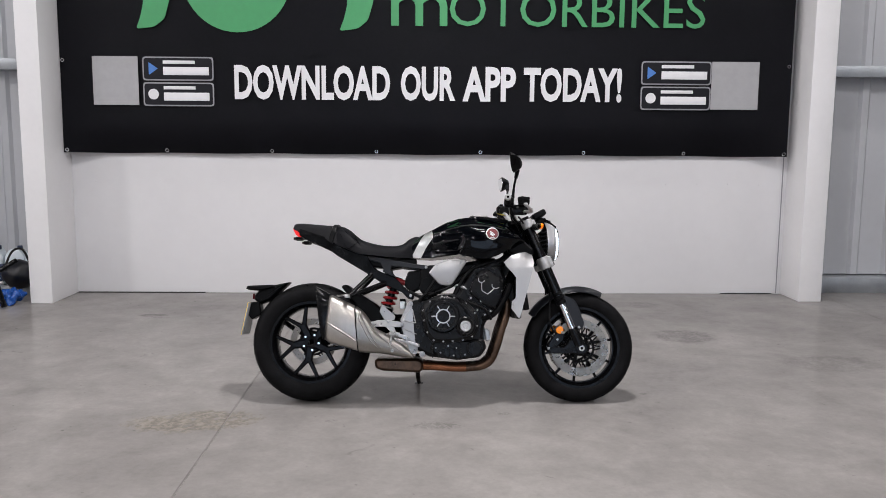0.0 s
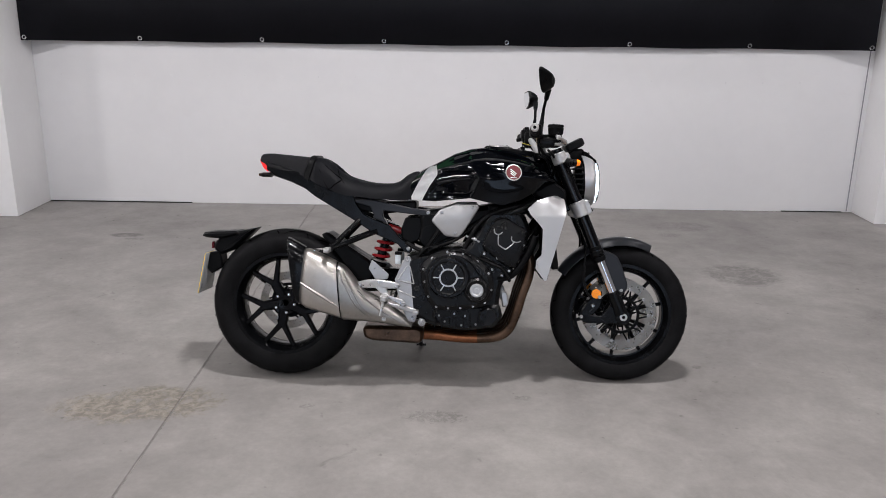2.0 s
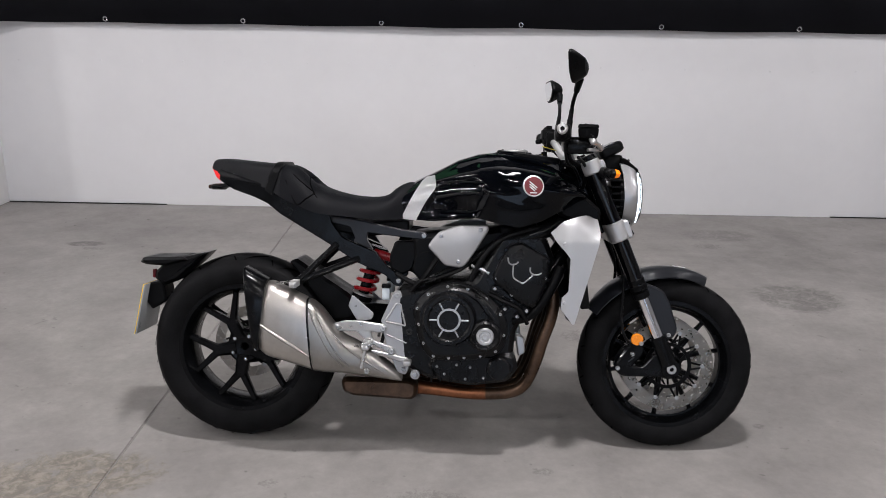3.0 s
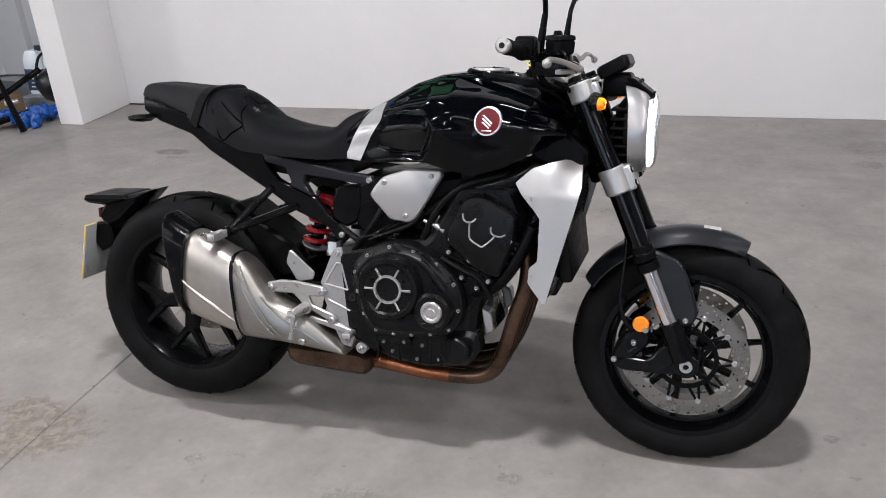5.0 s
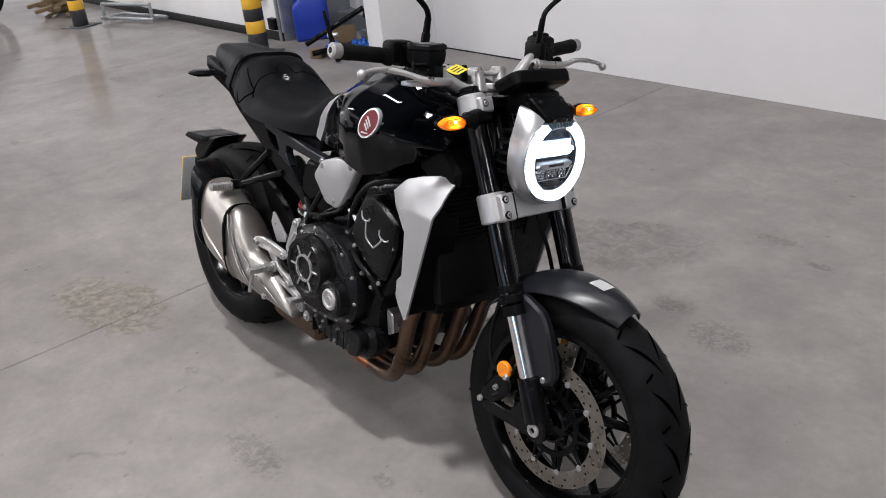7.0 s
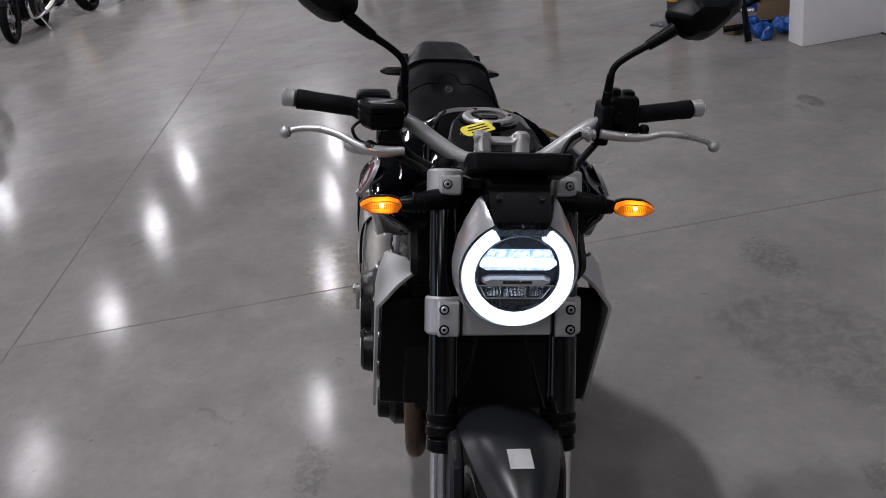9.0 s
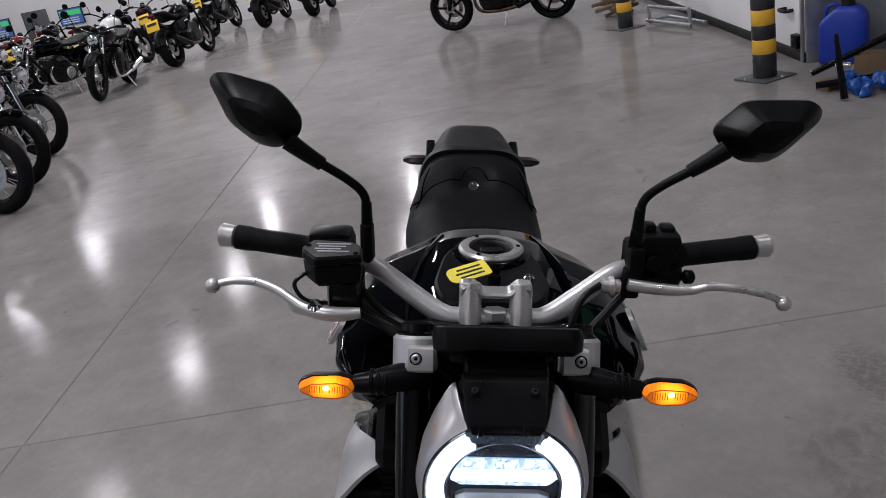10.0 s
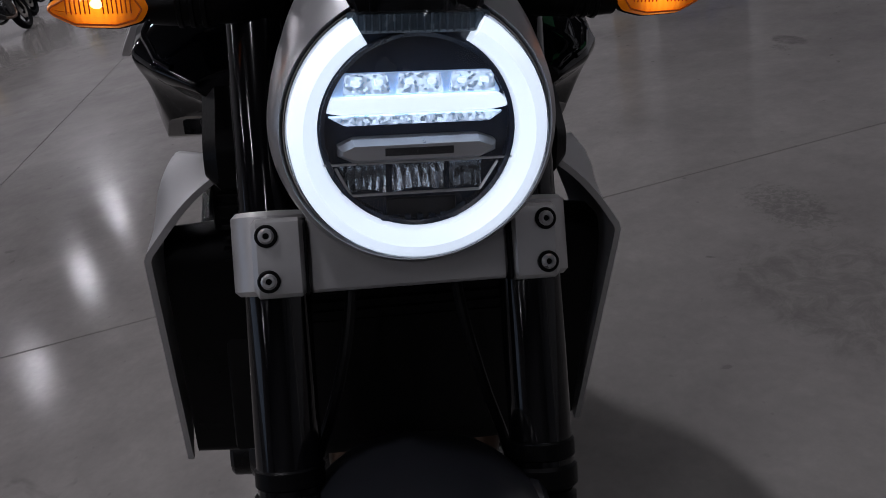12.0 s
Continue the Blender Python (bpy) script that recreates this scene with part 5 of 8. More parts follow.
# mirrors
for s in (-1, 1):
    sy = 0.190 if s > 0 else 0.178
    bm = tube(B(), [(0.350, s * sy, 1.060), (0.360, s * sy, 1.135), (0.362, s * (sy + 0.004), 1.162), (0.364, s * (sy + 0.024), 1.182), (0.367, s * (sy + 0.059), 1.205), (0.369, s * (sy + 0.097), 1.232)],
              [0.0062, 0.0062, 0.0062, 0.0062, 0.0066, 0.0085], 12, 5)
    rod(bm, (0.350, s * sy, 1.065), (0.357, s * sy, 1.118), 0.0105, 0.0095, seg=6)
    mir = part("mirror", bm, "black", bike, "black mirror on a cranked stem")
    if s < 0:
        o = [(-0.386, 1.302), (-0.376, 1.314), (-0.356, 1.315), (-0.297, 1.303), (-0.279, 1.289), (-0.259, 1.264), (-0.261, 1.243), (-0.277, 1.229), (-0.296, 1.220), (-0.322, 1.223), (-0.361, 1.249)]
    else:
        o = [(0.276, 1.252), (0.279, 1.262), (0.313, 1.292), (0.331, 1.294), (0.407, 1.293), (0.422, 1.281), (0.420, 1.266), (0.379, 1.224), (0.356, 1.210), (0.318, 1.212), (0.289, 1.232)]
    oo = rounded(o, 0.012, 3)
    turn = 0.12 if s > 0 else 0.30
    mirror_turn = Matrix(((1, s * -turn, 0, turn * 0.330), (0, 1, 0, 0), (0, 0, 1, 0), (0, 0, 0, 1)))
    cy_, cz_ = sum(p[0] for p in oo) / len(oo), sum(p[1] for p in oo) / len(oo)
    bm = B()
    skin(bm, [[(x, cy_ + (p[0] - cy_) * f, cz_ + (p[1] - cz_) * f) for p in oo] for x, f in ((0.336, 0.96), (0.338, 1.0), (0.344, 1.0), (0.350, 0.94), (0.366, 0.74), (0.380, 0.50), (0.385, 0.25))])
    bm.transform(mirror_turn)
    part("shell", bm, "black", mir, "matt black mirror shell", 18)
    part("sleeve", tube(B(), [(0.367, s * (sy + 0.056), 1.203), (0.369, s * (sy + 0.080), 1.220), (0.370, s * (sy + 0.100), 1.235)], [0.0095, 0.0110, 0.0125], 12, 3), "black", mir, "black rubber sleeve")
    part("sleeve", rod(B(), (0.357, s * sy, 1.118), (0.361, s * sy, 1.150), 0.0080, 0.0072, seg=12), "black", mir)
    bm = slab(B(), inset(oo, 0.005), [(0.3345, 0.001), (0.3365, 0.0)], "yz")
    bm.transform(mirror_turn)
    part("glass", bm, "mirror", mir, "mirror glass")

# cables to the head
for pts, r in (([(0.385, -0.195, 0.998), (0.405, -0.150, 0.985), (0.430, -0.100, 0.955), (0.450, -0.045, 0.915), (0.470, -0.05, 0.86)], 0.0055),
               ([(0.345, -0.205, 1.035), (0.365, -0.160, 0.990), (0.400, -0.105, 0.972), (0.430, -0.06, 0.94), (0.42, -0.03, 0.88)], 0.0070),
               ([(0.340, -0.215, 1.045), (0.350, -0.185, 0.985), (0.385, -0.125, 0.960), (0.41, -0.07, 0.92)], 0.0045),
               ([(0.385, 0.142, 1.046), (0.400, 0.115, 1.030), (0.430, 0.090, 0.980), (0.445, 0.065, 0.92), (0.41, 0.05, 0.86)], 0.0050),
               ([(0.350, 0.185, 1.020), (0.385, 0.140, 0.985), (0.415, 0.100, 0.950), (0.42, 0.06, 0.90)], 0.0068)):
    part("control_cable", tube(B(), pts, r, 10, 6), "cable", bike, "black control cable")

# ---- fuel tank ----
# x, top z, shoulder y, shoulder z, widest y, widest z, foot y, foot z
TS = [(-0.190, 0.878, 0.052, 0.866, 0.088, 0.835, 0.094, 0.786), (-0.140, 0.912, 0.064, 0.896, 0.104, 0.850, 0.112, 0.781), (-0.080, 0.942, 0.080, 0.920, 0.126, 0.868, 0.130, 0.779),
      (0.000, 0.984, 0.100, 0.953, 0.172, 0.885, 0.164, 0.788), (0.070, 1.006, 0.117, 0.974, 0.216, 0.892, 0.204, 0.796), (0.130, 1.013, 0.126, 0.982, 0.231, 0.892, 0.218, 0.782),
      (0.200, 1.008, 0.130, 0.978, 0.236, 0.890, 0.222, 0.770), (0.270, 1.000, 0.130, 0.968, 0.233, 0.888, 0.217, 0.790), (0.330, 0.988, 0.128, 0.952, 0.226, 0.884, 0.206, 0.822),
      (0.380, 0.950, 0.122, 0.922, 0.198, 0.882, 0.160, 0.842), (0.420, 0.905, 0.100, 0.892, 0.160, 0.872, 0.130, 0.848)]
TSX = np.array([q[0] for q in TS])


def tank_half(x):
    """The half section at x: from the crown down to the foot."""
    v = [float(np.interp(x, TSX, [q[i] for q in TS])) for i in range(1, 8)]
    zt, sy, sz, wy, wz, fy, fz = v
    return smooth_line([(0, zt, 0), (sy * 0.55, zt - 0.006, 0), (sy, sz, 0), (sy + (wy - sy) * 0.62, sz - (sz - wz) * 0.38, 0), (wy, wz, 0), (wy - (wy - fy) * 0.18, wz - (wz - fz) * 0.45, 0), (fy, fz, 0)], 6)


def knee(x, z):
    """How far the knee panel is sunk."""
    u = min(max((x + 0.115 - 0.35 * (z - 0.80)) / 0.018, 0), 1) * min(max((0.105 - x - 0.45 * (0.875 - z) * (z < 0.875) - 0.5 * (z - 0.875) * (z > 0.875)) / 0.020, 0), 1)
    v = min(max((z - 0.797) / 0.012, 0), 1) * min(max((0.922 + 0.10 * x - z) / 0.016, 0), 1)
    q = u * v
    return 0.012 * q * q * (3 - 2 * q)


def tank_y(x, z):
    h = tank_half(x)
    for p, q in zip(h[::-1], h[-2::-1]):
        if p[1] <= z <= q[1] or q[1] <= z <= p[1]:
            f = 0 if abs(q[1] - p[1]) < 1e-6 else (z - p[1]) / (q[1] - p[1])
            return p[0] + (q[0] - p[0]) * f - knee(x, z)
    return h[-1][0] if z < h[-1][1] else 0.0


def ridge(x, z):
    """The crease that runs forward from the emblem, and the flank below it tucked in."""
    zc = 0.925 - 0.16 * (x - 0.13)
    if x < 0.10:
        return 0
    f = min((x - 0.10) / 0.05, 1)
    d = z - zc
    return f * (0.010 * math.exp(-(d / 0.016) ** 2) - 0.004 * math.exp(-((d + 0.040) / 0.03) ** 2))


bm = B()
rings = []
for i in range(91):
    x = TSX[0] + (TSX[-1] - TSX[0]) * i / 90
    h = tank_half(x)
    right = [(x, -(p[0] - knee(x, p[1]) * (p[0] > 0.06) + ridge(x, p[1]) * (p[0] > 0.12)), p[1]) for p in h]
    left = [(x, -y, z) for _, y, z in right]
    rings.append(list(reversed(right)) + left[1:])
skin(bm, rings)
tank = part("fuel_tank", bm, "gloss", bike, "gloss black fuel tank with sunken knee panels", 50)
# shoulder facets on the tank top
for s in (-1, 1):
    bm = tube(B(), [(0.095, s * 0.075, 1.000), (0.20, s * 0.112, 0.990), (0.30, s * 0.128, 0.962), (0.375, s * 0.12, 0.93)], [0.004, 0.007, 0.007, 0.004], 8, 8)
    part("tank_crease", bm, "gloss", tank)
    # silver strip by the seat
    bm = B()
    lower = [(-0.189, 0.783), (-0.174, 0.815), (-0.150, 0.862), (-0.130, 0.896), (-0.120, 0.912), (-0.106, 0.925)]
    upper = [(-0.137, 0.779), (-0.125, 0.804), (-0.103, 0.845), (-0.084, 0.873), (-0.072, 0.895), (-0.078, 0.931)]
    la, ua = smooth_line([(*p, 0) for p in lower], 4), smooth_line([(*p, 0) for p in upper], 4)
    vs = []
    for p, q in zip(la, ua):
        row = []
        for j in range(5):
            m = p.lerp(q, j / 4)
            row.append(bm.verts.new((m.x, s * (max(tank_y(m.x, m.y) + knee(m.x, m.y), 0.02) + 0.0045), m.y)))
        vs.append(row)
    for p, q in zip(vs, vs[1:]):
        for j in range(4):
            bm.faces.new((p[j], p[j + 1], q[j + 1], q[j]))
    bmesh.ops.solidify(bm, geom=bm.faces[:], thickness=0.006)
    part("tank_strip", bm, "silver_strip", tank, "silver strip at the tank's rear")
    # emblem
    def flank(x, z):
        return tank_y(x, z) + ridge(x, z)
    gx, gz = (flank(0.262, 0.905) - flank(0.222, 0.905)) / 0.04, (flank(0.242, 0.925) - flank(0.242, 0.885)) / 0.04
    lie = Matrix(((1, 0, 0, 0), (s * gx, 1, s * gz, -s * (gx * 0.242 + gz * 0.905)), (0, 0, 1, 0), (0, 0, 0, 1))) @ Matrix.Translation((0.242, 0, 0.905)) @ Matrix.Diagonal((1.12, 1, 1.12, 1)) @ Matrix.Translation((-0.242, 0, -0.905))
    ey = s * (flank(0.242, 0.905) + 0.0025)
    bm = spin(B(), [(0.0, 0.0), (0.0265, 0.0), (0.0265, -s * 0.006), (0.0, -s * 0.006)], (0.242, ey + s * 0.002, 0.905), 40)
    bm.transform(lie)
    em = part("emblem", bm, "badge_red", tank, "round dark red emblem")
    bm = spin(B(), [(0.0262, -s * 0.006), (0.0262, s * 0.003), (0.0295, s * 0.002), (0.0300, -s * 0.006)], (0.242, ey, 0.905), 40, closed_profile=True)
    bm.transform(lie)
    part("emblem_rim", bm, "bezel", em)
    bm = B()
    for k in range(3):
        o = [(0.229, 0.9165 - k * 0.0070), (0.2325, 0.9175 - k * 0.0070), (0.2530 - k * 0.003, 0.9010 - k * 0.0045), (0.2515 - k * 0.003, 0.8985 - k * 0.0045)]
        plate(bm, o, ey + s * 0.001, ey + s * 0.0034, 0.001, 0.0004)
    block(bm, (0.231, ey + (0.001 if s > 0 else -0.0032), 0.8845), (0.252, ey + (0.0032 if s > 0 else -0.001), 0.8870), 0.0004)
    bm.transform(lie)
    part("emblem_mark", bm, "bezel", em, "plain silver mark")
# pressed edges of the tank's panels
for s in (-1, 1):
    for edge, r in (([(-0.030, 0.900), (-0.020, 0.909), (0.070, 0.911), (0.084, 0.908), (0.104, 0.889), (0.105, 0.876), (0.092, 0.836), (0.080, 0.826), (0.050, 0.817), (-0.019, 0.814), (-0.062, 0.815)], 0.0024),
                    ([(0.300, 0.911), (0.345, 0.899), (0.395, 0.884)], 0.0036)):
        line = smooth_line([(x, z, 0) for x, z in edge], 5)
        pts = [(p[0], s * (tank_y(p[0], p[1]) + knee(p[0], p[1]) + ridge(p[0], p[1]) - 0.0008), p[1]) for p in line]
        part("panel_edge", tube(B(), pts, r, 8, 1), "gloss", tank)
# filler and cover
bm = plate(B(), [(0.13, -0.030), (0.20, -0.072), (0.29, -0.088), (0.345, -0.070), (0.345, 0.070), (0.29, 0.088), (0.20, 0.072), (0.13, 0.030)], 0.985, 1.0125, 0.02, 0.004, "xy")
bm.transform(Matrix.Translation((0.2, 0, 1.0)) @ Matrix.Rotation(radians(7), 4, "Y") @ Matrix.Translation((-0.2, 0, -1.0)))
cover = part("tank_cover", bm, "black", tank, "matt black cover panel")
bolts("cover_bolt", [(0.275, yy, 1.003) for yy in (-0.056, 0.056)], (0.12, 0, 1), 0.0085, 0.006, "chrome", cover, seg=14)
part("filler_surround", spin(B(), [(0.050, 0.0), (0.050, 0.0055), (0.062, 0.0045), (0.065, 0.0), (0.065, -0.012)], (0.187, 0.003, 1.009), 48, "z"), "gloss", tank, "gloss black ring round the filler")
bm = spin(B(), [(0.036, 0.0), (0.036, 0.012), (0.048, 0.012), (0.052, 0.008), (0.052, -0.01)], (0.187, 0.003, 1.009), 48, "z")
cap = part("filler_cap", bm, "alloy", tank, "silver filler ring with a black lid")
bm = spin(B(), [(0.0, 0.008), (0.030, 0.010), (0.0365, 0.008), (0.0365, -0.01)], (0.187, 0.003, 1.009), 40, "z")
part("cap_lid", bm, "gloss_metal", cap)
part("cap_flap", plate(B(), [(0.195, -0.016), (0.212, -0.014), (0.216, 0.0), (0.212, 0.020), (0.195, 0.022)], 1.018, 1.0225, 0.005, 0.001, "xy"), "black", cap)
bolts("cap_screw", [(0.187 + 0.043 * math.cos(radians(90 + 120 * k)), 0.003 + 0.043 * math.sin(radians(90 + 120 * k)), 1.021) for k in range(3)], (0, 0, 1), 0.0035, 0.002, "black_metal", cap, seg=8)
bm = rod(B(), (0.295, 0.003, 1.000), (0.293, 0.003, 1.018), 0.010, seg=14)
block(bm, (0.290, -0.005, 1.016), (0.295, 0.011, 1.036), 0.003)
part("ignition_key", bm, "black", bike, "black-headed ignition key")
TT = Matrix.Translation((0.308, -0.036, 1.027)) @ Matrix.Rotation(radians(-66), 4, "Z") @ Matrix.Rotation(radians(8), 4, "Y") @ Matrix.Rotation(radians(-16), 4, "X")
bm = plate(B(), [(-0.036, -0.015), (0.028, -0.015), (0.036, -0.008), (0.036, 0.008), (0.028, 0.015), (-0.036, 0.015)], 0.0, 0.0012, 0.004, 0.0003, "xy")
bm.transform(Matrix.Diagonal((0.90, 1.08, 1, 1)))
bm.transform(TT)
tag = part("key_tag", bm, "tag", bike, "yellow paper key tag")
bm = B()
for k in range(3):
    block(bm, (-0.022, -0.009 + k * 0.008, 0.0011), (0.016 + 0.004 * (k % 2), -0.006 + k * 0.008, 0.0017), 0)
bm.transform(TT)
part("print_bar", bm, "ink", tag, "black lines of print")

# ---- seat ----


def seat_ring(row, power, n=48):
    x, zt, zf, wf, wt = row
    ring = []
    for j in range(n + 1):
        a = math.pi * j / n
        c, sn = math.cos(a), math.sin(a)
        h = sn ** (2 / power)
        ring.append((x, math.copysign(abs(c) ** (2 / power), c) * (wf + (wt - wf) * h), zf + (zt - zf) * h))
    return ring


def seat_body(name, rows, label, mat, power=3.0, notch=None):
    """rows: x, top z, foot z, half width at the foot, half width at the top; notch: x and depth of a dip on the middle line."""
    line = smooth_line([Vector(q[:4]) for q in rows], 6)
    tops = smooth_line([Vector((q[0], q[4], 0)) for q in rows], 6)
    rings = []
    for q, t in zip(line, tops):
        ring = seat_ring((*q, t[1]), power)
        if notch:
            ring = [(x, y, z - notch[1] * math.exp(-((x - notch[0]) / 0.022) ** 2 - (y / 0.040) ** 4)) for x, y, z in ring]
        rings.append(ring)
    bm = B()
    skin(bm, rings)
    return part(name, bm, mat, bike, label, 60)


RIDER = [(-0.592, 0.957, 0.850, 0.138, 0.116), (-0.560, 0.953, 0.836, 0.150, 0.122), (-0.521, 0.932, 0.820, 0.157, 0.128), (-0.488, 0.903, 0.806, 0.161, 0.132), (-0.452, 0.878, 0.797, 0.163, 0.134),
         (-0.371, 0.856, 0.790, 0.158, 0.134), (-0.294, 0.850, 0.783, 0.144, 0.122), (-0.241, 0.859, 0.780, 0.128, 0.104), (-0.205, 0.887, 0.781, 0.112, 0.086), (-0.172, 0.903, 0.786, 0.098, 0.066), (-0.150, 0.904, 0.796, 0.088, 0.056)]

POWER, LOCK_X, LOCK_DIP = 3.6, -0.507, 0.026


def seat_side(x, z):
    """Half width of the rider seat at a place on its flank."""
    row = [x] + [float(np.interp(x, [q[0] for q in RIDER], [q[i] for q in RIDER])) for i in range(1, 5)]
    h = min(max((z - row[2]) / (row[1] - row[2]), 0.0), 0.999)
    c = (1 - h ** POWER) ** (1 / POWER)
    return c * (row[3] + (row[4] - row[3]) * h)


def seat_top(x, y):
    """Height of the rider seat's surface at a place seen from above."""
    zt, zf = (float(np.interp(x, [q[0] for q in RIDER], [q[i] for q in RIDER])) for i in (1, 2))
    lo, hi = zf, zt
    for _ in range(24):
        mid = (lo + hi) / 2
        lo, hi = (mid, hi) if seat_side(x, mid) > abs(y) else (lo, mid)
    return lo - LOCK_DIP * math.exp(-((x - LOCK_X) / 0.022) ** 2 - (y / 0.040) ** 4)


seat = seat_body("rider_seat", RIDER, "black vinyl rider seat with a stepped hump", "vinyl", POWER, (LOCK_X, LOCK_DIP))
pill = seat_body("pillion_seat", [(-0.837, 0.950, 0.942, 0.066, 0.056), (-0.829, 0.968, 0.934, 0.074, 0.064), (-0.792, 0.972, 0.920, 0.090, 0.078), (-0.740, 0.968, 0.906, 0.104, 0.090), (-0.680, 0.963, 0.890, 0.118, 0.102),
                                  (-0.630, 0.959, 0.872, 0.132, 0.112), (-0.592, 0.957, 0.852, 0.138, 0.116)],
                 "black grained vinyl pillion seat", "vinyl_rough", 5.0)
bm = B()
rings = []
for dx, up in ((-0.015, 0.0), (-0.012, 0.006), (0.012, 0.006), (0.015, 0.0)):
    ring = seat_ring((-0.598 + dx, 0.960 + up, 0.862 - 0.6 * dx, 0.138 + up * 0.6, 0.117 + up * 0.6), 4.2)
    rings.append([(x - 0.030 * (1 - (z - 0.86) / 0.11), y, z) for x, y, z in ring])
skin(bm, rings)
part("seat_strap", bm, "black", pill, "black grab strap")
# stitched edges of the flank panels and across the hump
for s in (-1, 1):
    flank = [(-0.572, 0.905), (-0.532, 0.828), (-0.500, 0.846), (-0.480, 0.860), (-0.478, 0.868), (-0.500, 0.884), (-0.530, 0.908), (-0.550, 0.925)]
    pts = [(x, s * (seat_side(x, z) + 0.0006), z) for x, z in flank]
    part("seat_seam", tube(B(), pts, 0.0019, 8, 5), "groove", seat, "stitched seam")
arch = [(-0.466, 0.140), (-0.480, 0.128), (-0.494, 0.105), (-0.500, 0.075), (-0.506, 0.045), (-0.516, 0.032), (-0.530, 0.020), (-0.536, 0.0)]
arch = arch + [(x, -y) for x, y in reversed(arch[:-1])]
pts = [(q[0], q[1], seat_top(q[0], q[1]) - 0.0004) for q in smooth_line([(x, y, 0) for x, y in arch], 5)]
part("seat_seam", tube(B(), pts, 0.0017, 8, 1), "groove", seat, "stitched seam arching over the lock")
LOCK = Matrix.Translation((LOCK_X, -0.002, 0.8945)) @ Matrix.Rotation(radians(42), 4, "Y")
bm = spin(B(), [(0.0, 0.004), (0.0085, 0.004), (0.0090, 0.0065), (0.0125, 0.006), (0.0140, 0.003), (0.0140, -0.012)], (0, 0, 0), 24, "z")
bm.transform(LOCK)
lock = part("seat_lock", bm, "chrome", seat, "chrome seat lock")
bm = block(B(), (-0.0013, -0.006, 0.004), (0.0013, 0.006, 0.006), 0)
bm.transform(LOCK)
part("key_slot", bm, "ink", lock)
bm = plate(B(), [(-0.02, -0.030), (0.012, -0.024), (0.020, 0.0), (0.012, 0.024), (-0.02, 0.030)], -0.010, -0.001, 0.01, 0.002, "xy")
bm.transform(LOCK)
part("lock_recess", bm, "black", seat)

# ---- tail ----
for s in (-1, 1):
    def side(bm_, o, y0, y1, r=0.008, edge=0.003):
        return plate(bm_, o, s * y0, s * y1, r, edge)
    bm = B()
    side(bm, [(-0.795, 0.936), (-0.639, 0.886), (-0.525, 0.818), (-0.424, 0.792), (-0.417, 0.766), (-0.384, 0.720), (-0.351, 0.704), (-0.280, 0.676), (-0.271, 0.672), (-0.230, 0.625), (-0.184, 0.588), (-0.174, 0.572),
              (-0.184, 0.556), (-0.206, 0.560), (-0.237, 0.594), (-0.336, 0.636), (-0.412, 0.686), (-0.590, 0.791), (-0.647, 0.836), (-0.748, 0.870), (-0.795, 0.900)], 0.100, 0.124, 0.005)
    sub = part("subframe_rail", bm, "black_metal", bike, "satin black subframe rail")
    bm = B()
    side(bm, [(-0.424, 0.793), (-0.321, 0.776), (-0.183, 0.749), (-0.104, 0.740), (-0.094, 0.731), (-0.100, 0.720), (-0.112, 0.716), (-0.245, 0.730), (-0.296, 0.736), (-0.300, 0.712), (-0.278, 0.678), (-0.345, 0.706), (-0.338, 0.716),
              (-0.356, 0.753), (-0.415, 0.767)], 0.102, 0.130, 0.004)
    part("side_rail", bm, "graphite", sub, "dull grey cast cross rail")
    for bx_, bz_ in ((-0.108, 0.730), (-0.191, 0.576)):
        part("rail_bolt", bolt(B(), (bx_, s * 0.130, bz_), (0, s, 0), 0.0085, 0.006), "dull_line", sub)
    # pillion peg stay
    bm = tube(B(), [(-0.400, s * 0.124, 0.695), (-0.520, s * 0.165, 0.574)], 0.011, 10, 1)
    tube(bm, [(-0.325, s * 0.122, 0.648), (-0.518, s * 0.165, 0.572)], 0.011, 10, 1)
    rod(bm, (-0.522, s * 0.146, 0.572), (-0.522, s * 0.186, 0.572), 0.016)
    ps = part("peg_stay", bm, "black_metal", bike, "black pillion peg bracket")
    bm = B()
    for k in range(9):
        block(bm, (-0.533, s * 0.222 - 0.035 + k * 0.008, 0.562), (-0.511, s * 0.222 - 0.030 + k * 0.008, 0.582), 0.001)
    block(bm, (-0.530, s * 0.222 - 0.038, 0.565), (-0.514, s * 0.222 + 0.038, 0.579), 0.003)
    part("pillion_peg", bm, "alloy", ps, "ribbed silver footpeg")
    # rear signal
    bm = tube(B(), [(-0.760, s * 0.085, 0.888), (-0.786, s * 0.125, 0.880)], 0.009, 10, 1)
    skin(bm, [[(-0.790 + u * w, s * y_, 0.8790 + v * h) for u, v in ((1, 0), (0.6, 0.8), (-0.6, 0.8), (-1, 0), (-0.6, -0.8), (0.6, -0.8))] for y_, w, h in ((0.112, 0.020, 0.010), (0.124, 0.027, 0.0125), (0.165, 0.026, 0.0115), (0.184, 0.016, 0.006), (0.188, 0.008, 0.003))])
    rs = part("rear_signal", bm, "black", bike, "black rear turn signal")
    part("signal_lens", block(B(), (-0.819, s * 0.146 - 0.024, 0.8725), (-0.806, s * 0.146 + 0.024, 0.8855), 0.004), "amber_dim", rs)
bm = B()
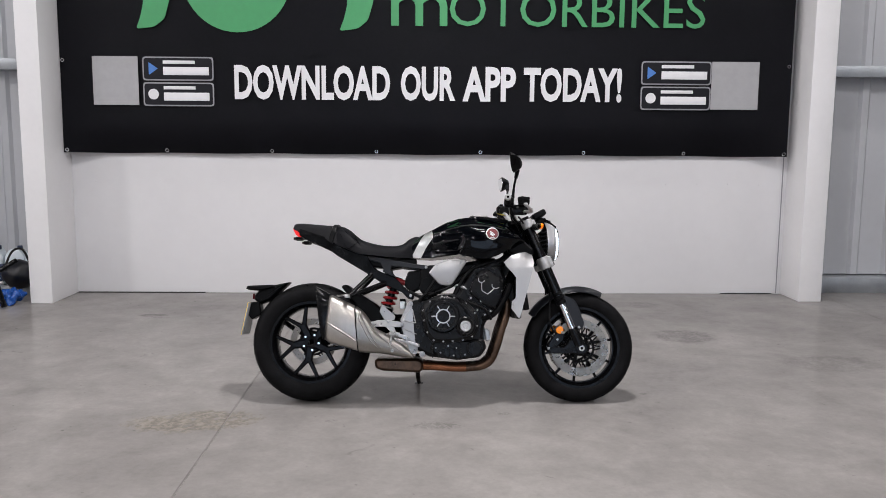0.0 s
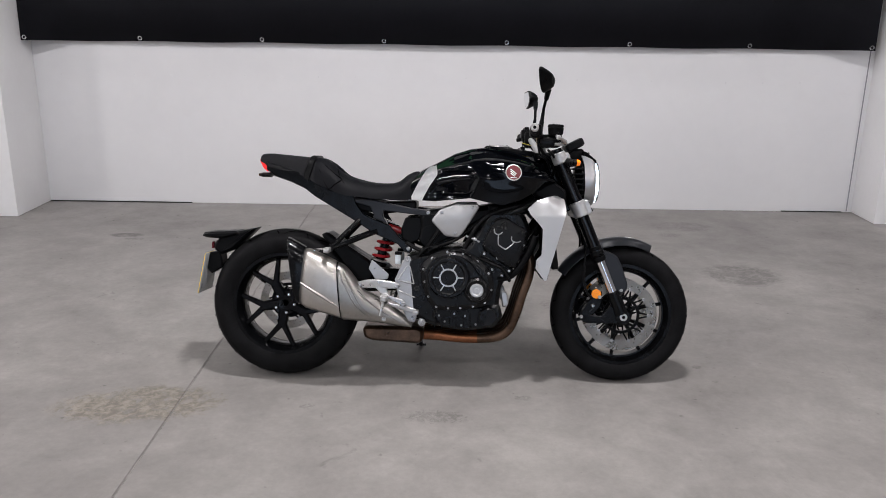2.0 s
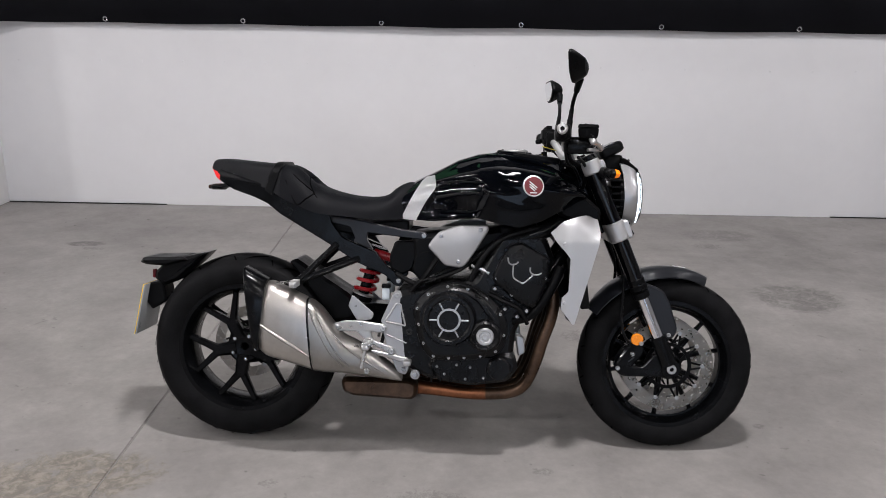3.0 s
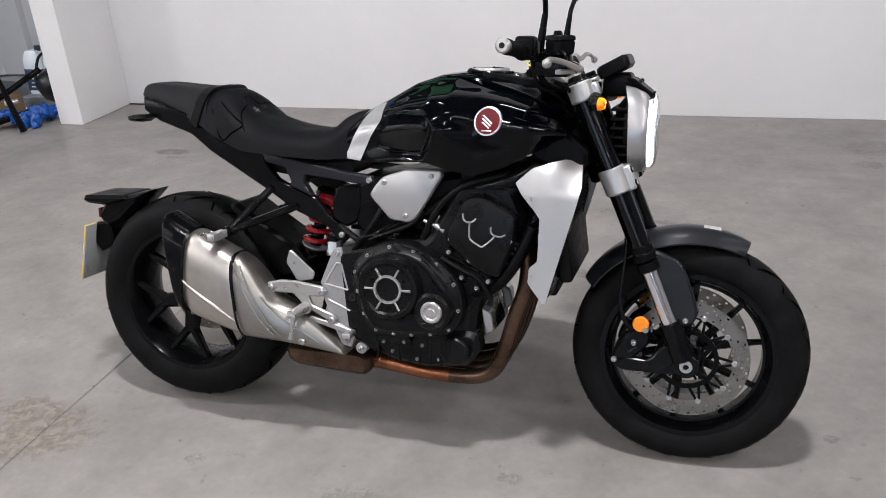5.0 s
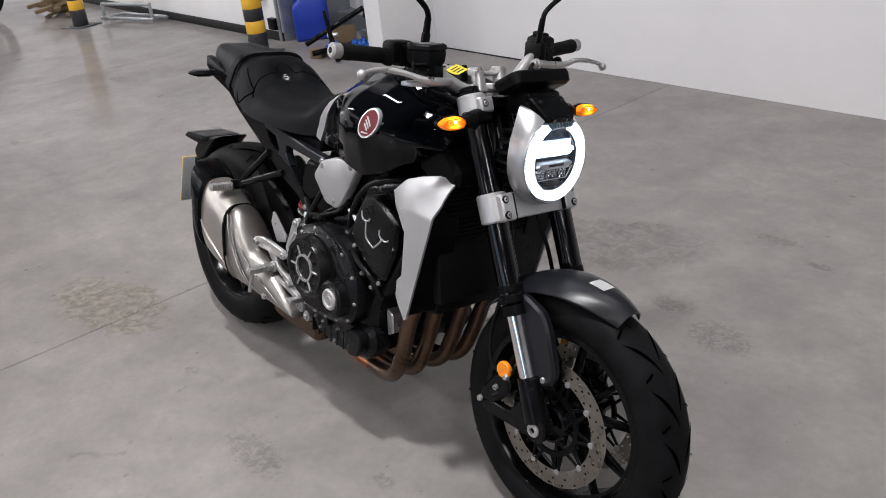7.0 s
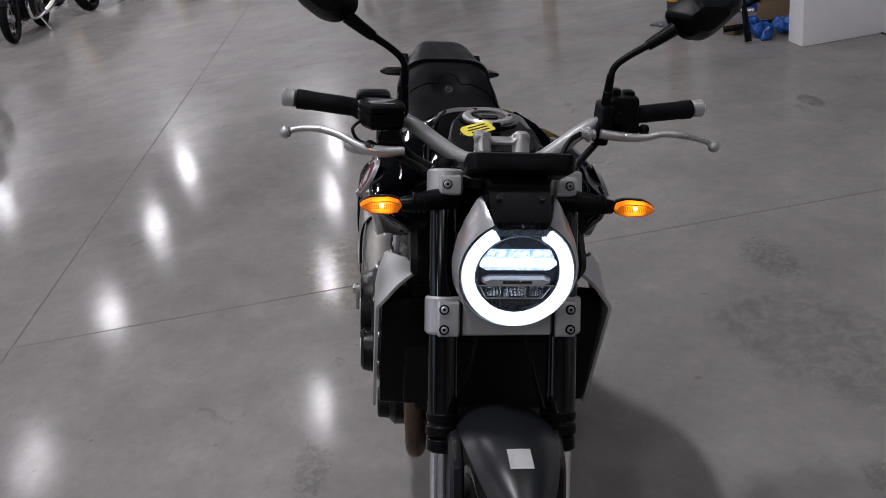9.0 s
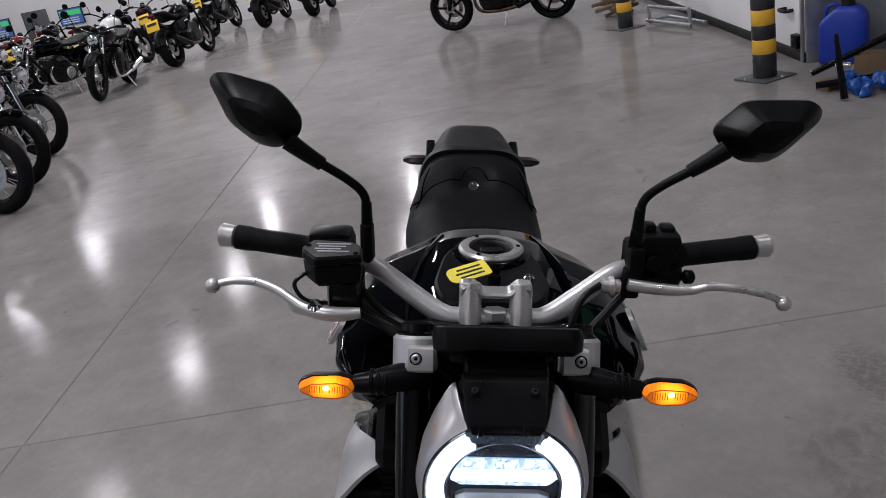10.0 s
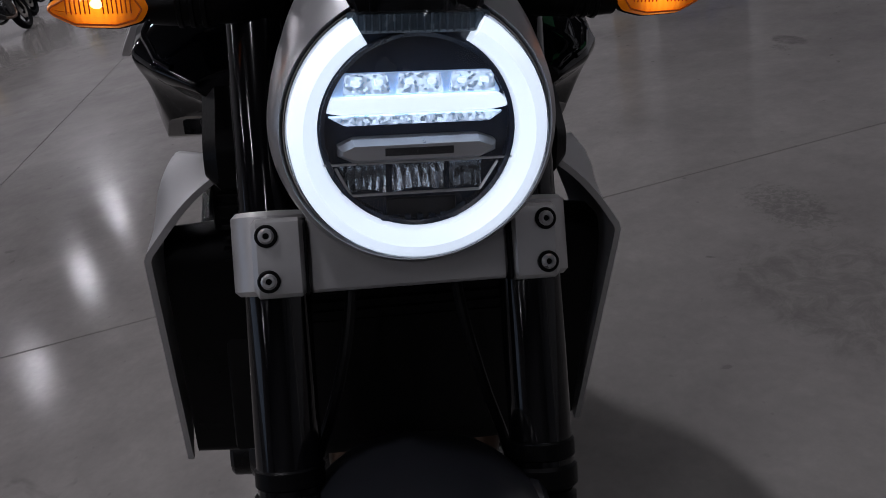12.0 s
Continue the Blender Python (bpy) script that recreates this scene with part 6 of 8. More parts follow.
slab(bm, rounded([(-0.815, 0.930), (-0.600, 0.868), (-0.470, 0.790), (-0.300, 0.770), (-0.160, 0.778), (-0.160, 0.740), (-0.300, 0.720), (-0.480, 0.745), (-0.620, 0.815), (-0.770, 0.885)], 0.01),
     [(-0.100, 0.006), (-0.094, 0), (0.094, 0), (0.100, 0.006)])
part("under_tray", bm, "black", bike, "black seat under-tray")
bm = slab(B(), rounded([(-0.841, 0.944), (-0.818, 0.942), (-0.795, 0.900), (-0.806, 0.893), (-0.824, 0.908)], 0.003), [(-0.064, 0.003), (-0.060, 0), (0.060, 0), (0.064, 0.003)])
part("tail_light", bm, "tail", bike, "red tail light")

# ---- plate holder over the rear wheel ----
bm = slab(B(), rounded([(-1.016, 0.609), (-0.940, 0.632), (-0.855, 0.650), (-0.872, 0.632), (-0.915, 0.591), (-0.960, 0.550), (-1.012, 0.528), (-1.046, 0.552), (-1.044, 0.578)], 0.006),
          [(-0.062, 0.012), (-0.050, 0.002), (-0.04, 0), (0.04, 0), (0.050, 0.002), (0.062, 0.012)])
ph = part("plate_holder", bm, "black", bike, "black tyre-hugging plate holder")
bm = slab(B(), rounded([(-1.090, 0.612), (-1.080, 0.628), (-0.944, 0.634), (-0.925, 0.622), (-1.000, 0.600), (-1.070, 0.604)], 0.005), [(-0.078, 0.009), (-0.066, 0), (0.066, 0), (0.078, 0.009)])
part("holder_fin", bm, "black", ph, "black rear fin of the holder")
bm = slab(B(), rounded([(-1.072, 0.536), (-1.018, 0.545), (-1.008, 0.474), (-1.058, 0.444), (-1.080, 0.470)], 0.005), [(-0.048, 0.006), (-0.042, 0), (0.042, 0), (0.048, 0.006)])
part("plate_bracket", bm, "black", ph, "black plate bracket")
for s in (-1, 1):
    part("red_reflector", block(B(), (-1.056, s * 0.036 - 0.010, 0.555), (-1.046, s * 0.036 + 0.010, 0.585), 0.003), "badge_red", ph, "small red reflector")
TP = Matrix.Translation((-1.0835, 0, 0.450)) @ Matrix.Rotation(radians(11), 4, "Y")
bm = block(B(), (-0.002, -0.095, -0.088), (0.003, 0.095, 0.088), 0.002)
bm.transform(TP)
part("number_plate", bm, "plate_white", ph, "plain pale number plate")
bm = block(B(), (-0.0045, -0.0955, -0.0885), (-0.0022, 0.0955, 0.0885), 0.001)
bm.transform(TP)
part("plate_face", bm, "plate_yellow", ph, "yellow reflective plate face")
bm = B()
for k in range(2):
    block(bm, (-0.0055, -0.075, -0.060 + k * 0.070), (-0.0035, 0.075, -0.012 + k * 0.070), 0)
bm.transform(TP)
part("print_bar", bm, "ink", ph)
for s in (-1, 1):
    part("plate_lamp", tube(B(), [(-1.040, s * 0.03, 0.615), (-1.045, s * 0.062, 0.616)], 0.006, 8, 1), "black", ph)
bm = tube(B(), [(-0.96, 0.055, 0.605), (-0.98, 0.12, 0.52), (-0.90, 0.135, 0.42), (-0.76, 0.12, 0.34)], 0.014, 10, 5)
part("holder_arm", bm, "black_metal", ph, "black holder arm")

# ---- swingarm and shock ----
bm = B()
rings = []
for x, z, h, w, y in ((-0.17, 0.430, 0.045, 0.075, 0.02), (-0.28, 0.425, 0.050, 0.060, 0.05), (-0.42, 0.400, 0.042, 0.030, 0.105), (-0.60, 0.355, 0.036, 0.028, 0.115), (-0.735, 0.323, 0.050, 0.030, 0.112), (-0.79, 0.318, 0.035, 0.024, 0.112)):
    rings.append([(x, y + w * c, z + h * d) for c, d in ((-1, -0.6), (-0.6, -1), (0.6, -1), (1, -0.6), (1, 0.6), (0.6, 1), (-0.6, 1), (-1, 0.6))])
skin(bm, rings)
part("swingarm", bm, "black_metal", bike, "black single-sided swingarm")
bm = slab(B(), rounded([(-0.572, 0.626), (-0.545, 0.638), (-0.477, 0.593), (-0.363, 0.520), (-0.330, 0.470), (-0.352, 0.432), (-0.417, 0.424), (-0.476, 0.498), (-0.530, 0.575)], 0.01), [(-0.085, 0.010), (-0.070, 0), (0.070, 0), (0.085, 0.01)])
part("rear_hugger", bm, "black", bike, "black inner mudguard")
sa, sb = Vector((-0.330, -0.03, 0.490)), Vector((-0.268, -0.03, 0.680))
ax = (sb - sa).normalized()
e1 = ax.orthogonal().normalized()
e2 = ax.cross(e1)
pts = []
for k in range(97):
    f = k / 96
    a = f * 2 * math.pi * 4.6
    pts.append(tuple(sa + (sb - sa) * (0.14 + 0.72 * f) + 0.033 * (e1 * math.cos(a) + e2 * math.sin(a))))
shock = part("shock_spring", tube(B(), pts, 0.0068, 10, 1), "red_spring", bike, "red coil spring")
bm = rod(B(), sa, sb, 0.019)
rod(bm, sa + (sb - sa) * 0.02, sa + (sb - sa) * 0.12, 0.036)
rod(bm, sa + (sb - sa) * 0.88, sb, 0.036)
part("shock_body", bm, "black_metal", shock)
part("preload_adjuster", rod(B(), (-0.282, -0.062, 0.664), (-0.222, -0.062, 0.645), 0.015, seg=18), "red_spring", shock, "red anodised adjuster")
part("adjuster_cap", rod(B(), (-0.222, -0.062, 0.645), (-0.200, -0.062, 0.638), 0.0165, seg=18), "black_metal", shock)
part("shock_collar", rod(B(), sa + (sb - sa) * 0.115, sa + (sb - sa) * 0.15, 0.038, seg=24), "alloy", shock)

# ---- frame and engine ----
bm = B()
for s in (-1, 1):
    tube(bm, [(0.43, s * 0.055, 0.86), (0.30, s * 0.135, 0.760), (0.14, s * 0.138, 0.705), (0.03, s * 0.125, 0.640), (-0.10, s * 0.120, 0.570), (-0.18, s * 0.120, 0.450), (-0.17, s * 0.115, 0.300)], [0.030, 0.026, 0.020, 0.016, 0.018, 0.024, 0.022], 12, 6)
    tube(bm, [(0.42, s * 0.05, 0.80), (0.36, s * 0.10, 0.68), (0.30, s * 0.12, 0.60)], 0.020, 12, 4)
part("main_frame", bm, "black_metal", bike, "satin black steel frame")
bm = slab(B(), rounded([(-0.150, 0.735), (-0.06, 0.745), (0.08, 0.755), (0.27, 0.785), (0.27, 0.72), (0.10, 0.66), (-0.02, 0.60), (-0.11, 0.590), (-0.150, 0.630)], 0.015), [(-0.130, 0.02), (-0.115, 0.004), (-0.1, 0), (0.1, 0), (0.115, 0.004), (0.130, 0.02)])
part("air_box", bm, "black", bike, "black airbox and covers")
for s in (-1, 1):
    bm = plate(B(), [(-0.222, 0.661), (-0.205, 0.708), (-0.138, 0.713), (-0.132, 0.663), (-0.145, 0.614), (-0.180, 0.596), (-0.221, 0.617)], s * 0.080, s * 0.122, 0.008, 0.006)
    part("relay_cover", bm, "black", bike, "boxy black relay cover")
    bm = plate(B(), [(-0.148, 0.612), (-0.132, 0.672), (-0.092, 0.684), (-0.002, 0.628), (-0.020, 0.592), (-0.118, 0.578)], s * 0.100, s * 0.132, 0.008, 0.006)
    part("battery_cover", bm, "black", bike, "black battery side cover")

bm = B()
slab(bm, rounded([(-0.205, 0.545), (-0.180, 0.300), (-0.090, 0.250), (0.060, 0.238), (0.165, 0.250), (0.195, 0.300), (0.205, 0.420), (0.235, 0.470), (0.305, 0.590), (0.330, 0.660), (0.290, 0.750), (0.145, 0.745), (0.060, 0.590), (-0.05, 0.575)], 0.02),
     [(-0.165, 0.02), (-0.150, 0.004), (-0.13, 0), (0.13, 0), (0.150, 0.004), (0.165, 0.02)])
eng = part("engine", bm, "engine", bike, "black four-cylinder engine block")
# cylinder fins and joints
bm = B()
tc = Matrix.Rotation(radians(26), 4, "Y")
for k in range(5):
    c0 = Vector((0.19 + k * 0.013, 0, 0.520 + k * 0.0265))
    block(bm, (c0.x - 0.085, -0.172, c0.z - 0.004), (c0.x + 0.085, 0.172, c0.z + 0.004), 0.002, tc)
part("cylinder_fins", bm, "engine", eng)
for s in (-1, 1):
    # head side cover with its silver line
    o = [(0.119, 0.596), (0.142, 0.655), (0.172, 0.708), (0.214, 0.720), (0.309, 0.667), (0.302, 0.600), (0.262, 0.505), (0.225, 0.512), (0.188, 0.534)]
    bm = slab(B(), rounded(o, 0.012), [(s * 0.140, 0), (s * 0.186, 0.0), (s * 0.194, 0.006), (s * 0.196, 0.012)])
    hc = part("head_cover", bm, "engine", bike, "black cylinder head cover")
    bm = B()
    for ln in ([(0.170, 0.671), (0.172, 0.655), (0.182, 0.648), (0.196, 0.650), (0.204, 0.658)], [(0.188, 0.648), (0.187, 0.625), (0.190, 0.604), (0.212, 0.590), (0.222, 0.588), (0.246, 0.608), (0.254, 0.620)],
               [(0.243, 0.640), (0.243, 0.626), (0.252, 0.618), (0.268, 0.616), (0.280, 0.622)]):
        tube(bm, [(x, s * 0.1960, z) for x, z in ln], 0.0026, 8, 3)
    part("silver_line", bm, "dull_line", hc, "machined silver line")
    bolts("cover_screw", [(px, s * 0.188, pz) for px, pz in ((0.135, 0.600), (0.185, 0.548), (0.243, 0.522), (0.292, 0.605))], (0, s, 0), 0.0060, 0.007, "alloy", hc)
    bolts("cover_screw", [(px, s * 0.186, pz) for px, pz in ((0.163, 0.695), (0.30, 0.66))], (0, s, 0), 0.0065, 0.007, "black_metal", hc)
    # crankcase side
    o = [(-0.128, 0.445), (-0.134, 0.502), (-0.096, 0.553), (-0.028, 0.582), (0.043, 0.576), (0.109, 0.542), (0.160, 0.488), (0.174, 0.413), (0.146, 0.354), (0.092, 0.336), (0.035, 0.328), (-0.020, 0.326), (-0.074, 0.332), (-0.110, 0.378)]
    bm = slab(B(), smooth_ring(o), [(s * 0.13, 0), (s * 0.200, 0.0), (s * 0.204, 0.002), (s * 0.206, 0.010), (s * 0.218, 0.022)])
    cc = part("crankcase_cover", bm, "engine", bike, "black crankcase side cover")
    bolts("case_bolt", [(px * 0.92 + 0.002, s * 0.203, pz * 0.92 + 0.036) for px, pz in o], (0, s, 0), 0.0056, 0.008, "alloy", cc)
    bm = spin(B(), [(0.0, s * 0.242), (0.040, s * 0.242), (0.064, s * 0.241), (0.070, s * 0.247), (0.080, s * 0.247), (0.086, s * 0.236), (0.090, s * 0.212), (0.094, s * 0.20)], (-0.017, 0, 0.468), 56)
    clc = part("clutch_cover", bm, "engine", bike, "round black clutch cover with a silver star")
    bm = spin(B(), [(0.0315, s * 0.241), (0.032, s * 0.2475), (0.0380, s * 0.2475), (0.0385, s * 0.241)], (-0.017, 0, 0.468), 40, closed_profile=True)
    part("silver_star", bm, "alloy", clc, "machined silver ring")
    for k in range(6):
        a, ray_bm = radians(60 * k), B()
        spoke(ray_bm, (-0.017, s * 0.2445, 0.468), a, 0.034, a, 0.063, 0.0058, 0.0052, 0, 0, 0.005, 0.005)
        part("silver_ray", ray_bm, "alloy", clc, "machined silver ray")
    bolts("cover_screw", [(-0.017 + 0.050 * math.cos(radians(30 + 120 * k)), s * 0.242, 0.468 + 0.050 * math.sin(radians(30 + 120 * k))) for k in range(3)], (0, s, 0), 0.0055, 0.003, "black_metal", clc)
    # arched web between the two round covers
    part("cover_web", tube(B(), [(0.036, s * 0.212, 0.553), (0.078, s * 0.214, 0.530), (0.108, s * 0.214, 0.490), (0.128, s * 0.214, 0.468)], [0.006, 0.009, 0.009, 0.006], 10, 5), "engine", cc)
    part("cover_rib", tube(B(), [(0.010, s * 0.2085, 0.580), (0.062, s * 0.2095, 0.565), (0.108, s * 0.2095, 0.525), (0.148, s * 0.2085, 0.470)], 0.0030, 8, 5), "engine", cc)
    bm = spin(B(), [(0.0, s * 0.240), (0.030, s * 0.241), (0.042, s * 0.246), (0.050, s * 0.240), (0.055, s * 0.215), (0.058, s * 0.20)], (0.1005, 0, 0.4165), 48)
    stc = part("starter_cover", bm, "engine", bike, "round black cover with a silver cap")
    bm = spin(B(), [(0.0, s * 0.246), (0.009, s * 0.2465), (0.011, s * 0.2445), (0.017, s * 0.2445), (0.020, s * 0.2475), (0.026, s * 0.2475), (0.029, s * 0.244), (0.0295, s * 0.238)], (0.1005, 0, 0.4165), 40)
    part("silver_cap", bm, "alloy", stc, "machined silver cap")
    # lower pump housings
    bm = B()
    slab(bm, rounded([(-0.06, 0.345), (0.06, 0.340), (0.20, 0.350), (0.215, 0.300), (0.180, 0.252), (0.06, 0.235), (-0.05, 0.250), (-0.09, 0.300)], 0.015), [(s * 0.12, 0), (s * 0.165, 0), (s * 0.178, 0.012)])
    rod(bm, (0.150, s * 0.15, 0.300), (0.150, s * 0.205, 0.300), 0.042, 0.038, seg=28)
    rod(bm, (0.010, s * 0.15, 0.312), (0.010, s * 0.196, 0.312), 0.018, seg=20)
    lp = part("sump_cover", bm, "engine", bike, "black lower engine covers")
    bolts("case_bolt", [(px, s * (0.196 if px == 0.010 else 0.178), pz) for px, pz in ((-0.055, 0.300), (-0.03, 0.275), (0.04, 0.26), (0.10, 0.265), (0.010, 0.312), (0.055, 0.300))], (0, s, 0), 0.0048, 0.007, "dull_line", lp)
    # coolant hose and water pipe
    bm = tube(B(), [(0.05, s * 0.145, 0.585), (0.09, s * 0.155, 0.665), (0.15, s * 0.155, 0.725), (0.24, s * 0.15, 0.758), (0.34, s * 0.14, 0.775)], 0.010, 12, 5)
    part("coolant_hose", bm, "cable", eng, "black rubber coolant hose")
    bm = tube(B(), [(0.345, s * 0.165, 0.640), (0.318, s * 0.172, 0.575), (0.280, s * 0.172, 0.510), (0.240, s * 0.165, 0.470), (0.19, s * 0.160, 0.455)], [0.017, 0.016, 0.015, 0.014, 0.013], 14, 5)
    part("water_pipe", bm, "black", eng, "black water pipe elbow")
    bm = tube(B(), [(-0.10, s * 0.16, 0.575), (-0.04, s * 0.17, 0.60), (0.02, s * 0.16, 0.625), (0.05, s * 0.15, 0.66)], 0.006, 8, 5)
    tube(bm, [(-0.15, s * 0.15, 0.54), (-0.11, s * 0.165, 0.585), (-0.05, s * 0.15, 0.585)], 0.008, 8, 5)
    part("wiring", bm, "cable", eng)
    bm = rod(B(), (0.085, s * 0.155, 0.625), (0.112, s * 0.160, 0.612), 0.0075)
    rod(bm, (0.052, s * 0.152, 0.636), (0.088, s * 0.155, 0.623), 0.0045)
    part("pipe_stub", bm, "dull_line", eng)
    # silver side cover
    o = [(-0.094, 0.698), (-0.078, 0.722), (-0.056, 0.747), (0.013, 0.770), (0.103, 0.771), (0.108, 0.757), (0.072, 0.698), (0.034, 0.641), (0.016, 0.629), (-0.036, 0.635)]
    bm = slab(B(), rounded(o, 0.01), [(s * 0.140, 0.003), (s * 0.150, 0), (s * 0.163, 0.0), (s * 0.168, 0.003), (s * 0.170, 0.007)])
    sc = part("side_cover", bm, "brushed", bike, "satin silver side cover")
    bolts("cover_screw", [(px, s * 0.170, pz) for px, pz in ((-0.050, 0.734), (0.079, 0.756), (0.008, 0.650))], (0, s, 0), 0.0070, 0.004, "dull_line", sc)
    # radiator shroud
    def shroud_y(x, z):
        """A flat flank whose upper front corner is folded inwards."""
        fold = min(max((z - 0.728) / 0.07, 0), 1) * min(max((x - 0.392) / 0.065, 0), 1)
        lean = min(max((z - 0.728) / 0.082, 0), 1)
        return 0.217 - 0.040 * fold - 0.014 * lean - 0.028 * lean ** 4 - 0.012 * min(max((0.36 - x) / 0.05, 0), 1)
    RZ = (0.460, 0.510, 0.548, 0.566, 0.673, 0.697, 0.729, 0.754, 0.788, 0.800, 0.806)
    RX = (0.381, 0.344, 0.347, 0.366, 0.369, 0.352, 0.322, 0.306, 0.345, 0.385, 0.420)
    FZ, FX = (0.460, 0.600, 0.718, 0.750, 0.796, 0.806), (0.388, 0.426, 0.458, 0.465, 0.458, 0.428)
    bm = B()
    vs = []
    for i in range(61):
        z = 0.460 + (0.806 - 0.460) * i / 60
        xr, xf = float(np.interp(z, RZ, RX)), float(np.interp(z, FZ, FX))
        vs.append([bm.verts.new((xr + (xf - xr) * j / 12, s * shroud_y(xr + (xf - xr) * j / 12, z), z)) for j in range(13)])
    for p, q in zip(vs, vs[1:]):
        for j in range(12):
            bm.faces.new((p[j], p[j + 1], q[j + 1], q[j]))
    bmesh.ops.recalc_face_normals(bm, faces=bm.faces)
    bmesh.ops.solidify(bm, geom=bm.faces[:], thickness=-0.006)
    sh = part("radiator_shroud", bm, "brushed", bike, "brushed silver radiator shroud", 24)
    bolts("shroud_screw", [(px, s * (shroud_y(px, pz) + 0.003), pz) for px, pz in ((0.350, 0.720), (0.355, 0.530))], (0, s, 0), 0.0070, 0.004, "dull_line", sh)
    o = [(0.376, 0.735), (0.430, 0.735), (0.440, 0.715), (0.442, 0.690), (0.398, 0.470), (0.372, 0.458), (0.356, 0.510), (0.390, 0.570)]
    bm = slab(B(), rounded(o, 0.008), [(s * 0.120, 0.0), (s * 0.150, 0.0), (s * 0.210, 0.004)])
    part("radiator_side", bm, "black", bike, "black radiator side guard")
    bm = slab(B(), rounded([(0.345, 0.905), (0.410, 0.880), (0.470, 0.830), (0.470, 0.790), (0.380, 0.790), (0.330, 0.810)], 0.01), [(s * 0.10, 0), (s * 0.150, 0.0), (s * 0.162, 0.01)])
    part("air_duct", bm, "black", bike, "black intake duct")
    # rider peg plate
    o = [(-0.192, 0.548), (-0.204, 0.541), (-0.246, 0.443), (-0.235, 0.430), (-0.238, 0.407), (-0.223, 0.362), (-0.205, 0.313), (-0.188, 0.272), (-0.160, 0.264), (-0.150, 0.283), (-0.152, 0.396), (-0.139, 0.402), (-0.137, 0.420), (-0.153, 0.426), (-0.176, 0.534), (-0.182, 0.546)]
    bm = slab(B(), rounded(o, 0.006), [(s * 0.148, 0.002), (s * 0.151, 0.0), (s * 0.161, 0.0), (s * 0.164, 0.002)])
    pp = part("peg_plate", bm, "cast_plate", bike, "silver triangular rider footrest plate")
    # raised rim and laid-on panel stand in for the recess and its edge shading
    rim = [(-0.194, s * 0.1645, 0.505), (-0.231, s * 0.1645, 0.444), (-0.163, s * 0.1645, 0.431), (-0.180, s * 0.1645, 0.503)]
    for p, q in zip(rim, rim[1:] + rim[:1]):
        part("plate_rib", rod(B(), p, q, 0.0030, seg=8), "alloy_paint", pp, "raised rim in place of the recess's shaded edge")
    part("plate_recess", plate(B(), [(-0.193, 0.500), (-0.227, 0.447), (-0.166, 0.435), (-0.182, 0.500)], s * 0.1632, s * 0.1646, 0.004, 0.0004), "bezel", pp, "satin panel laid on the plate in place of its recess")
    part("plate_rib", rod(B(), (-0.226, s * 0.164, 0.400), (-0.158, s * 0.164, 0.372), 0.0028, seg=6), "alloy_paint", pp)
    part("plate_rib", rod(B(), (-0.205, s * 0.164, 0.335), (-0.156, s * 0.164, 0.318), 0.0028, seg=6), "alloy_paint", pp)
    bolts("plate_bolt", [(px, s * 0.163, pz) for px, pz in ((-0.192, 0.532), (-0.168, 0.283))], (0, s, 0), 0.0085, 0.007, "dull_line", pp)
    part("plate_hole", spin(B(), [(0.005, s * 0.150), (0.005, s * 0.1675), (0.0105, s * 0.1675), (0.0115, s * 0.160)], (-0.150, 0, 0.411), 20), "ink", pp, "dark threaded hole")
    part("stand_lug", rod(B(), (-0.128, s * 0.120, 0.266), (-0.128, s * 0.166, 0.266), 0.016, seg=18), "cast_plate", pp)
    bolts("plate_bolt", [(-0.128, s * 0.166, 0.266)], (0, s, 0), 0.0085, 0.006, "dull_line", pp)
    bm = plate(B(), [(-0.408, 0.434), (-0.421, 0.420), (-0.397, 0.409), (-0.324, 0.411), (-0.297, 0.386), (-0.279, 0.372), (-0.221, 0.342), (-0.205, 0.331), (-0.194, 0.343), (-0.204, 0.360), (-0.266, 0.381), (-0.277, 0.409), (-0.236, 0.408), (-0.221, 0.421), (-0.234, 0.436), (-0.315, 0.446), (-0.360, 0.446)],
               s * 0.164, s * 0.178, 0.006, 0.003)
    part("peg_arm", bm, "alloy", pp, "silver forked footrest arm")
    bolts("arm_bolt", [(px, s * 0.178, pz) for px, pz in ((-0.390, 0.424), (-0.235, 0.422), (-0.207, 0.345))], (0, s, 0), 0.0105, 0.007, "dull_line", pp)
    part("foot_peg", block(B(), (-0.297, s * 0.222 - 0.045, 0.366), (-0.272, s * 0.222 + 0.045, 0.382), 0.004), "alloy", pp, "ribbed silver footpeg")
    for k in range(11):
        part("peg_rib", block(B(), (-0.299, s * 0.222 - 0.042 + k * 0.008, 0.380), (-0.270, s * 0.222 - 0.038 + k * 0.008, 0.385), 0.001), "alloy", pp)
    part("peg_joint", rod(B(), (-0.284, s * 0.172, 0.374), (-0.284, s * 0.186, 0.374), 0.017, seg=18), "alloy", pp)
    part("peg_feeler", rod(B(), (-0.284, s * 0.252, 0.370), (-0.297, s * 0.254, 0.305), 0.0058), "alloy", pp)
    bm = plate(B(), [(-0.345, 0.526), (-0.336, 0.522), (-0.271, 0.466), (-0.276, 0.446), (-0.324, 0.436), (-0.357, 0.490)], s * 0.138, s * 0.146, 0.006, 0.002)
    part("heel_guard", bm, "cast_plate", pp, "silver heel guard")
    bm = plate(B(), [(-0.282, 0.340), (-0.272, 0.350), (-0.250, 0.346), (-0.152, 0.324), (-0.146, 0.315), (-0.152, 0.306)], s * 0.168, s * 0.180, 0.004, 0.002)
    block(bm, (-0.165, s * 0.190 - 0.022, 0.306), (-0.140, s * 0.190 + 0.022, 0.322), 0.004)
    part("foot_lever", bm, "alloy", pp, "silver foot lever")

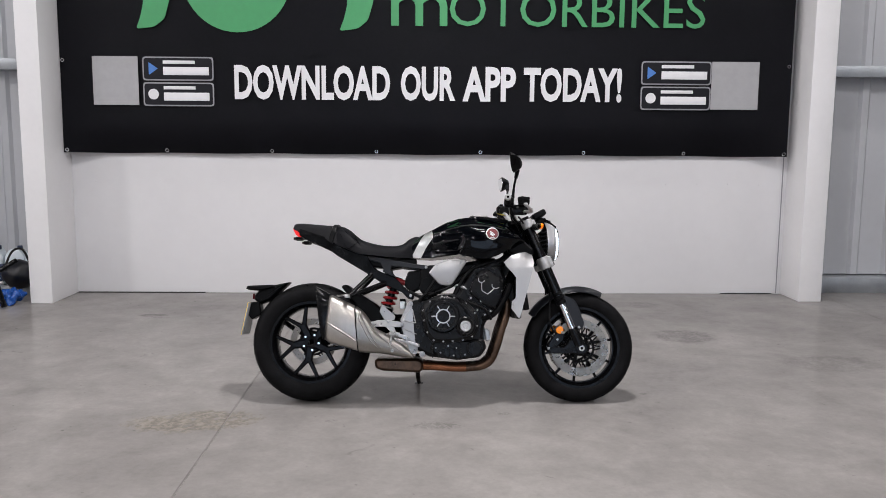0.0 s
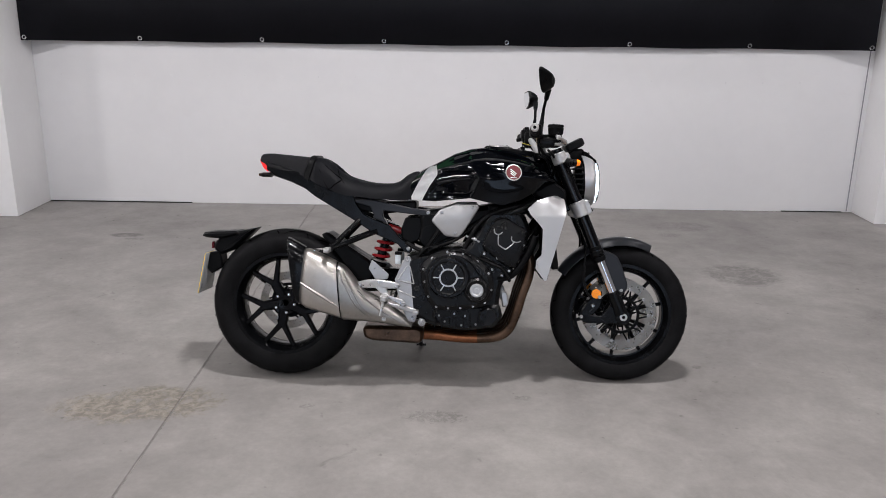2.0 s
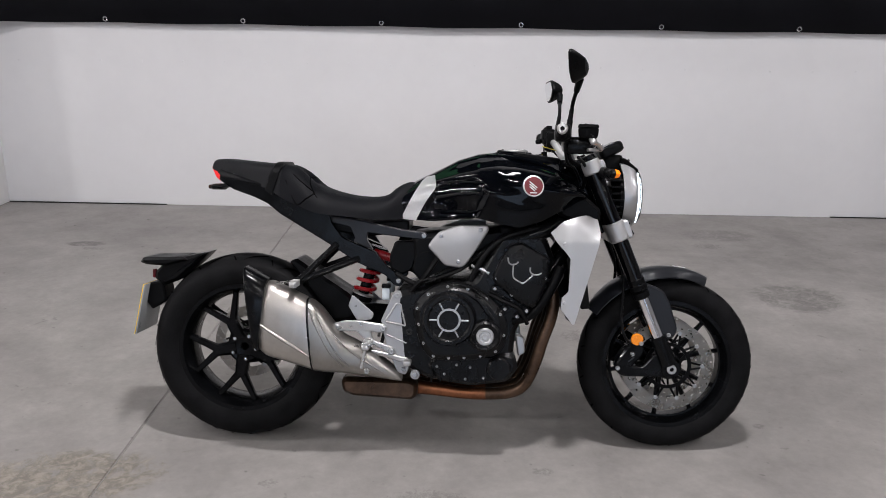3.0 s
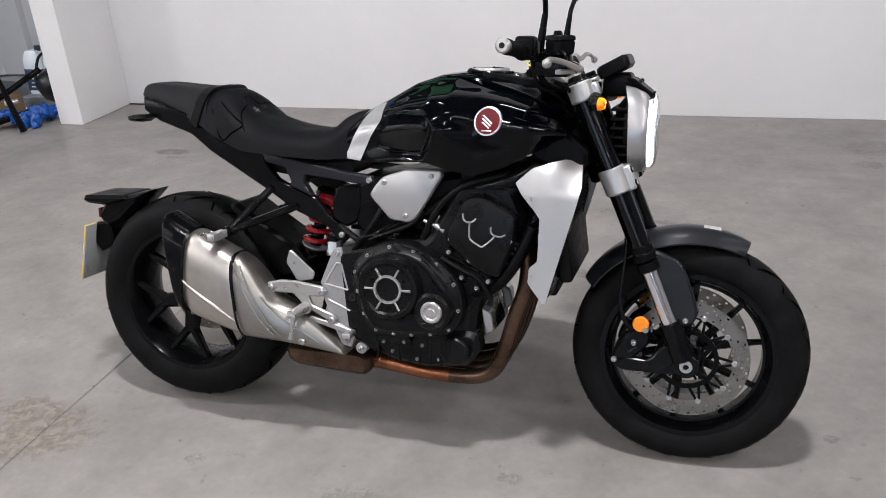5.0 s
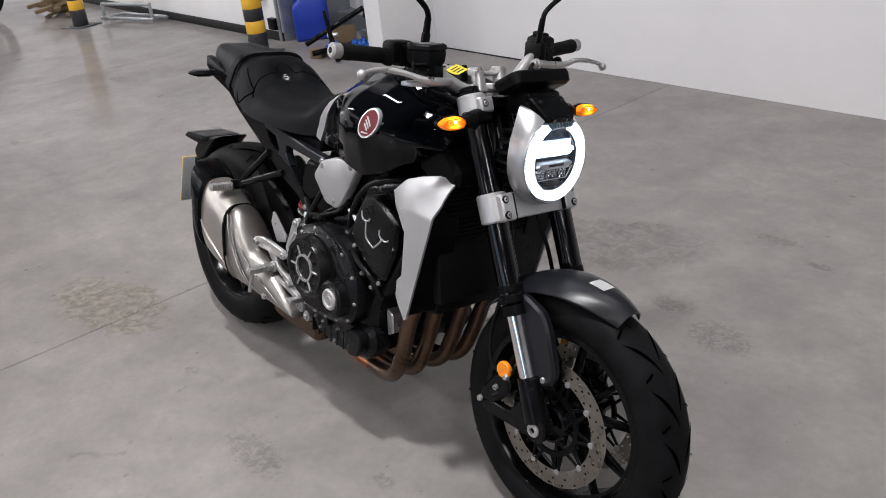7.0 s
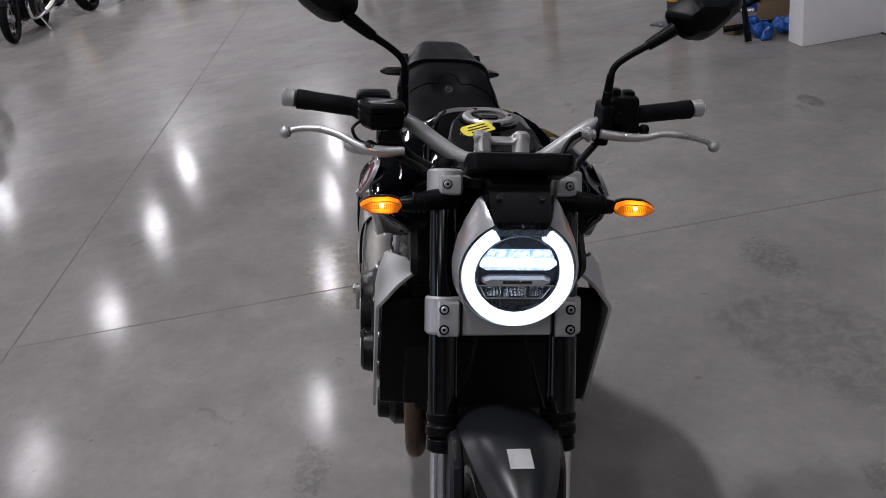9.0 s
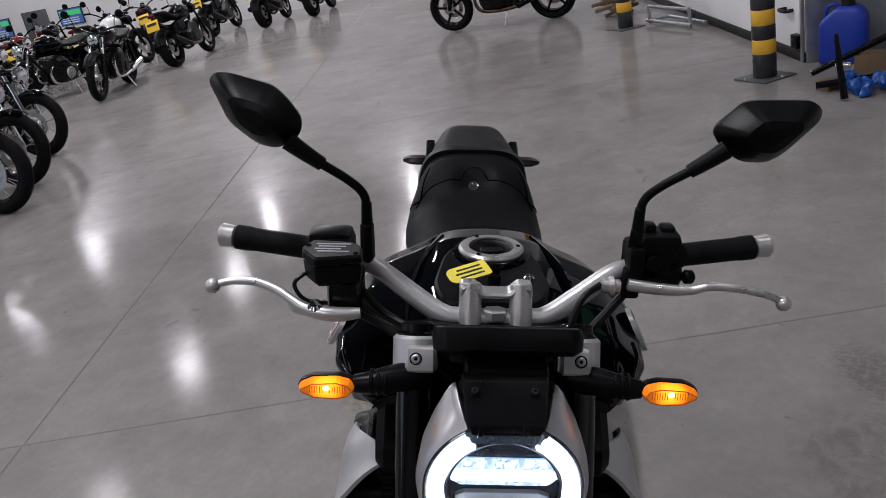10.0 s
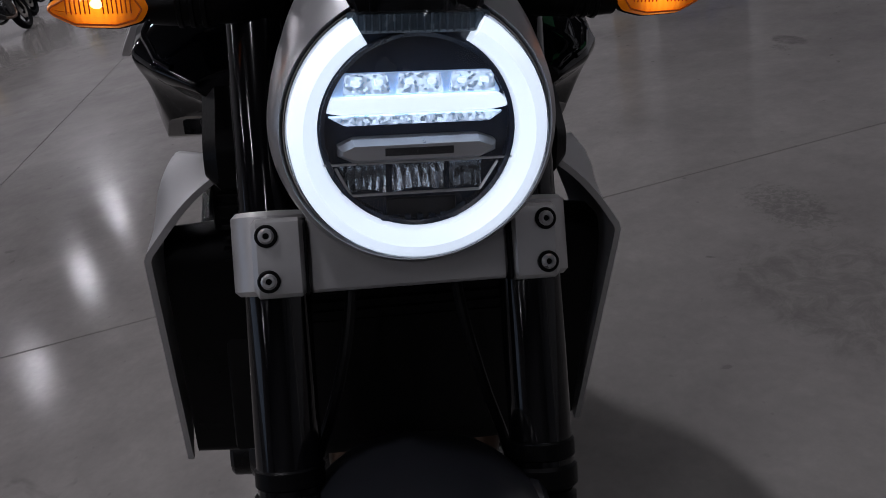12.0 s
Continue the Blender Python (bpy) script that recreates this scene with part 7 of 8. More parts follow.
# small engine fittings
for s in (-1, 1):
    for k in range(7):
        bm = block(B(), (-0.075 + 0.030 * k, s * 0.168 - 0.012, 0.246), (-0.070 + 0.030 * k, s * 0.168 + 0.012, 0.300), 0.002)
        part("sump_rib", bm, "engine", eng)
    for k, (x, z) in enumerate(((0.13, 0.565), (0.165, 0.500), (0.205, 0.475), (0.115, 0.525), (0.235, 0.495))):
        part("engine_boss", rod(B(), (x, s * 0.150, z), (x, s * 0.186, z), 0.012, 0.010, seg=12), "engine", eng)
        part("engine_screw", bolt(B(), (x, s * 0.186, z), (0, s, 0), 0.006, 0.006), "alloy", eng)
    part("cable_guide", tube(B(), [(0.11, s * 0.178, 0.545), (0.16, s * 0.192, 0.525), (0.21, s * 0.190, 0.500), (0.24, s * 0.178, 0.450)], 0.007, 8, 5), "cable", eng)
    part("coil_pack", block(B(), (0.145, s * 0.10 - 0.03, 0.735), (0.185, s * 0.10 + 0.03, 0.765), 0.006), "black", eng)
    part("throttle_body", rod(B(), (0.02, s * 0.085, 0.700), (0.10, s * 0.085, 0.665), 0.034, seg=18), "black_metal", eng)
    part("engine_mount", plate(B(), [(0.215, 0.330), (0.240, 0.345), (0.232, 0.395), (0.205, 0.405)], s * 0.095, s * 0.135, 0.008, 0.003), "alloy", eng, "silver engine mount")
    cup = part("brake_fluid_cup", block(B(), (-0.249, s * 0.085 - 0.016, 0.505), (-0.222, s * 0.085 + 0.016, 0.546), 0.005), "bottle", bike, "milky brake fluid cup")
    part("cup_lid", block(B(), (-0.251, s * 0.085 - 0.018, 0.546), (-0.220, s * 0.085 + 0.018, 0.560), 0.004), "black", cup, "black cup lid")
    part("linkage_rod", rod(B(), (-0.21, s * 0.148, 0.50), (-0.245, s * 0.150, 0.36), 0.006), "black_metal", bike)
    part("wiring_loom", tube(B(), [(-0.20, s * 0.12, 0.60), (-0.13, s * 0.15, 0.57), (-0.10, s * 0.165, 0.60), (-0.06, s * 0.16, 0.66)], 0.009, 8, 5), "cable", bike)
# radiator
bm = block(B(), (0.395, -0.165, 0.500), (0.425, 0.165, 0.800), 0.006, Matrix.Rotation(radians(-8), 4, "Y"))
rad = part("radiator", bm, "radiator", bike, "black radiator core")
for k in range(26):
    z = 0.512 + k * 0.0112
    x = 0.4275 + (z - 0.65) * 0.14
    part("cooling_fin", block(B(), (x - 0.004, -0.155, z - 0.0008), (x + 0.004, 0.155, z + 0.0008), 0), "radiator", rad)
bm = block(B(), (0.375, -0.14, 0.455), (0.405, 0.14, 0.500), 0.01)
part("oil_cooler", bm, "radiator", rad)

# ---- exhaust ----
ex = None
for k, y in enumerate((-0.132, -0.050, 0.050, 0.132)):
    yc = y * 0.55
    bm = tube(B(), [(0.290, y, 0.585), (0.325, y, 0.545), (0.322, y, 0.470), (0.296, y, 0.390), (0.272, y * 0.95, 0.305), (0.240, y * 0.9, 0.232), (0.190, y * 0.82, 0.200), (0.110, y * 0.75, 0.190)], 0.0210, 16, 6)
    p = part("header_pipe", bm, "burnt", bike, "heat-tinted steel header pipe")
    bm = tube(B(), [(0.112, y * 0.75, 0.190), (0.030, y * 0.70, 0.190), (-0.060, y * 0.6, 0.196), (-0.135, y * 0.5, 0.200)], [0.0212, 0.0212, 0.0220, 0.026], 16, 6)
    part("pipe_run", bm, "copper", p, "coppery heat-stained pipe")
    part("pipe_flange", rod(B(), (0.286, y, 0.588), (0.300, y, 0.572), 0.030), "black_metal", p)
bm = B()
slab(bm, rounded([(-0.385, 0.225), (-0.378, 0.188), (-0.343, 0.174), (-0.140, 0.164), (-0.122, 0.180), (-0.120, 0.225), (-0.150, 0.240), (-0.370, 0.240)], 0.012), [(-0.130, 0.014), (-0.118, 0.003), (-0.105, 0), (0.085, 0), (0.098, 0.003), (0.110, 0.014)])
part("collector_box", bm, "burnt", bike, "brown heat-stained collector box")
# link pipe, can and end cap
LY = [-0.240, -0.239, -0.236, -0.231, -0.224, -0.216, -0.207, -0.196, -0.186]
bm = barrel(B(), [((-0.492, 0.520), (-0.462, 0.276)), ((-0.465, 0.511), (-0.420, 0.273)), ((-0.435, 0.484), (-0.385, 0.271)), ((-0.405, 0.443), (-0.350, 0.269)), ((-0.372, 0.402), (-0.318, 0.265)),
                  ((-0.325, 0.378), (-0.285, 0.260)), ((-0.270, 0.346), (-0.250, 0.254)), ((-0.206, 0.295), (-0.200, 0.247)), ((-0.178, 0.266), (-0.172, 0.244))], LY, -0.110, 36, 2.6)
lk = part("link_pipe", bm, "link_steel", bike, "polished stainless link pipe", 50)
for dx, r in ((0.0, 0.0030), (0.020, 0.0024)):
    bm = tube(B(), [(-0.474 + dx, -0.229, 0.497), (-0.458 + dx, -0.2365, 0.452), (-0.430 + dx, -0.2375, 0.395), (-0.398 + dx, -0.2340, 0.340), (-0.360 + dx, -0.2270, 0.300)], [0.002, r, r, r, 0.002], 10, 6)
    part("pipe_fold", bm, "link_steel", lk, "raised pressing", 60)
bm = tube(B(), [(-0.395, -0.2335, 0.412), (-0.345, -0.2245, 0.360), (-0.290, -0.2130, 0.318), (-0.225, -0.1990, 0.275)], [0.002, 0.0035, 0.0035, 0.002], 10, 6)
part("pipe_fold", bm, "link_steel", lk, "raised pressing", 60)
part("pipe_bolt", bolt(B(), (-0.284, -0.2130, 0.286), (0, -1, 0), 0.010, 0.007, 14), "alloy", lk)
bm = barrel(B(), [((-0.640, 0.560), (-0.645, 0.350)), ((-0.606, 0.575), (-0.617, 0.326)), ((-0.560, 0.557), (-0.570, 0.312)), ((-0.520, 0.538), (-0.520, 0.298)), ((-0.488, 0.522), (-0.472, 0.284)), ((-0.482, 0.517), (-0.458, 0.279))],
            [-0.236, -0.246, -0.250, -0.250, -0.248, -0.245], -0.112, 40, 2.9)
can = part("silencer", bm, "steel", bike, "brushed stainless silencer can", 50)
bm = tube(B(), [(-0.636, -0.240, 0.440), (-0.580, -0.2465, 0.405), (-0.525, -0.2475, 0.372), (-0.470, -0.2420, 0.335)], [0.003, 0.006, 0.006, 0.003], 10, 6)
part("can_pressing", bm, "steel", can, "pressed ridge", 60)
bm = barrel(B(), [((-0.485, 0.5205), (-0.464, 0.278)), ((-0.480, 0.518), (-0.459, 0.277))], -0.2485, -0.1105, 40, 2.9, 1)
part("can_seam", bm, "black_metal", can, "dark joint line")
bm = barrel(B(), [((-0.682, 0.600), (-0.656, 0.366)), ((-0.691, 0.619), (-0.655, 0.349)), ((-0.682, 0.618), (-0.649, 0.344)), ((-0.646, 0.600), (-0.645, 0.342)), ((-0.613, 0.582), (-0.641, 0.340))],
            [-0.222, -0.246, -0.254, -0.256, -0.254], -0.109, 40, 3.4)
part("end_cap", bm, "black_metal", can, "black silencer end cap", 50)

for a, b in (((-0.577, -0.236, 0.572), (-0.515, -0.190, 0.578)), ((-0.350, -0.204, 0.362), (-0.285, -0.196, 0.372))):
    a, b = Vector(a), Vector(b)
    d = (b - a).normalized()
    e1 = d.orthogonal().normalized()
    e2 = d.cross(e1)
    coil = [tuple(a + (b - a) * (k / 80) + 0.0048 * (e1 * math.cos(k * 0.95) + e2 * math.sin(k * 0.95))) for k in range(81)]
    part("hook_spring", tube(B(), coil, 0.0011, 5, 1), "chrome", can, "small steel hook spring")

# ---- side stand ----
bm = tube(B(), [(-0.155, 0.120, 0.245), (-0.158, 0.200, 0.170), (-0.152, 0.290, 0.088), (-0.150, 0.335, 0.072)], [0.014, 0.013, 0.012, 0.011], 12, 4)
st = part("side_stand", bm, "black_metal", bike, "black side stand")
bm = block(B(), (-0.175, 0.325, 0.061), (-0.125, 0.362, 0.070), 0.003, Matrix.Rotation(radians(11.6), 4, "X"))
part("stand_foot", bm, "black_metal", st)

# ---- other motorcycles of the showroom ----


def parked_bike(front, rear, paint, style, label, lean=9.0, plate_color=None):
    """A showroom motorcycle between its two tyre contact points. style: retro, cruiser or sport."""
    fx, fy = front
    rx_, ry_ = rear
    yaw = math.atan2(fy - ry_, fx - rx_)
    wb = 1.42 if style != "cruiser" else 1.55
    mx, my = (fx + rx_) / 2, (fy + ry_) / 2
    t = thing("motorcycle", label, "motorcycle", "showroom motorcycles", Matrix.Translation((mx, my, 0.002)) @ Matrix.Rotation(yaw, 4, "Z") @ Matrix.Rotation(radians(-lean), 4, "X"))
    R, hw = (0.32, 0.055) if style != "sport" else (0.31, 0.06)
    for nm, cx, w in (("front_wheel", wb / 2, hw), ("rear_wheel", -wb / 2, hw * (1.25 if style != "sport" else 1.5))):
        c = (cx, 0, R)
        rr = R - 0.095
        bm = spin(B(), [(rr, w * 0.7), (rr + 0.012, w * 0.75), (rr + 0.012, -w * 0.75), (rr, -w * 0.7), (rr - 0.018, -w * 0.4), (rr - 0.018, w * 0.4)], c, 40, closed_profile=True)
        wh = part(nm, bm, "black_metal", t)
        bm = spin(B(), [(rr + 0.008, w * 0.75), (rr + 0.045, w), (R - 0.028, w * 0.9), (R - 0.008, w * 0.5), (R, 0), (R - 0.008, -w * 0.5), (R - 0.028, -w * 0.9), (rr + 0.045, -w), (rr + 0.008, -w * 0.75)], c, 48, closed_profile=True)
        part("tyre", bm, "rubber", wh)
        bm = rod(B(), (cx, -0.055, R), (cx, 0.055, R), 0.045, seg=20)
        part("hub", bm, "alloy", wh)
        if style == "sport":
            for k in range(5):
                bm = B()
                spoke(bm, c, radians(72 * k), 0.03, radians(72 * k + 8), rr, 0.035, 0.025, 0, 0, 0.04, 0.03)
                part("spoke", bm, "black_metal", wh)
        else:
            for k in range(18):
                a, b2 = radians(20 * k), radians(20 * k + (34 if k % 2 else -34))
                sy = 0.04 if (k // 2) % 2 else -0.04
                part("spoke", rod(B(), (cx + 0.04 * math.cos(a), sy, R + 0.04 * math.sin(a)), (cx + (rr - 0.01) * math.cos(b2), sy * 0.2, R + (rr - 0.01) * math.sin(b2)), 0.0026, seg=5), "dull_line", wh)
        bm = spin(B(), [(0.085, -0.003), (0.145, -0.003), (0.145, 0.003), (0.085, 0.003)], (cx, -0.062, R), 36, closed_profile=True)
        part("brake_disc", bm, "disc", wh)
    rake = 0.42
    top = 0.86
    for s in (-1, 1):
        bm = rod(B(), (wb / 2, s * 0.085, R), (wb / 2 - rake * (0.62 - R) * 0.9, s * 0.085, 0.62), 0.026, seg=14)
        leg = part("fork_leg", bm, "chrome" if style == "cruiser" else "black_metal", t)
        bm = rod(B(), (wb / 2 - rake * (0.60 - R) * 0.9, s * 0.085, 0.60), (wb / 2 - rake * (top - R) * 0.9, s * 0.085, top), 0.021, seg=14)
        part("fork_tube", bm, "chrome" if style != "sport" else "gloss_metal", leg)
    hx = wb / 2 - rake * (top - R) * 0.9
    part("yoke", block(B(), (hx - 0.05, -0.11, top - 0.03), (hx + 0.04, 0.11, top), 0.008), "black_metal", t)
    part("frame", tube(B(), [(hx, 0, top - 0.06), (hx - 0.18, 0, 0.70), (-0.10, 0, 0.66), (-0.42, 0, 0.62), (-wb / 2 - 0.05, 0, 0.70)], 0.035, 10, 4), "black_metal", t)
    part("down_tube", tube(B(), [(hx - 0.03, 0, top - 0.12), (0.28, 0, 0.42), (0.20, 0, 0.24), (-0.20, 0, 0.24), (-0.30, 0, 0.55)], 0.022, 10, 4), "black_metal", t)
    eng = part("engine", slab(B(), rounded([(-0.22, 0.26), (0.18, 0.24), (0.24, 0.36), (0.20, 0.60), (0.02, 0.64), (-0.12, 0.50), (-0.24, 0.46)], 0.04), [(-0.19, 0.05), (-0.15, 0), (0.15, 0), (0.19, 0.05)]), "engine", t)
    for s in (-1, 1):
        part("engine_cover", spin(B(), [(0.0, s * 0.215), (0.075, s * 0.21), (0.095, s * 0.18), (0.095, s * 0.15)], (-0.04, 0, 0.37), 28), "alloy" if style == "cruiser" else "engine", eng)
        for k in range(4):
            part("cooling_fin", block(B(), (0.00, s * 0.09 - 0.09, 0.48 + 0.03 * k), (0.21, s * 0.09 + 0.09, 0.492 + 0.03 * k), 0.003), "engine", eng)
        ex_pts = [(0.18, s * 0.10, 0.52), (0.30, s * 0.13, 0.42), (0.24, s * 0.15, 0.27), (0.0, s * 0.17, 0.24), (-0.30, s * 0.18, 0.27)]
        e = part("exhaust", tube(B(), ex_pts, 0.022, 12, 5), "chrome" if style != "sport" else "burnt", t)
        part("silencer", rod(B(), (-0.28, s * 0.18, 0.27), (-0.80, s * 0.19, 0.34 if style != "sport" else 0.46), 0.040, 0.046, seg=18, round_ends=0.01), "chrome" if style != "sport" else "black_metal", e)
    # tank
    rings = []
    for x, w, zl, zh in ((0.36, 0.05, 0.74, 0.83), (0.30, 0.11, 0.70, 0.90), (0.18, 0.15, 0.68, 0.935), (0.04, 0.15, 0.68, 0.925), (-0.06, 0.12, 0.68, 0.87), (-0.12, 0.06, 0.70, 0.80)):
        rings.append([(x, w * math.cos(a), (zl + zh) / 2 + (zh - zl) / 2 * math.sin(a)) for a in (2 * math.pi * k / 20 for k in range(20))])
    bm = B()
    skin(bm, rings)
    tk = part("fuel_tank", bm, paint, t, sharp=60)
    part("filler_cap", rod(B(), (0.15, 0, 0.93), (0.15, 0, 0.95), 0.035, seg=20), "chrome", tk)
    rings = []
    up = 0.07 if style == "sport" else 0.0
    for x, w, zl, zh in ((-0.06, 0.08, 0.74, 0.79), (-0.20, 0.14, 0.72, 0.78), (-0.40, 0.15, 0.71, 0.79 + up * 0.3), (-0.55, 0.13, 0.74 + up * 0.6, 0.82 + up), (-0.74, 0.11, 0.76 + up, 0.83 + up), (-0.82, 0.07, 0.78 + up, 0.82 + up)):
        rings.append([(x, w * math.copysign(abs(math.cos(a)) ** 0.6, math.cos(a)), (zl + zh) / 2 + (zh - zl) / 2 * math.copysign(abs(math.sin(a)) ** 0.6, math.sin(a))) for a in (2 * math.pi * k / 20 for k in range(20))])
    bm = B()
    skin(bm, rings)
    part("seat", bm, "vinyl", t, sharp=60)
    for s in (-1, 1):
        part("side_panel", plate(B(), [(-0.30, 0.52), (-0.10, 0.54), (-0.06, 0.66), (-0.30, 0.68), (-0.36, 0.60)], s * 0.11, s * 0.13, 0.03, 0.006), paint if style != "sport" else "black", t)
        part("shock", rod(B(), (-wb / 2 + 0.03, s * 0.12, R + 0.02), (-0.48, s * 0.13, 0.66), 0.028, seg=14), "chrome" if style == "cruiser" else "black_metal", t)
        part("swingarm", rod(B(), (-0.22, s * 0.10, 0.36), (-wb / 2, s * 0.10, R), 0.024, seg=12), "black_metal", t)
        part("mirror_stem", tube(B(), [(hx - 0.03, s * 0.27, top + 0.12), (hx, s * 0.29, top + 0.22), (hx + 0.0, s * 0.34, top + 0.26)], 0.006, 8, 3), "chrome" if style == "cruiser" else "black", t)
        part("mirror", spin(B(), [(0.0, -0.012), (0.05, -0.012), (0.055, 0.0), (0.04, 0.016), (0.0, 0.02)], (hx, s * 0.36, top + 0.275), 24, "x"), "chrome" if style == "cruiser" else "black", t)
        part("grip", rod(B(), (hx - 0.07, s * 0.27, top + 0.10), (hx - 0.12, s * 0.39, top + 0.09), 0.017, seg=14), "rubber", t)
        sg = part("turn_signal", rod(B(), (hx + 0.06, s * 0.10, top - 0.10), (hx + 0.06, s * 0.17, top - 0.10), 0.012, seg=10), "black", t)
        part("signal_lens", spin(B(), [(0, 0.03), (0.02, 0.026), (0.03, 0.0), (0.02, -0.02), (0, -0.024)], (hx + 0.06, s * 0.195, top - 0.10), 16, "x"), "amber_dim", sg)
    bm = tube(B(), [(hx - 0.08, -0.29, top + 0.10), (hx - 0.02, -0.16, top + 0.07), (hx, -0.06, top + 0.03), (hx, 0.06, top + 0.03), (hx - 0.02, 0.16, top + 0.07), (hx - 0.08, 0.29, top + 0.10)], 0.012, 10, 5)
    part("handlebar", bm, "chrome" if style == "cruiser" else "black_metal", t)
    hl = part("headlight", spin(B(), [(0.0, -0.11), (0.05, -0.10), (0.085, -0.04), (0.088, 0.0), (0.082, 0.012), (0.076, 0.0)], (hx + 0.15, 0, top - 0.05), 28, "x"), "chrome" if style == "cruiser" else "black_metal", t)
    part("lens", spin(B(), [(0.079, 0.0), (0.06, 0.018), (0.03, 0.026), (0.001, 0.028)], (hx + 0.15, 0, top - 0.05), 28, "x"), "reflector", hl)
    part("gauge", rod(B(), (hx + 0.03, 0, top + 0.05), (hx - 0.0, 0, top + 0.09), 0.045, seg=20), "black", t)
    # mudguards
    for cx, a0, a1, w in ((wb / 2, 62 if style == "cruiser" else 35, 128 if style == "cruiser" else 140, 0.075), (-wb / 2, 30, 165, 0.095)):
        bm = B()
        rings = []
        for i in range(15):
            a = radians(a0 + (a1 - a0) * i / 14)
            ring = []
            for th in (0.004, 0.0):
                cs = [(cx + (R + 0.022 - 0.03 * abs(q) ** 2.5 + th) * math.cos(a), q * w, R + (R + 0.022 - 0.03 * abs(q) ** 2.5 + th) * math.sin(a)) for q in (-1, -0.7, -0.35, 0, 0.35, 0.7, 1)]
                ring += cs if th else cs[::-1]
            rings.append(ring)
        skin(bm, rings)
        part("mudguard", bm, paint if style == "cruiser" else "black", t)
    tl = part("tail_light", block(B(), (-wb / 2 - 0.20, -0.05, 0.76 + up), (-wb / 2 - 0.13, 0.05, 0.81 + up), 0.015), "badge_red", t)
    if plate_color:
        tw = Matrix.Rotation(radians(18), 4, "Y")
        pl = part("number_plate", block(B(), (-wb / 2 - 0.262, -0.11, 0.56 + up), (-wb / 2 - 0.256, 0.11, 0.73 + up), 0.002, tw), plate_color, t, "plain yellow number plate")
        part("print_bar", block(B(), (-wb / 2 - 0.266, -0.085, 0.600 + up), (-wb / 2 - 0.262, 0.085, 0.635 + up), 0, tw), "ink", pl)
        part("print_bar", block(B(), (-wb / 2 - 0.266, -0.085, 0.655 + up), (-wb / 2 - 0.262, 0.085, 0.690 + up), 0, tw), "ink", pl)
        part("plate_arm", tube(B(), [(-wb / 2 - 0.12, 0, 0.80 + up), (-wb / 2 - 0.24, 0, 0.66 + up)], 0.014, 8, 1), "black", t)
    part("side_stand", tube(B(), [(-0.12, 0.14, 0.24), (-0.10, 0.24, 0.09), (-0.09, 0.27, 0.055)], 0.011, 8, 2), "alloy", t)
    return t


parked_bike((-9.90, -4.82), (-11.31, -4.92), "gloss", "retro", "black retro motorcycle with wire wheels on its stand", 9)
parked_bike((-10.55, -6.15), (-11.85, -5.70), "gloss", "cruiser", "black and chrome cruiser parked in the row", 9)
parked_bike((-6.60, -4.08), (-6.95, -5.58), "gloss", "cruiser", "black cruiser with wire wheels in the row", 9)
parked_bike((-5.42, -3.72), (-5.75, -5.22), "gloss", "cruiser", "black cruiser with wire wheels in the row", 9)
parked_bike((-4.58, -3.48), (-4.85, -4.98), "gloss", "cruiser", "black cruiser with wire wheels in the row", 9)
parked_bike((-13.62, -4.25), (-12.24, -4.42), "gloss", "sport", "black naked motorcycle with a yellow rear plate", 9, "plate_yellow")
parked_bike((-17.86, -4.72), (-16.48, -4.90), "grey_paint", "sport", "grey naked motorcycle with a yellow rear plate", 9, "plate_yellow")
parked_bike((-17.62, -3.52), (-16.24, -3.72), "gloss", "sport", "black naked motorcycle parked far down the hall", 9, "plate_yellow")
parked_bike((-18.08, -2.55), (-16.72, -2.76), "gloss", "sport", "black naked motorcycle parked far down the hall", 9, "plate_yellow")
parked_bike((-13.75, -5.45), (-12.40, -5.80), "white_paint", "sport", "white motorcycle with a yellow rear plate in the row", 9, "plate_yellow")
parked_bike((-13.20, -7.10), (-11.95, -6.75), "red_paint", "sport", "red motorcycle with a yellow rear plate in the row", 9, "plate_yellow")
parked_bike((-12.30, -7.60), (-13.65, -7.95), "white_paint", "retro", "white-tanked retro motorcycle in the row", 9)
parked_bike((-14.10, -6.30), (-15.50, -6.55), "blue_paint", "retro", "dark blue retro motorcycle in the row", 9)
parked_bike((-13.90, -8.70), (-15.30, -9.00), "red_paint", "cruiser", "red cruiser with chrome parts in the row", 9)
parked_bike((-11.10, -7.35), (-12.40, -7.00), "gloss", "retro", "black retro motorcycle in the dense row", 9)
parked_bike((-11.60, -8.75), (-12.95, -8.50), "gloss", "cruiser", "black and chrome cruiser in the dense row", 9)
parked_bike((-15.60, -7.60), (-14.30, -7.30), "gloss", "sport", "black motorcycle with a yellow rear plate in the row", 9, "plate_yellow")
parked_bike((-16.30, -6.00), (-14.95, -5.60), "gloss", "sport", "black motorcycle with a yellow rear plate in the row", 9, "plate_yellow")
parked_bike((-10.20, 0.14), (-9.62, 1.48), "red_paint", "sport", "dark red motorcycle parked by the roller door", 9)

# ---- bollards ----


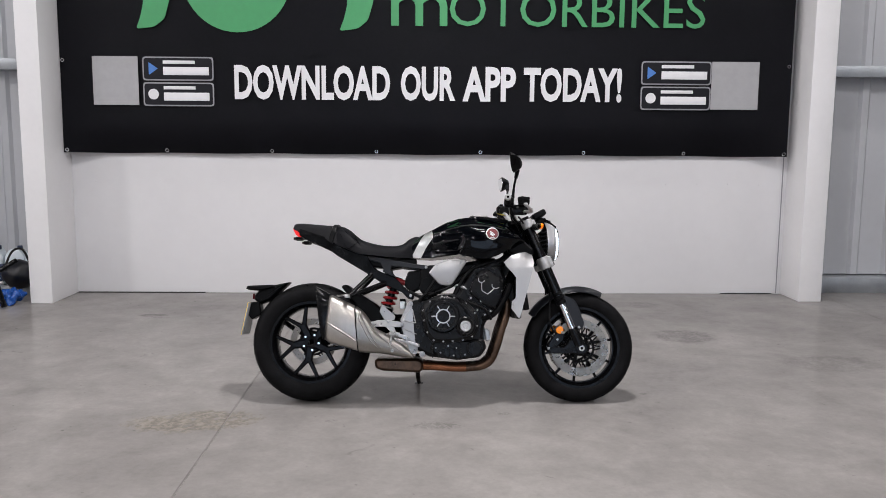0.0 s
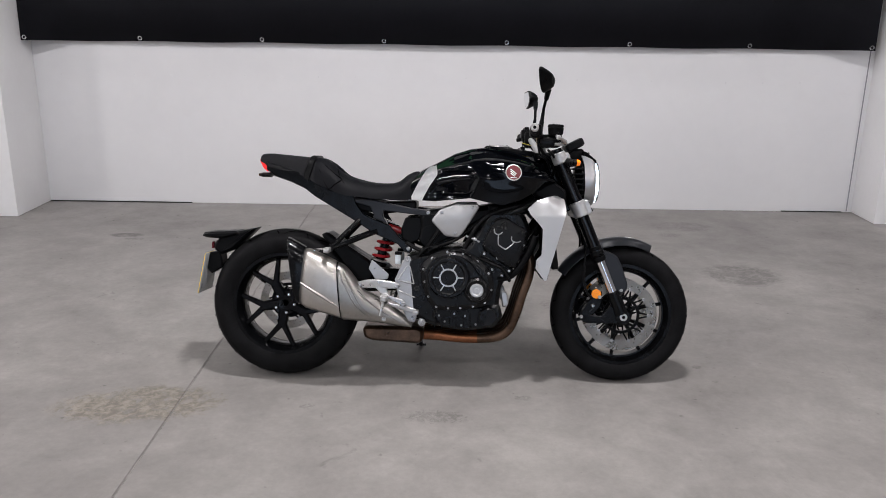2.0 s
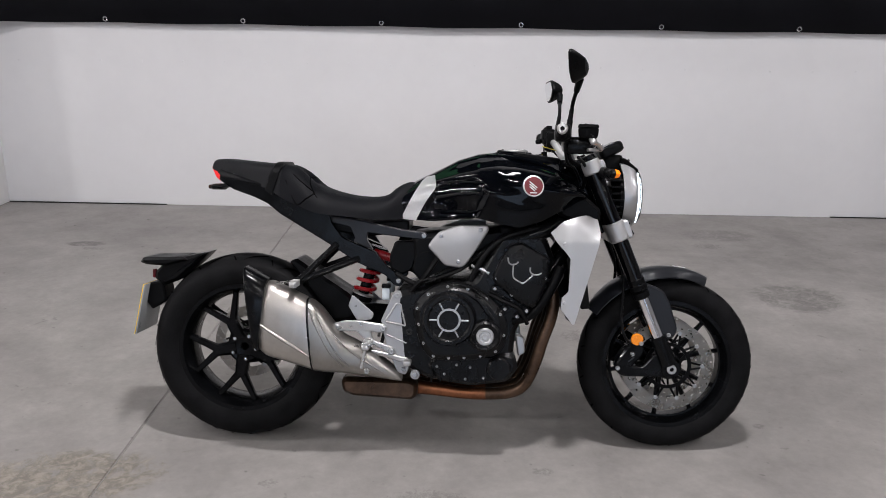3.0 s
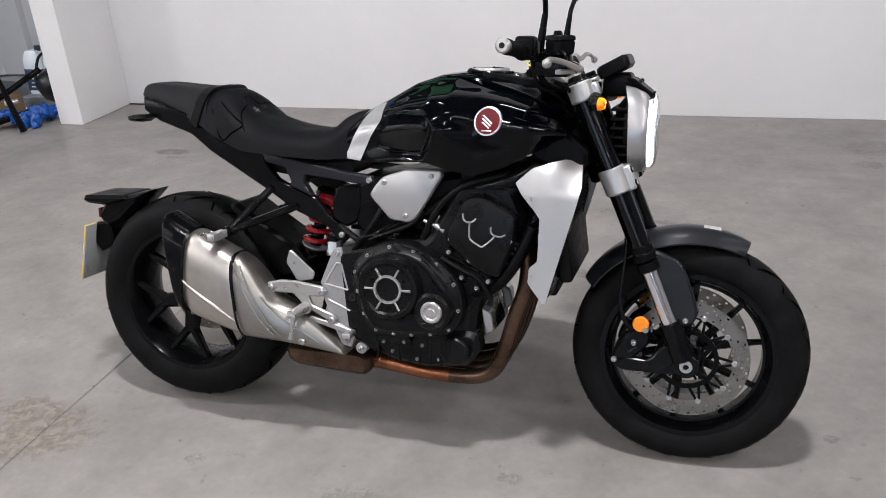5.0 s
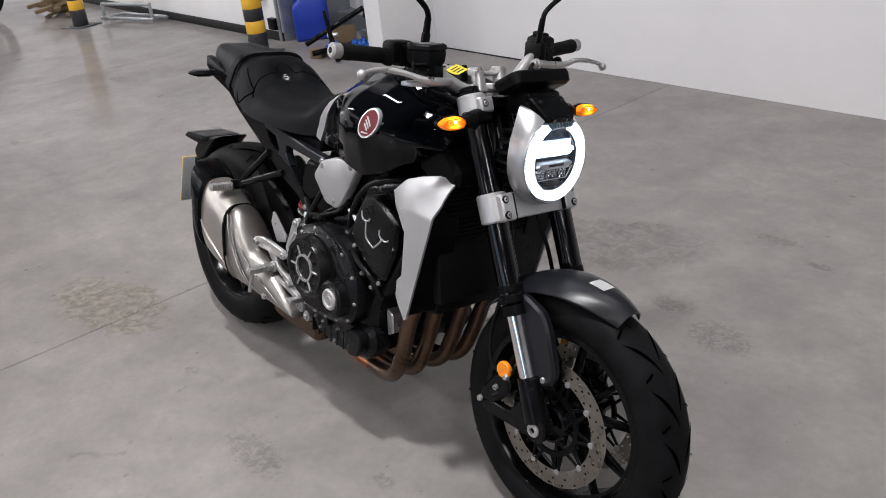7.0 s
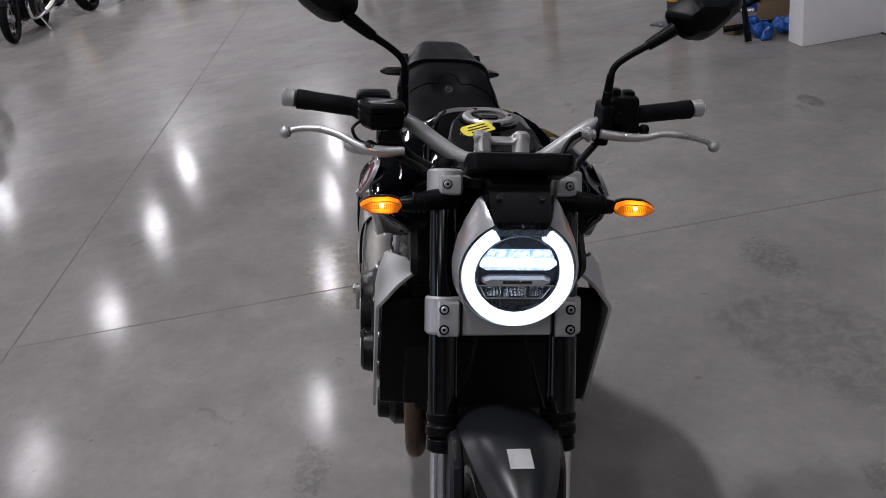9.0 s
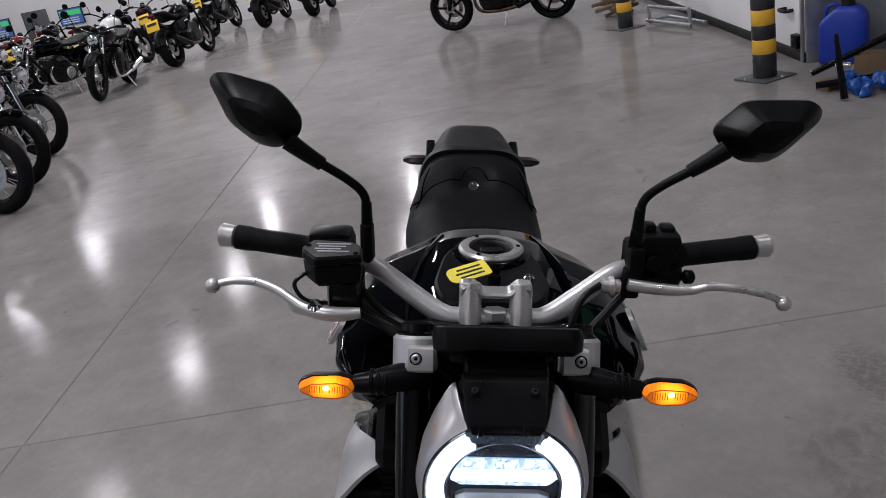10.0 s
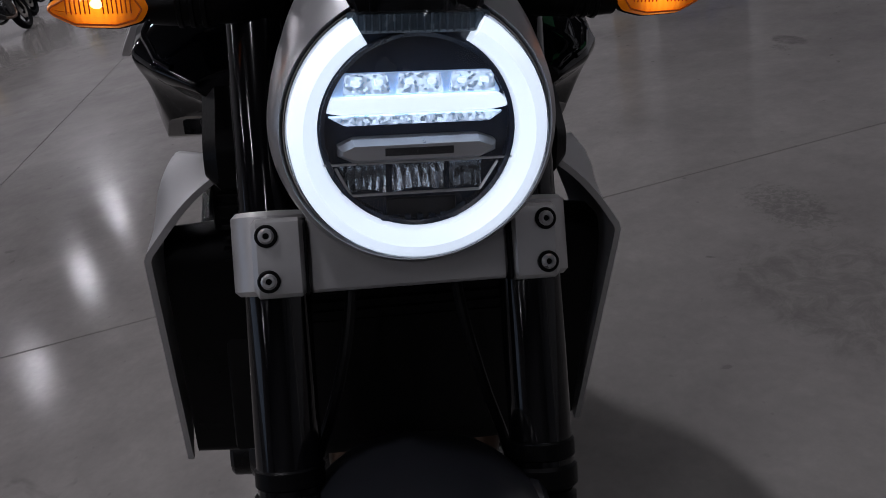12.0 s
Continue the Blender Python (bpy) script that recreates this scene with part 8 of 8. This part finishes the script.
def bollard(at):
    t = thing("bollard", "black and yellow taped steel bollard on a base plate", "bollard", "hall bollards", Matrix.Translation((*at, 0)))
    bm = block(B(), (-0.15, -0.15, 0.0), (0.15, 0.15, 0.010), 0.003, Matrix.Rotation(radians(24), 4, "Z"))
    part("base_plate", bm, "door_grey", t, "dark steel base plate")
    z, k = 0.012, 0
    for h in (0.168, 0.100, 0.100, 0.106, 0.104, 0.104, 0.104, 0.104, 0.104):
        bm = spin(B(), [(0.0, z), (0.079, z), (0.081, z + 0.004), (0.081, z + h - 0.004), (0.079, z + h), (0.0, z + h)], (0, 0, 0), 32, "z")
        part("tape_band", bm, "black_band" if k % 2 == 0 else "yellow_band", t, "black tape band" if k % 2 == 0 else "yellow tape band")
        z += h
        k += 1
    part("top_cap", spin(B(), [(0.080, z), (0.070, z + 0.03), (0.04, z + 0.05), (0.001, z + 0.055)], (0, 0, 0), 32, "z"), "black_band", t)
    bolts("anchor_bolt", [(0.145 * math.cos(0.6 + k * 2.1), 0.145 * math.sin(0.6 + k * 2.1), 0.012) for k in range(3)], (0, 0, 1), 0.012, 0.012, "grey_rail", t, seg=6)
    return t


bollard((-4.55, 2.305))
bollard((-7.80, 1.98))

# ---- clutter beside the column ----
jug = thing("jerry_can", "large blue plastic jerry can with a black cap", "jerry can", at=Matrix.Translation((-4.575, 2.875, 0)) @ Matrix.Rotation(radians(56), 4, "Z"))
bm = slab(B(), rounded([(-0.155, 0.0), (0.155, 0.0), (0.155, 0.33), (0.105, 0.395), (-0.03, 0.405), (-0.155, 0.30)], 0.035, 5), [(-0.085, 0.03), (-0.075, 0.008), (-0.06, 0.0), (0.06, 0.0), (0.075, 0.008), (0.085, 0.03)])
part("body", bm, "blue_plastic", jug, sharp=40)
part("cap", rod(B(), (0.03, 0, 0.395), (0.03, 0, 0.455), 0.045, seg=24), "ink", jug, "black screw cap")
part("handle", tube(B(), [(-0.12, 0, 0.32), (-0.11, 0, 0.385), (-0.065, 0, 0.415), (-0.03, 0, 0.395)], 0.014, 10, 4), "blue_plastic", jug)
for i, (bx_, by_) in enumerate(((-4.03, 3.24), (-3.83, 3.22), (-3.63, 3.18))):
    bt = thing("bottle", "milky plastic bottle with a dark blue label and cap", "bottle", "bottles behind the column", Matrix.Translation((bx_, by_ - 0.06, 0.08)))
    bm = slab(B(), rounded([(-0.085, 0.0), (0.085, 0.0), (0.085, 0.26), (0.045, 0.33), (-0.045, 0.33), (-0.085, 0.26)], 0.02, 4), [(-0.062, 0.014), (-0.052, 0), (0.052, 0), (0.062, 0.014)])
    part("body", bm, "bottle", bt, sharp=40)
    part("label", block(B(), (-0.087, -0.064, 0.03), (0.087, 0.064, 0.20), 0.010), "bottle_label", bt, "dark blue label")
    part("cap", rod(B(), (0.03, 0, 0.32), (0.03, 0, 0.36), 0.022, seg=18), "bottle_label", bt)
    for k in range(4):
        part("print_bar", block(B(), (-0.05 + 0.01 * k, -0.067, 0.06 + 0.03 * k), (0.06, -0.0635, 0.068 + 0.03 * k), 0), "bottle", bt)
crate = thing("crate", "low grey metal crate under the bottles", "crate")
part("body", block(B(), (-4.15, 3.06, 0.0), (-3.52, 3.36, 0.078), 0.006), "grey_rail", crate)
bag = thing("plastic_bag", "crumpled blue plastic bags on the floor", "plastic bag")
rnd = random.Random(4)
for k in range(26):
    bm = bmesh.new()
    r = rnd.uniform(0.026, 0.048)
    bmesh.ops.create_icosphere(bm, subdivisions=3, radius=r, matrix=Matrix.Translation((rnd.uniform(-3.90, -3.60), rnd.uniform(2.56, 2.78), r * 0.9 + rnd.uniform(0, 0.05))) @ Euler((rnd.random() * 3, rnd.random() * 3, rnd.random() * 3)).to_matrix().to_4x4() @ Matrix.Diagonal((1.3, 0.8, 0.75, 1)))
    for v in bm.verts:
        v.co += Vector(noise.noise_vector(v.co * 38)) * r * 0.42
        v.co.z = max(v.co.z, 0.002)
    part("bag_fold", bm, "blue_bag", bag, sharp=70)
box = thing("cardboard_box", "small open brown cardboard box", "cardboard box", at=Matrix.Translation((-4.14, 2.88, 0)) @ Matrix.Rotation(radians(56), 4, "Z"))
for lo, hi in (((-0.11, -0.08, 0), (0.11, 0.08, 0.006)), ((-0.11, -0.08, 0), (-0.105, 0.08, 0.14)), ((0.105, -0.08, 0), (0.11, 0.08, 0.14)), ((-0.11, -0.08, 0), (0.11, -0.075, 0.14)), ((-0.11, 0.075, 0), (0.11, 0.08, 0.14))):
    part("panel", block(B(), lo, hi, 0.001), "card", box)
sack = thing("duffel_bag", "grey canvas bag slumped against the column", "bag", at=Matrix.Translation((-3.72, 2.98, 0.075)))
bm = bmesh.new()
bmesh.ops.create_icosphere(bm, subdivisions=3, radius=0.15, matrix=Matrix.Translation((0, 0, 0.13)) @ Matrix.Diagonal((1.05, 0.75, 0.85, 1)))
for v in bm.verts:
    v.co += Vector(noise.noise_vector(v.co * 9)) * 0.02
part("body", bm, "graphite", sack, sharp=50)
part("strap", tube(B(), [(-0.10, -0.09, 0.18), (-0.03, -0.08, 0.34), (0.05, -0.05, 0.36), (0.09, 0.0, 0.22)], 0.010, 8, 5), "ink", sack)
prop = thing("trolley_jack_bar", "black steel paddock stand with a timber block", "paddock stand")
part("bar", tube(B(), [(-3.955, 2.395, 0.12), (-3.655, 2.78, 0.36)], 0.020, 12, 1), "black_metal", prop)
part("bar", tube(B(), [(-3.865, 2.38, 0.06), (-3.72, 2.80, 0.085)], 0.022, 12, 1), "black_metal", prop)
part("bar", tube(B(), [(-3.695, 2.435, 0.40), (-3.655, 2.44, 0.20), (-3.615, 2.45, 0.014)], [0.013, 0.019, 0.023], 12, 1), "black_metal", prop)
part("pivot", rod(B(), (-3.69, 2.43, 0.21), (-3.64, 2.50, 0.21), 0.018), "alloy", prop)
part("timber_block", block(B(), (-4.00, 2.44, 0.0), (-3.89, 2.54, 0.07), 0.006, Matrix.Rotation(radians(25), 4, "Z")), "wood", prop, "worn timber block")

# things by the far bollard
pile = thing("timber_offcuts", "heap of short timber offcuts on the floor", "timber")
for k in range(16):
    bm = block(B(), (-0.16, -0.03, -0.02), (0.16, 0.03, 0.02), 0.003)
    bm.transform(Matrix.Translation((rnd.uniform(-9.15, -8.6), rnd.uniform(1.95, 2.25), 0.03 + 0.012 * k)) @ Euler((rnd.uniform(-0.3, 0.3), rnd.uniform(-0.3, 0.3), rnd.random() * 3)).to_matrix().to_4x4())
    part("offcut", bm, "wood", pile)
fr = thing("steel_frame", "low green-grey steel lifting frame on the floor", "frame")
for a, b2 in (((-7.75, 2.20, 0.05), (-6.95, 2.45, 0.05)), ((-7.75, 2.45, 0.05), (-6.95, 2.60, 0.05)), ((-7.75, 2.20, 0.05), (-7.75, 2.45, 0.05)), ((-6.98, 2.45, 0.02), (-6.98, 2.45, 0.22)), ((-7.70, 2.22, 0.02), (-7.70, 2.22, 0.20)), ((-7.70, 2.22, 0.20), (-6.98, 2.45, 0.20))):
    part("bar", rod(B(), a, b2, 0.018, seg=10), "grey_rail", fr)

# far end wall: screens and a door
for ya, yb, za, zb in ((-9.45, -8.84, 0.66, 1.06), (-11.20, -10.68, 0.66, 1.10)):
    sc = thing("screen", "wall screen with a dark blue and green picture", "screen", "far wall screens")
    part("housing", block(B(), (X0 + 0.002, ya, za), (X0 + 0.05, yb, zb), 0.006), "ink", sc)
    part("picture", block(B(), (X0 + 0.051, ya + 0.02, za + 0.02), (X0 + 0.053, yb - 0.02, zb - 0.02), 0), "screen_blue", sc, "dark blue picture")
    part("picture_band", block(B(), (X0 + 0.054, ya + 0.04, zb - 0.17), (X0 + 0.056, yb - 0.04, zb - 0.05), 0), "screen_green", sc, "green band")
    for k in range(3):
        part("print_bar", block(B(), (X0 + 0.054, ya + 0.06, za + 0.05 + 0.05 * k), (X0 + 0.056, yb - 0.12, za + 0.07 + 0.05 * k), 0), "print_white", sc)
d2 = thing("door_2", "dark grey door in the far white wall", "door", kind="structure")
part("leaf", block(B(), (X0 + 0.002, -10.35, 0.0), (X0 + 0.04, -9.72, 1.15), 0.004), "door_grey", d2)

# ---- floor slabs between the joints ----
gap = 0.0028
xs = [X0 - 0.3, *JX, X1 + 0.3]
ys = [Y0 - 0.3, *JY, YW + 0.6]
for xa, xb in zip(xs, xs[1:]):
    for ya, yb in zip(ys, ys[1:]):
        bm = block(B(), (xa + gap, ya + gap, -0.05), (xb - gap, yb - gap, 0.0), 0.0025, seg=1)
        part("slab", bm, "concrete", floor)
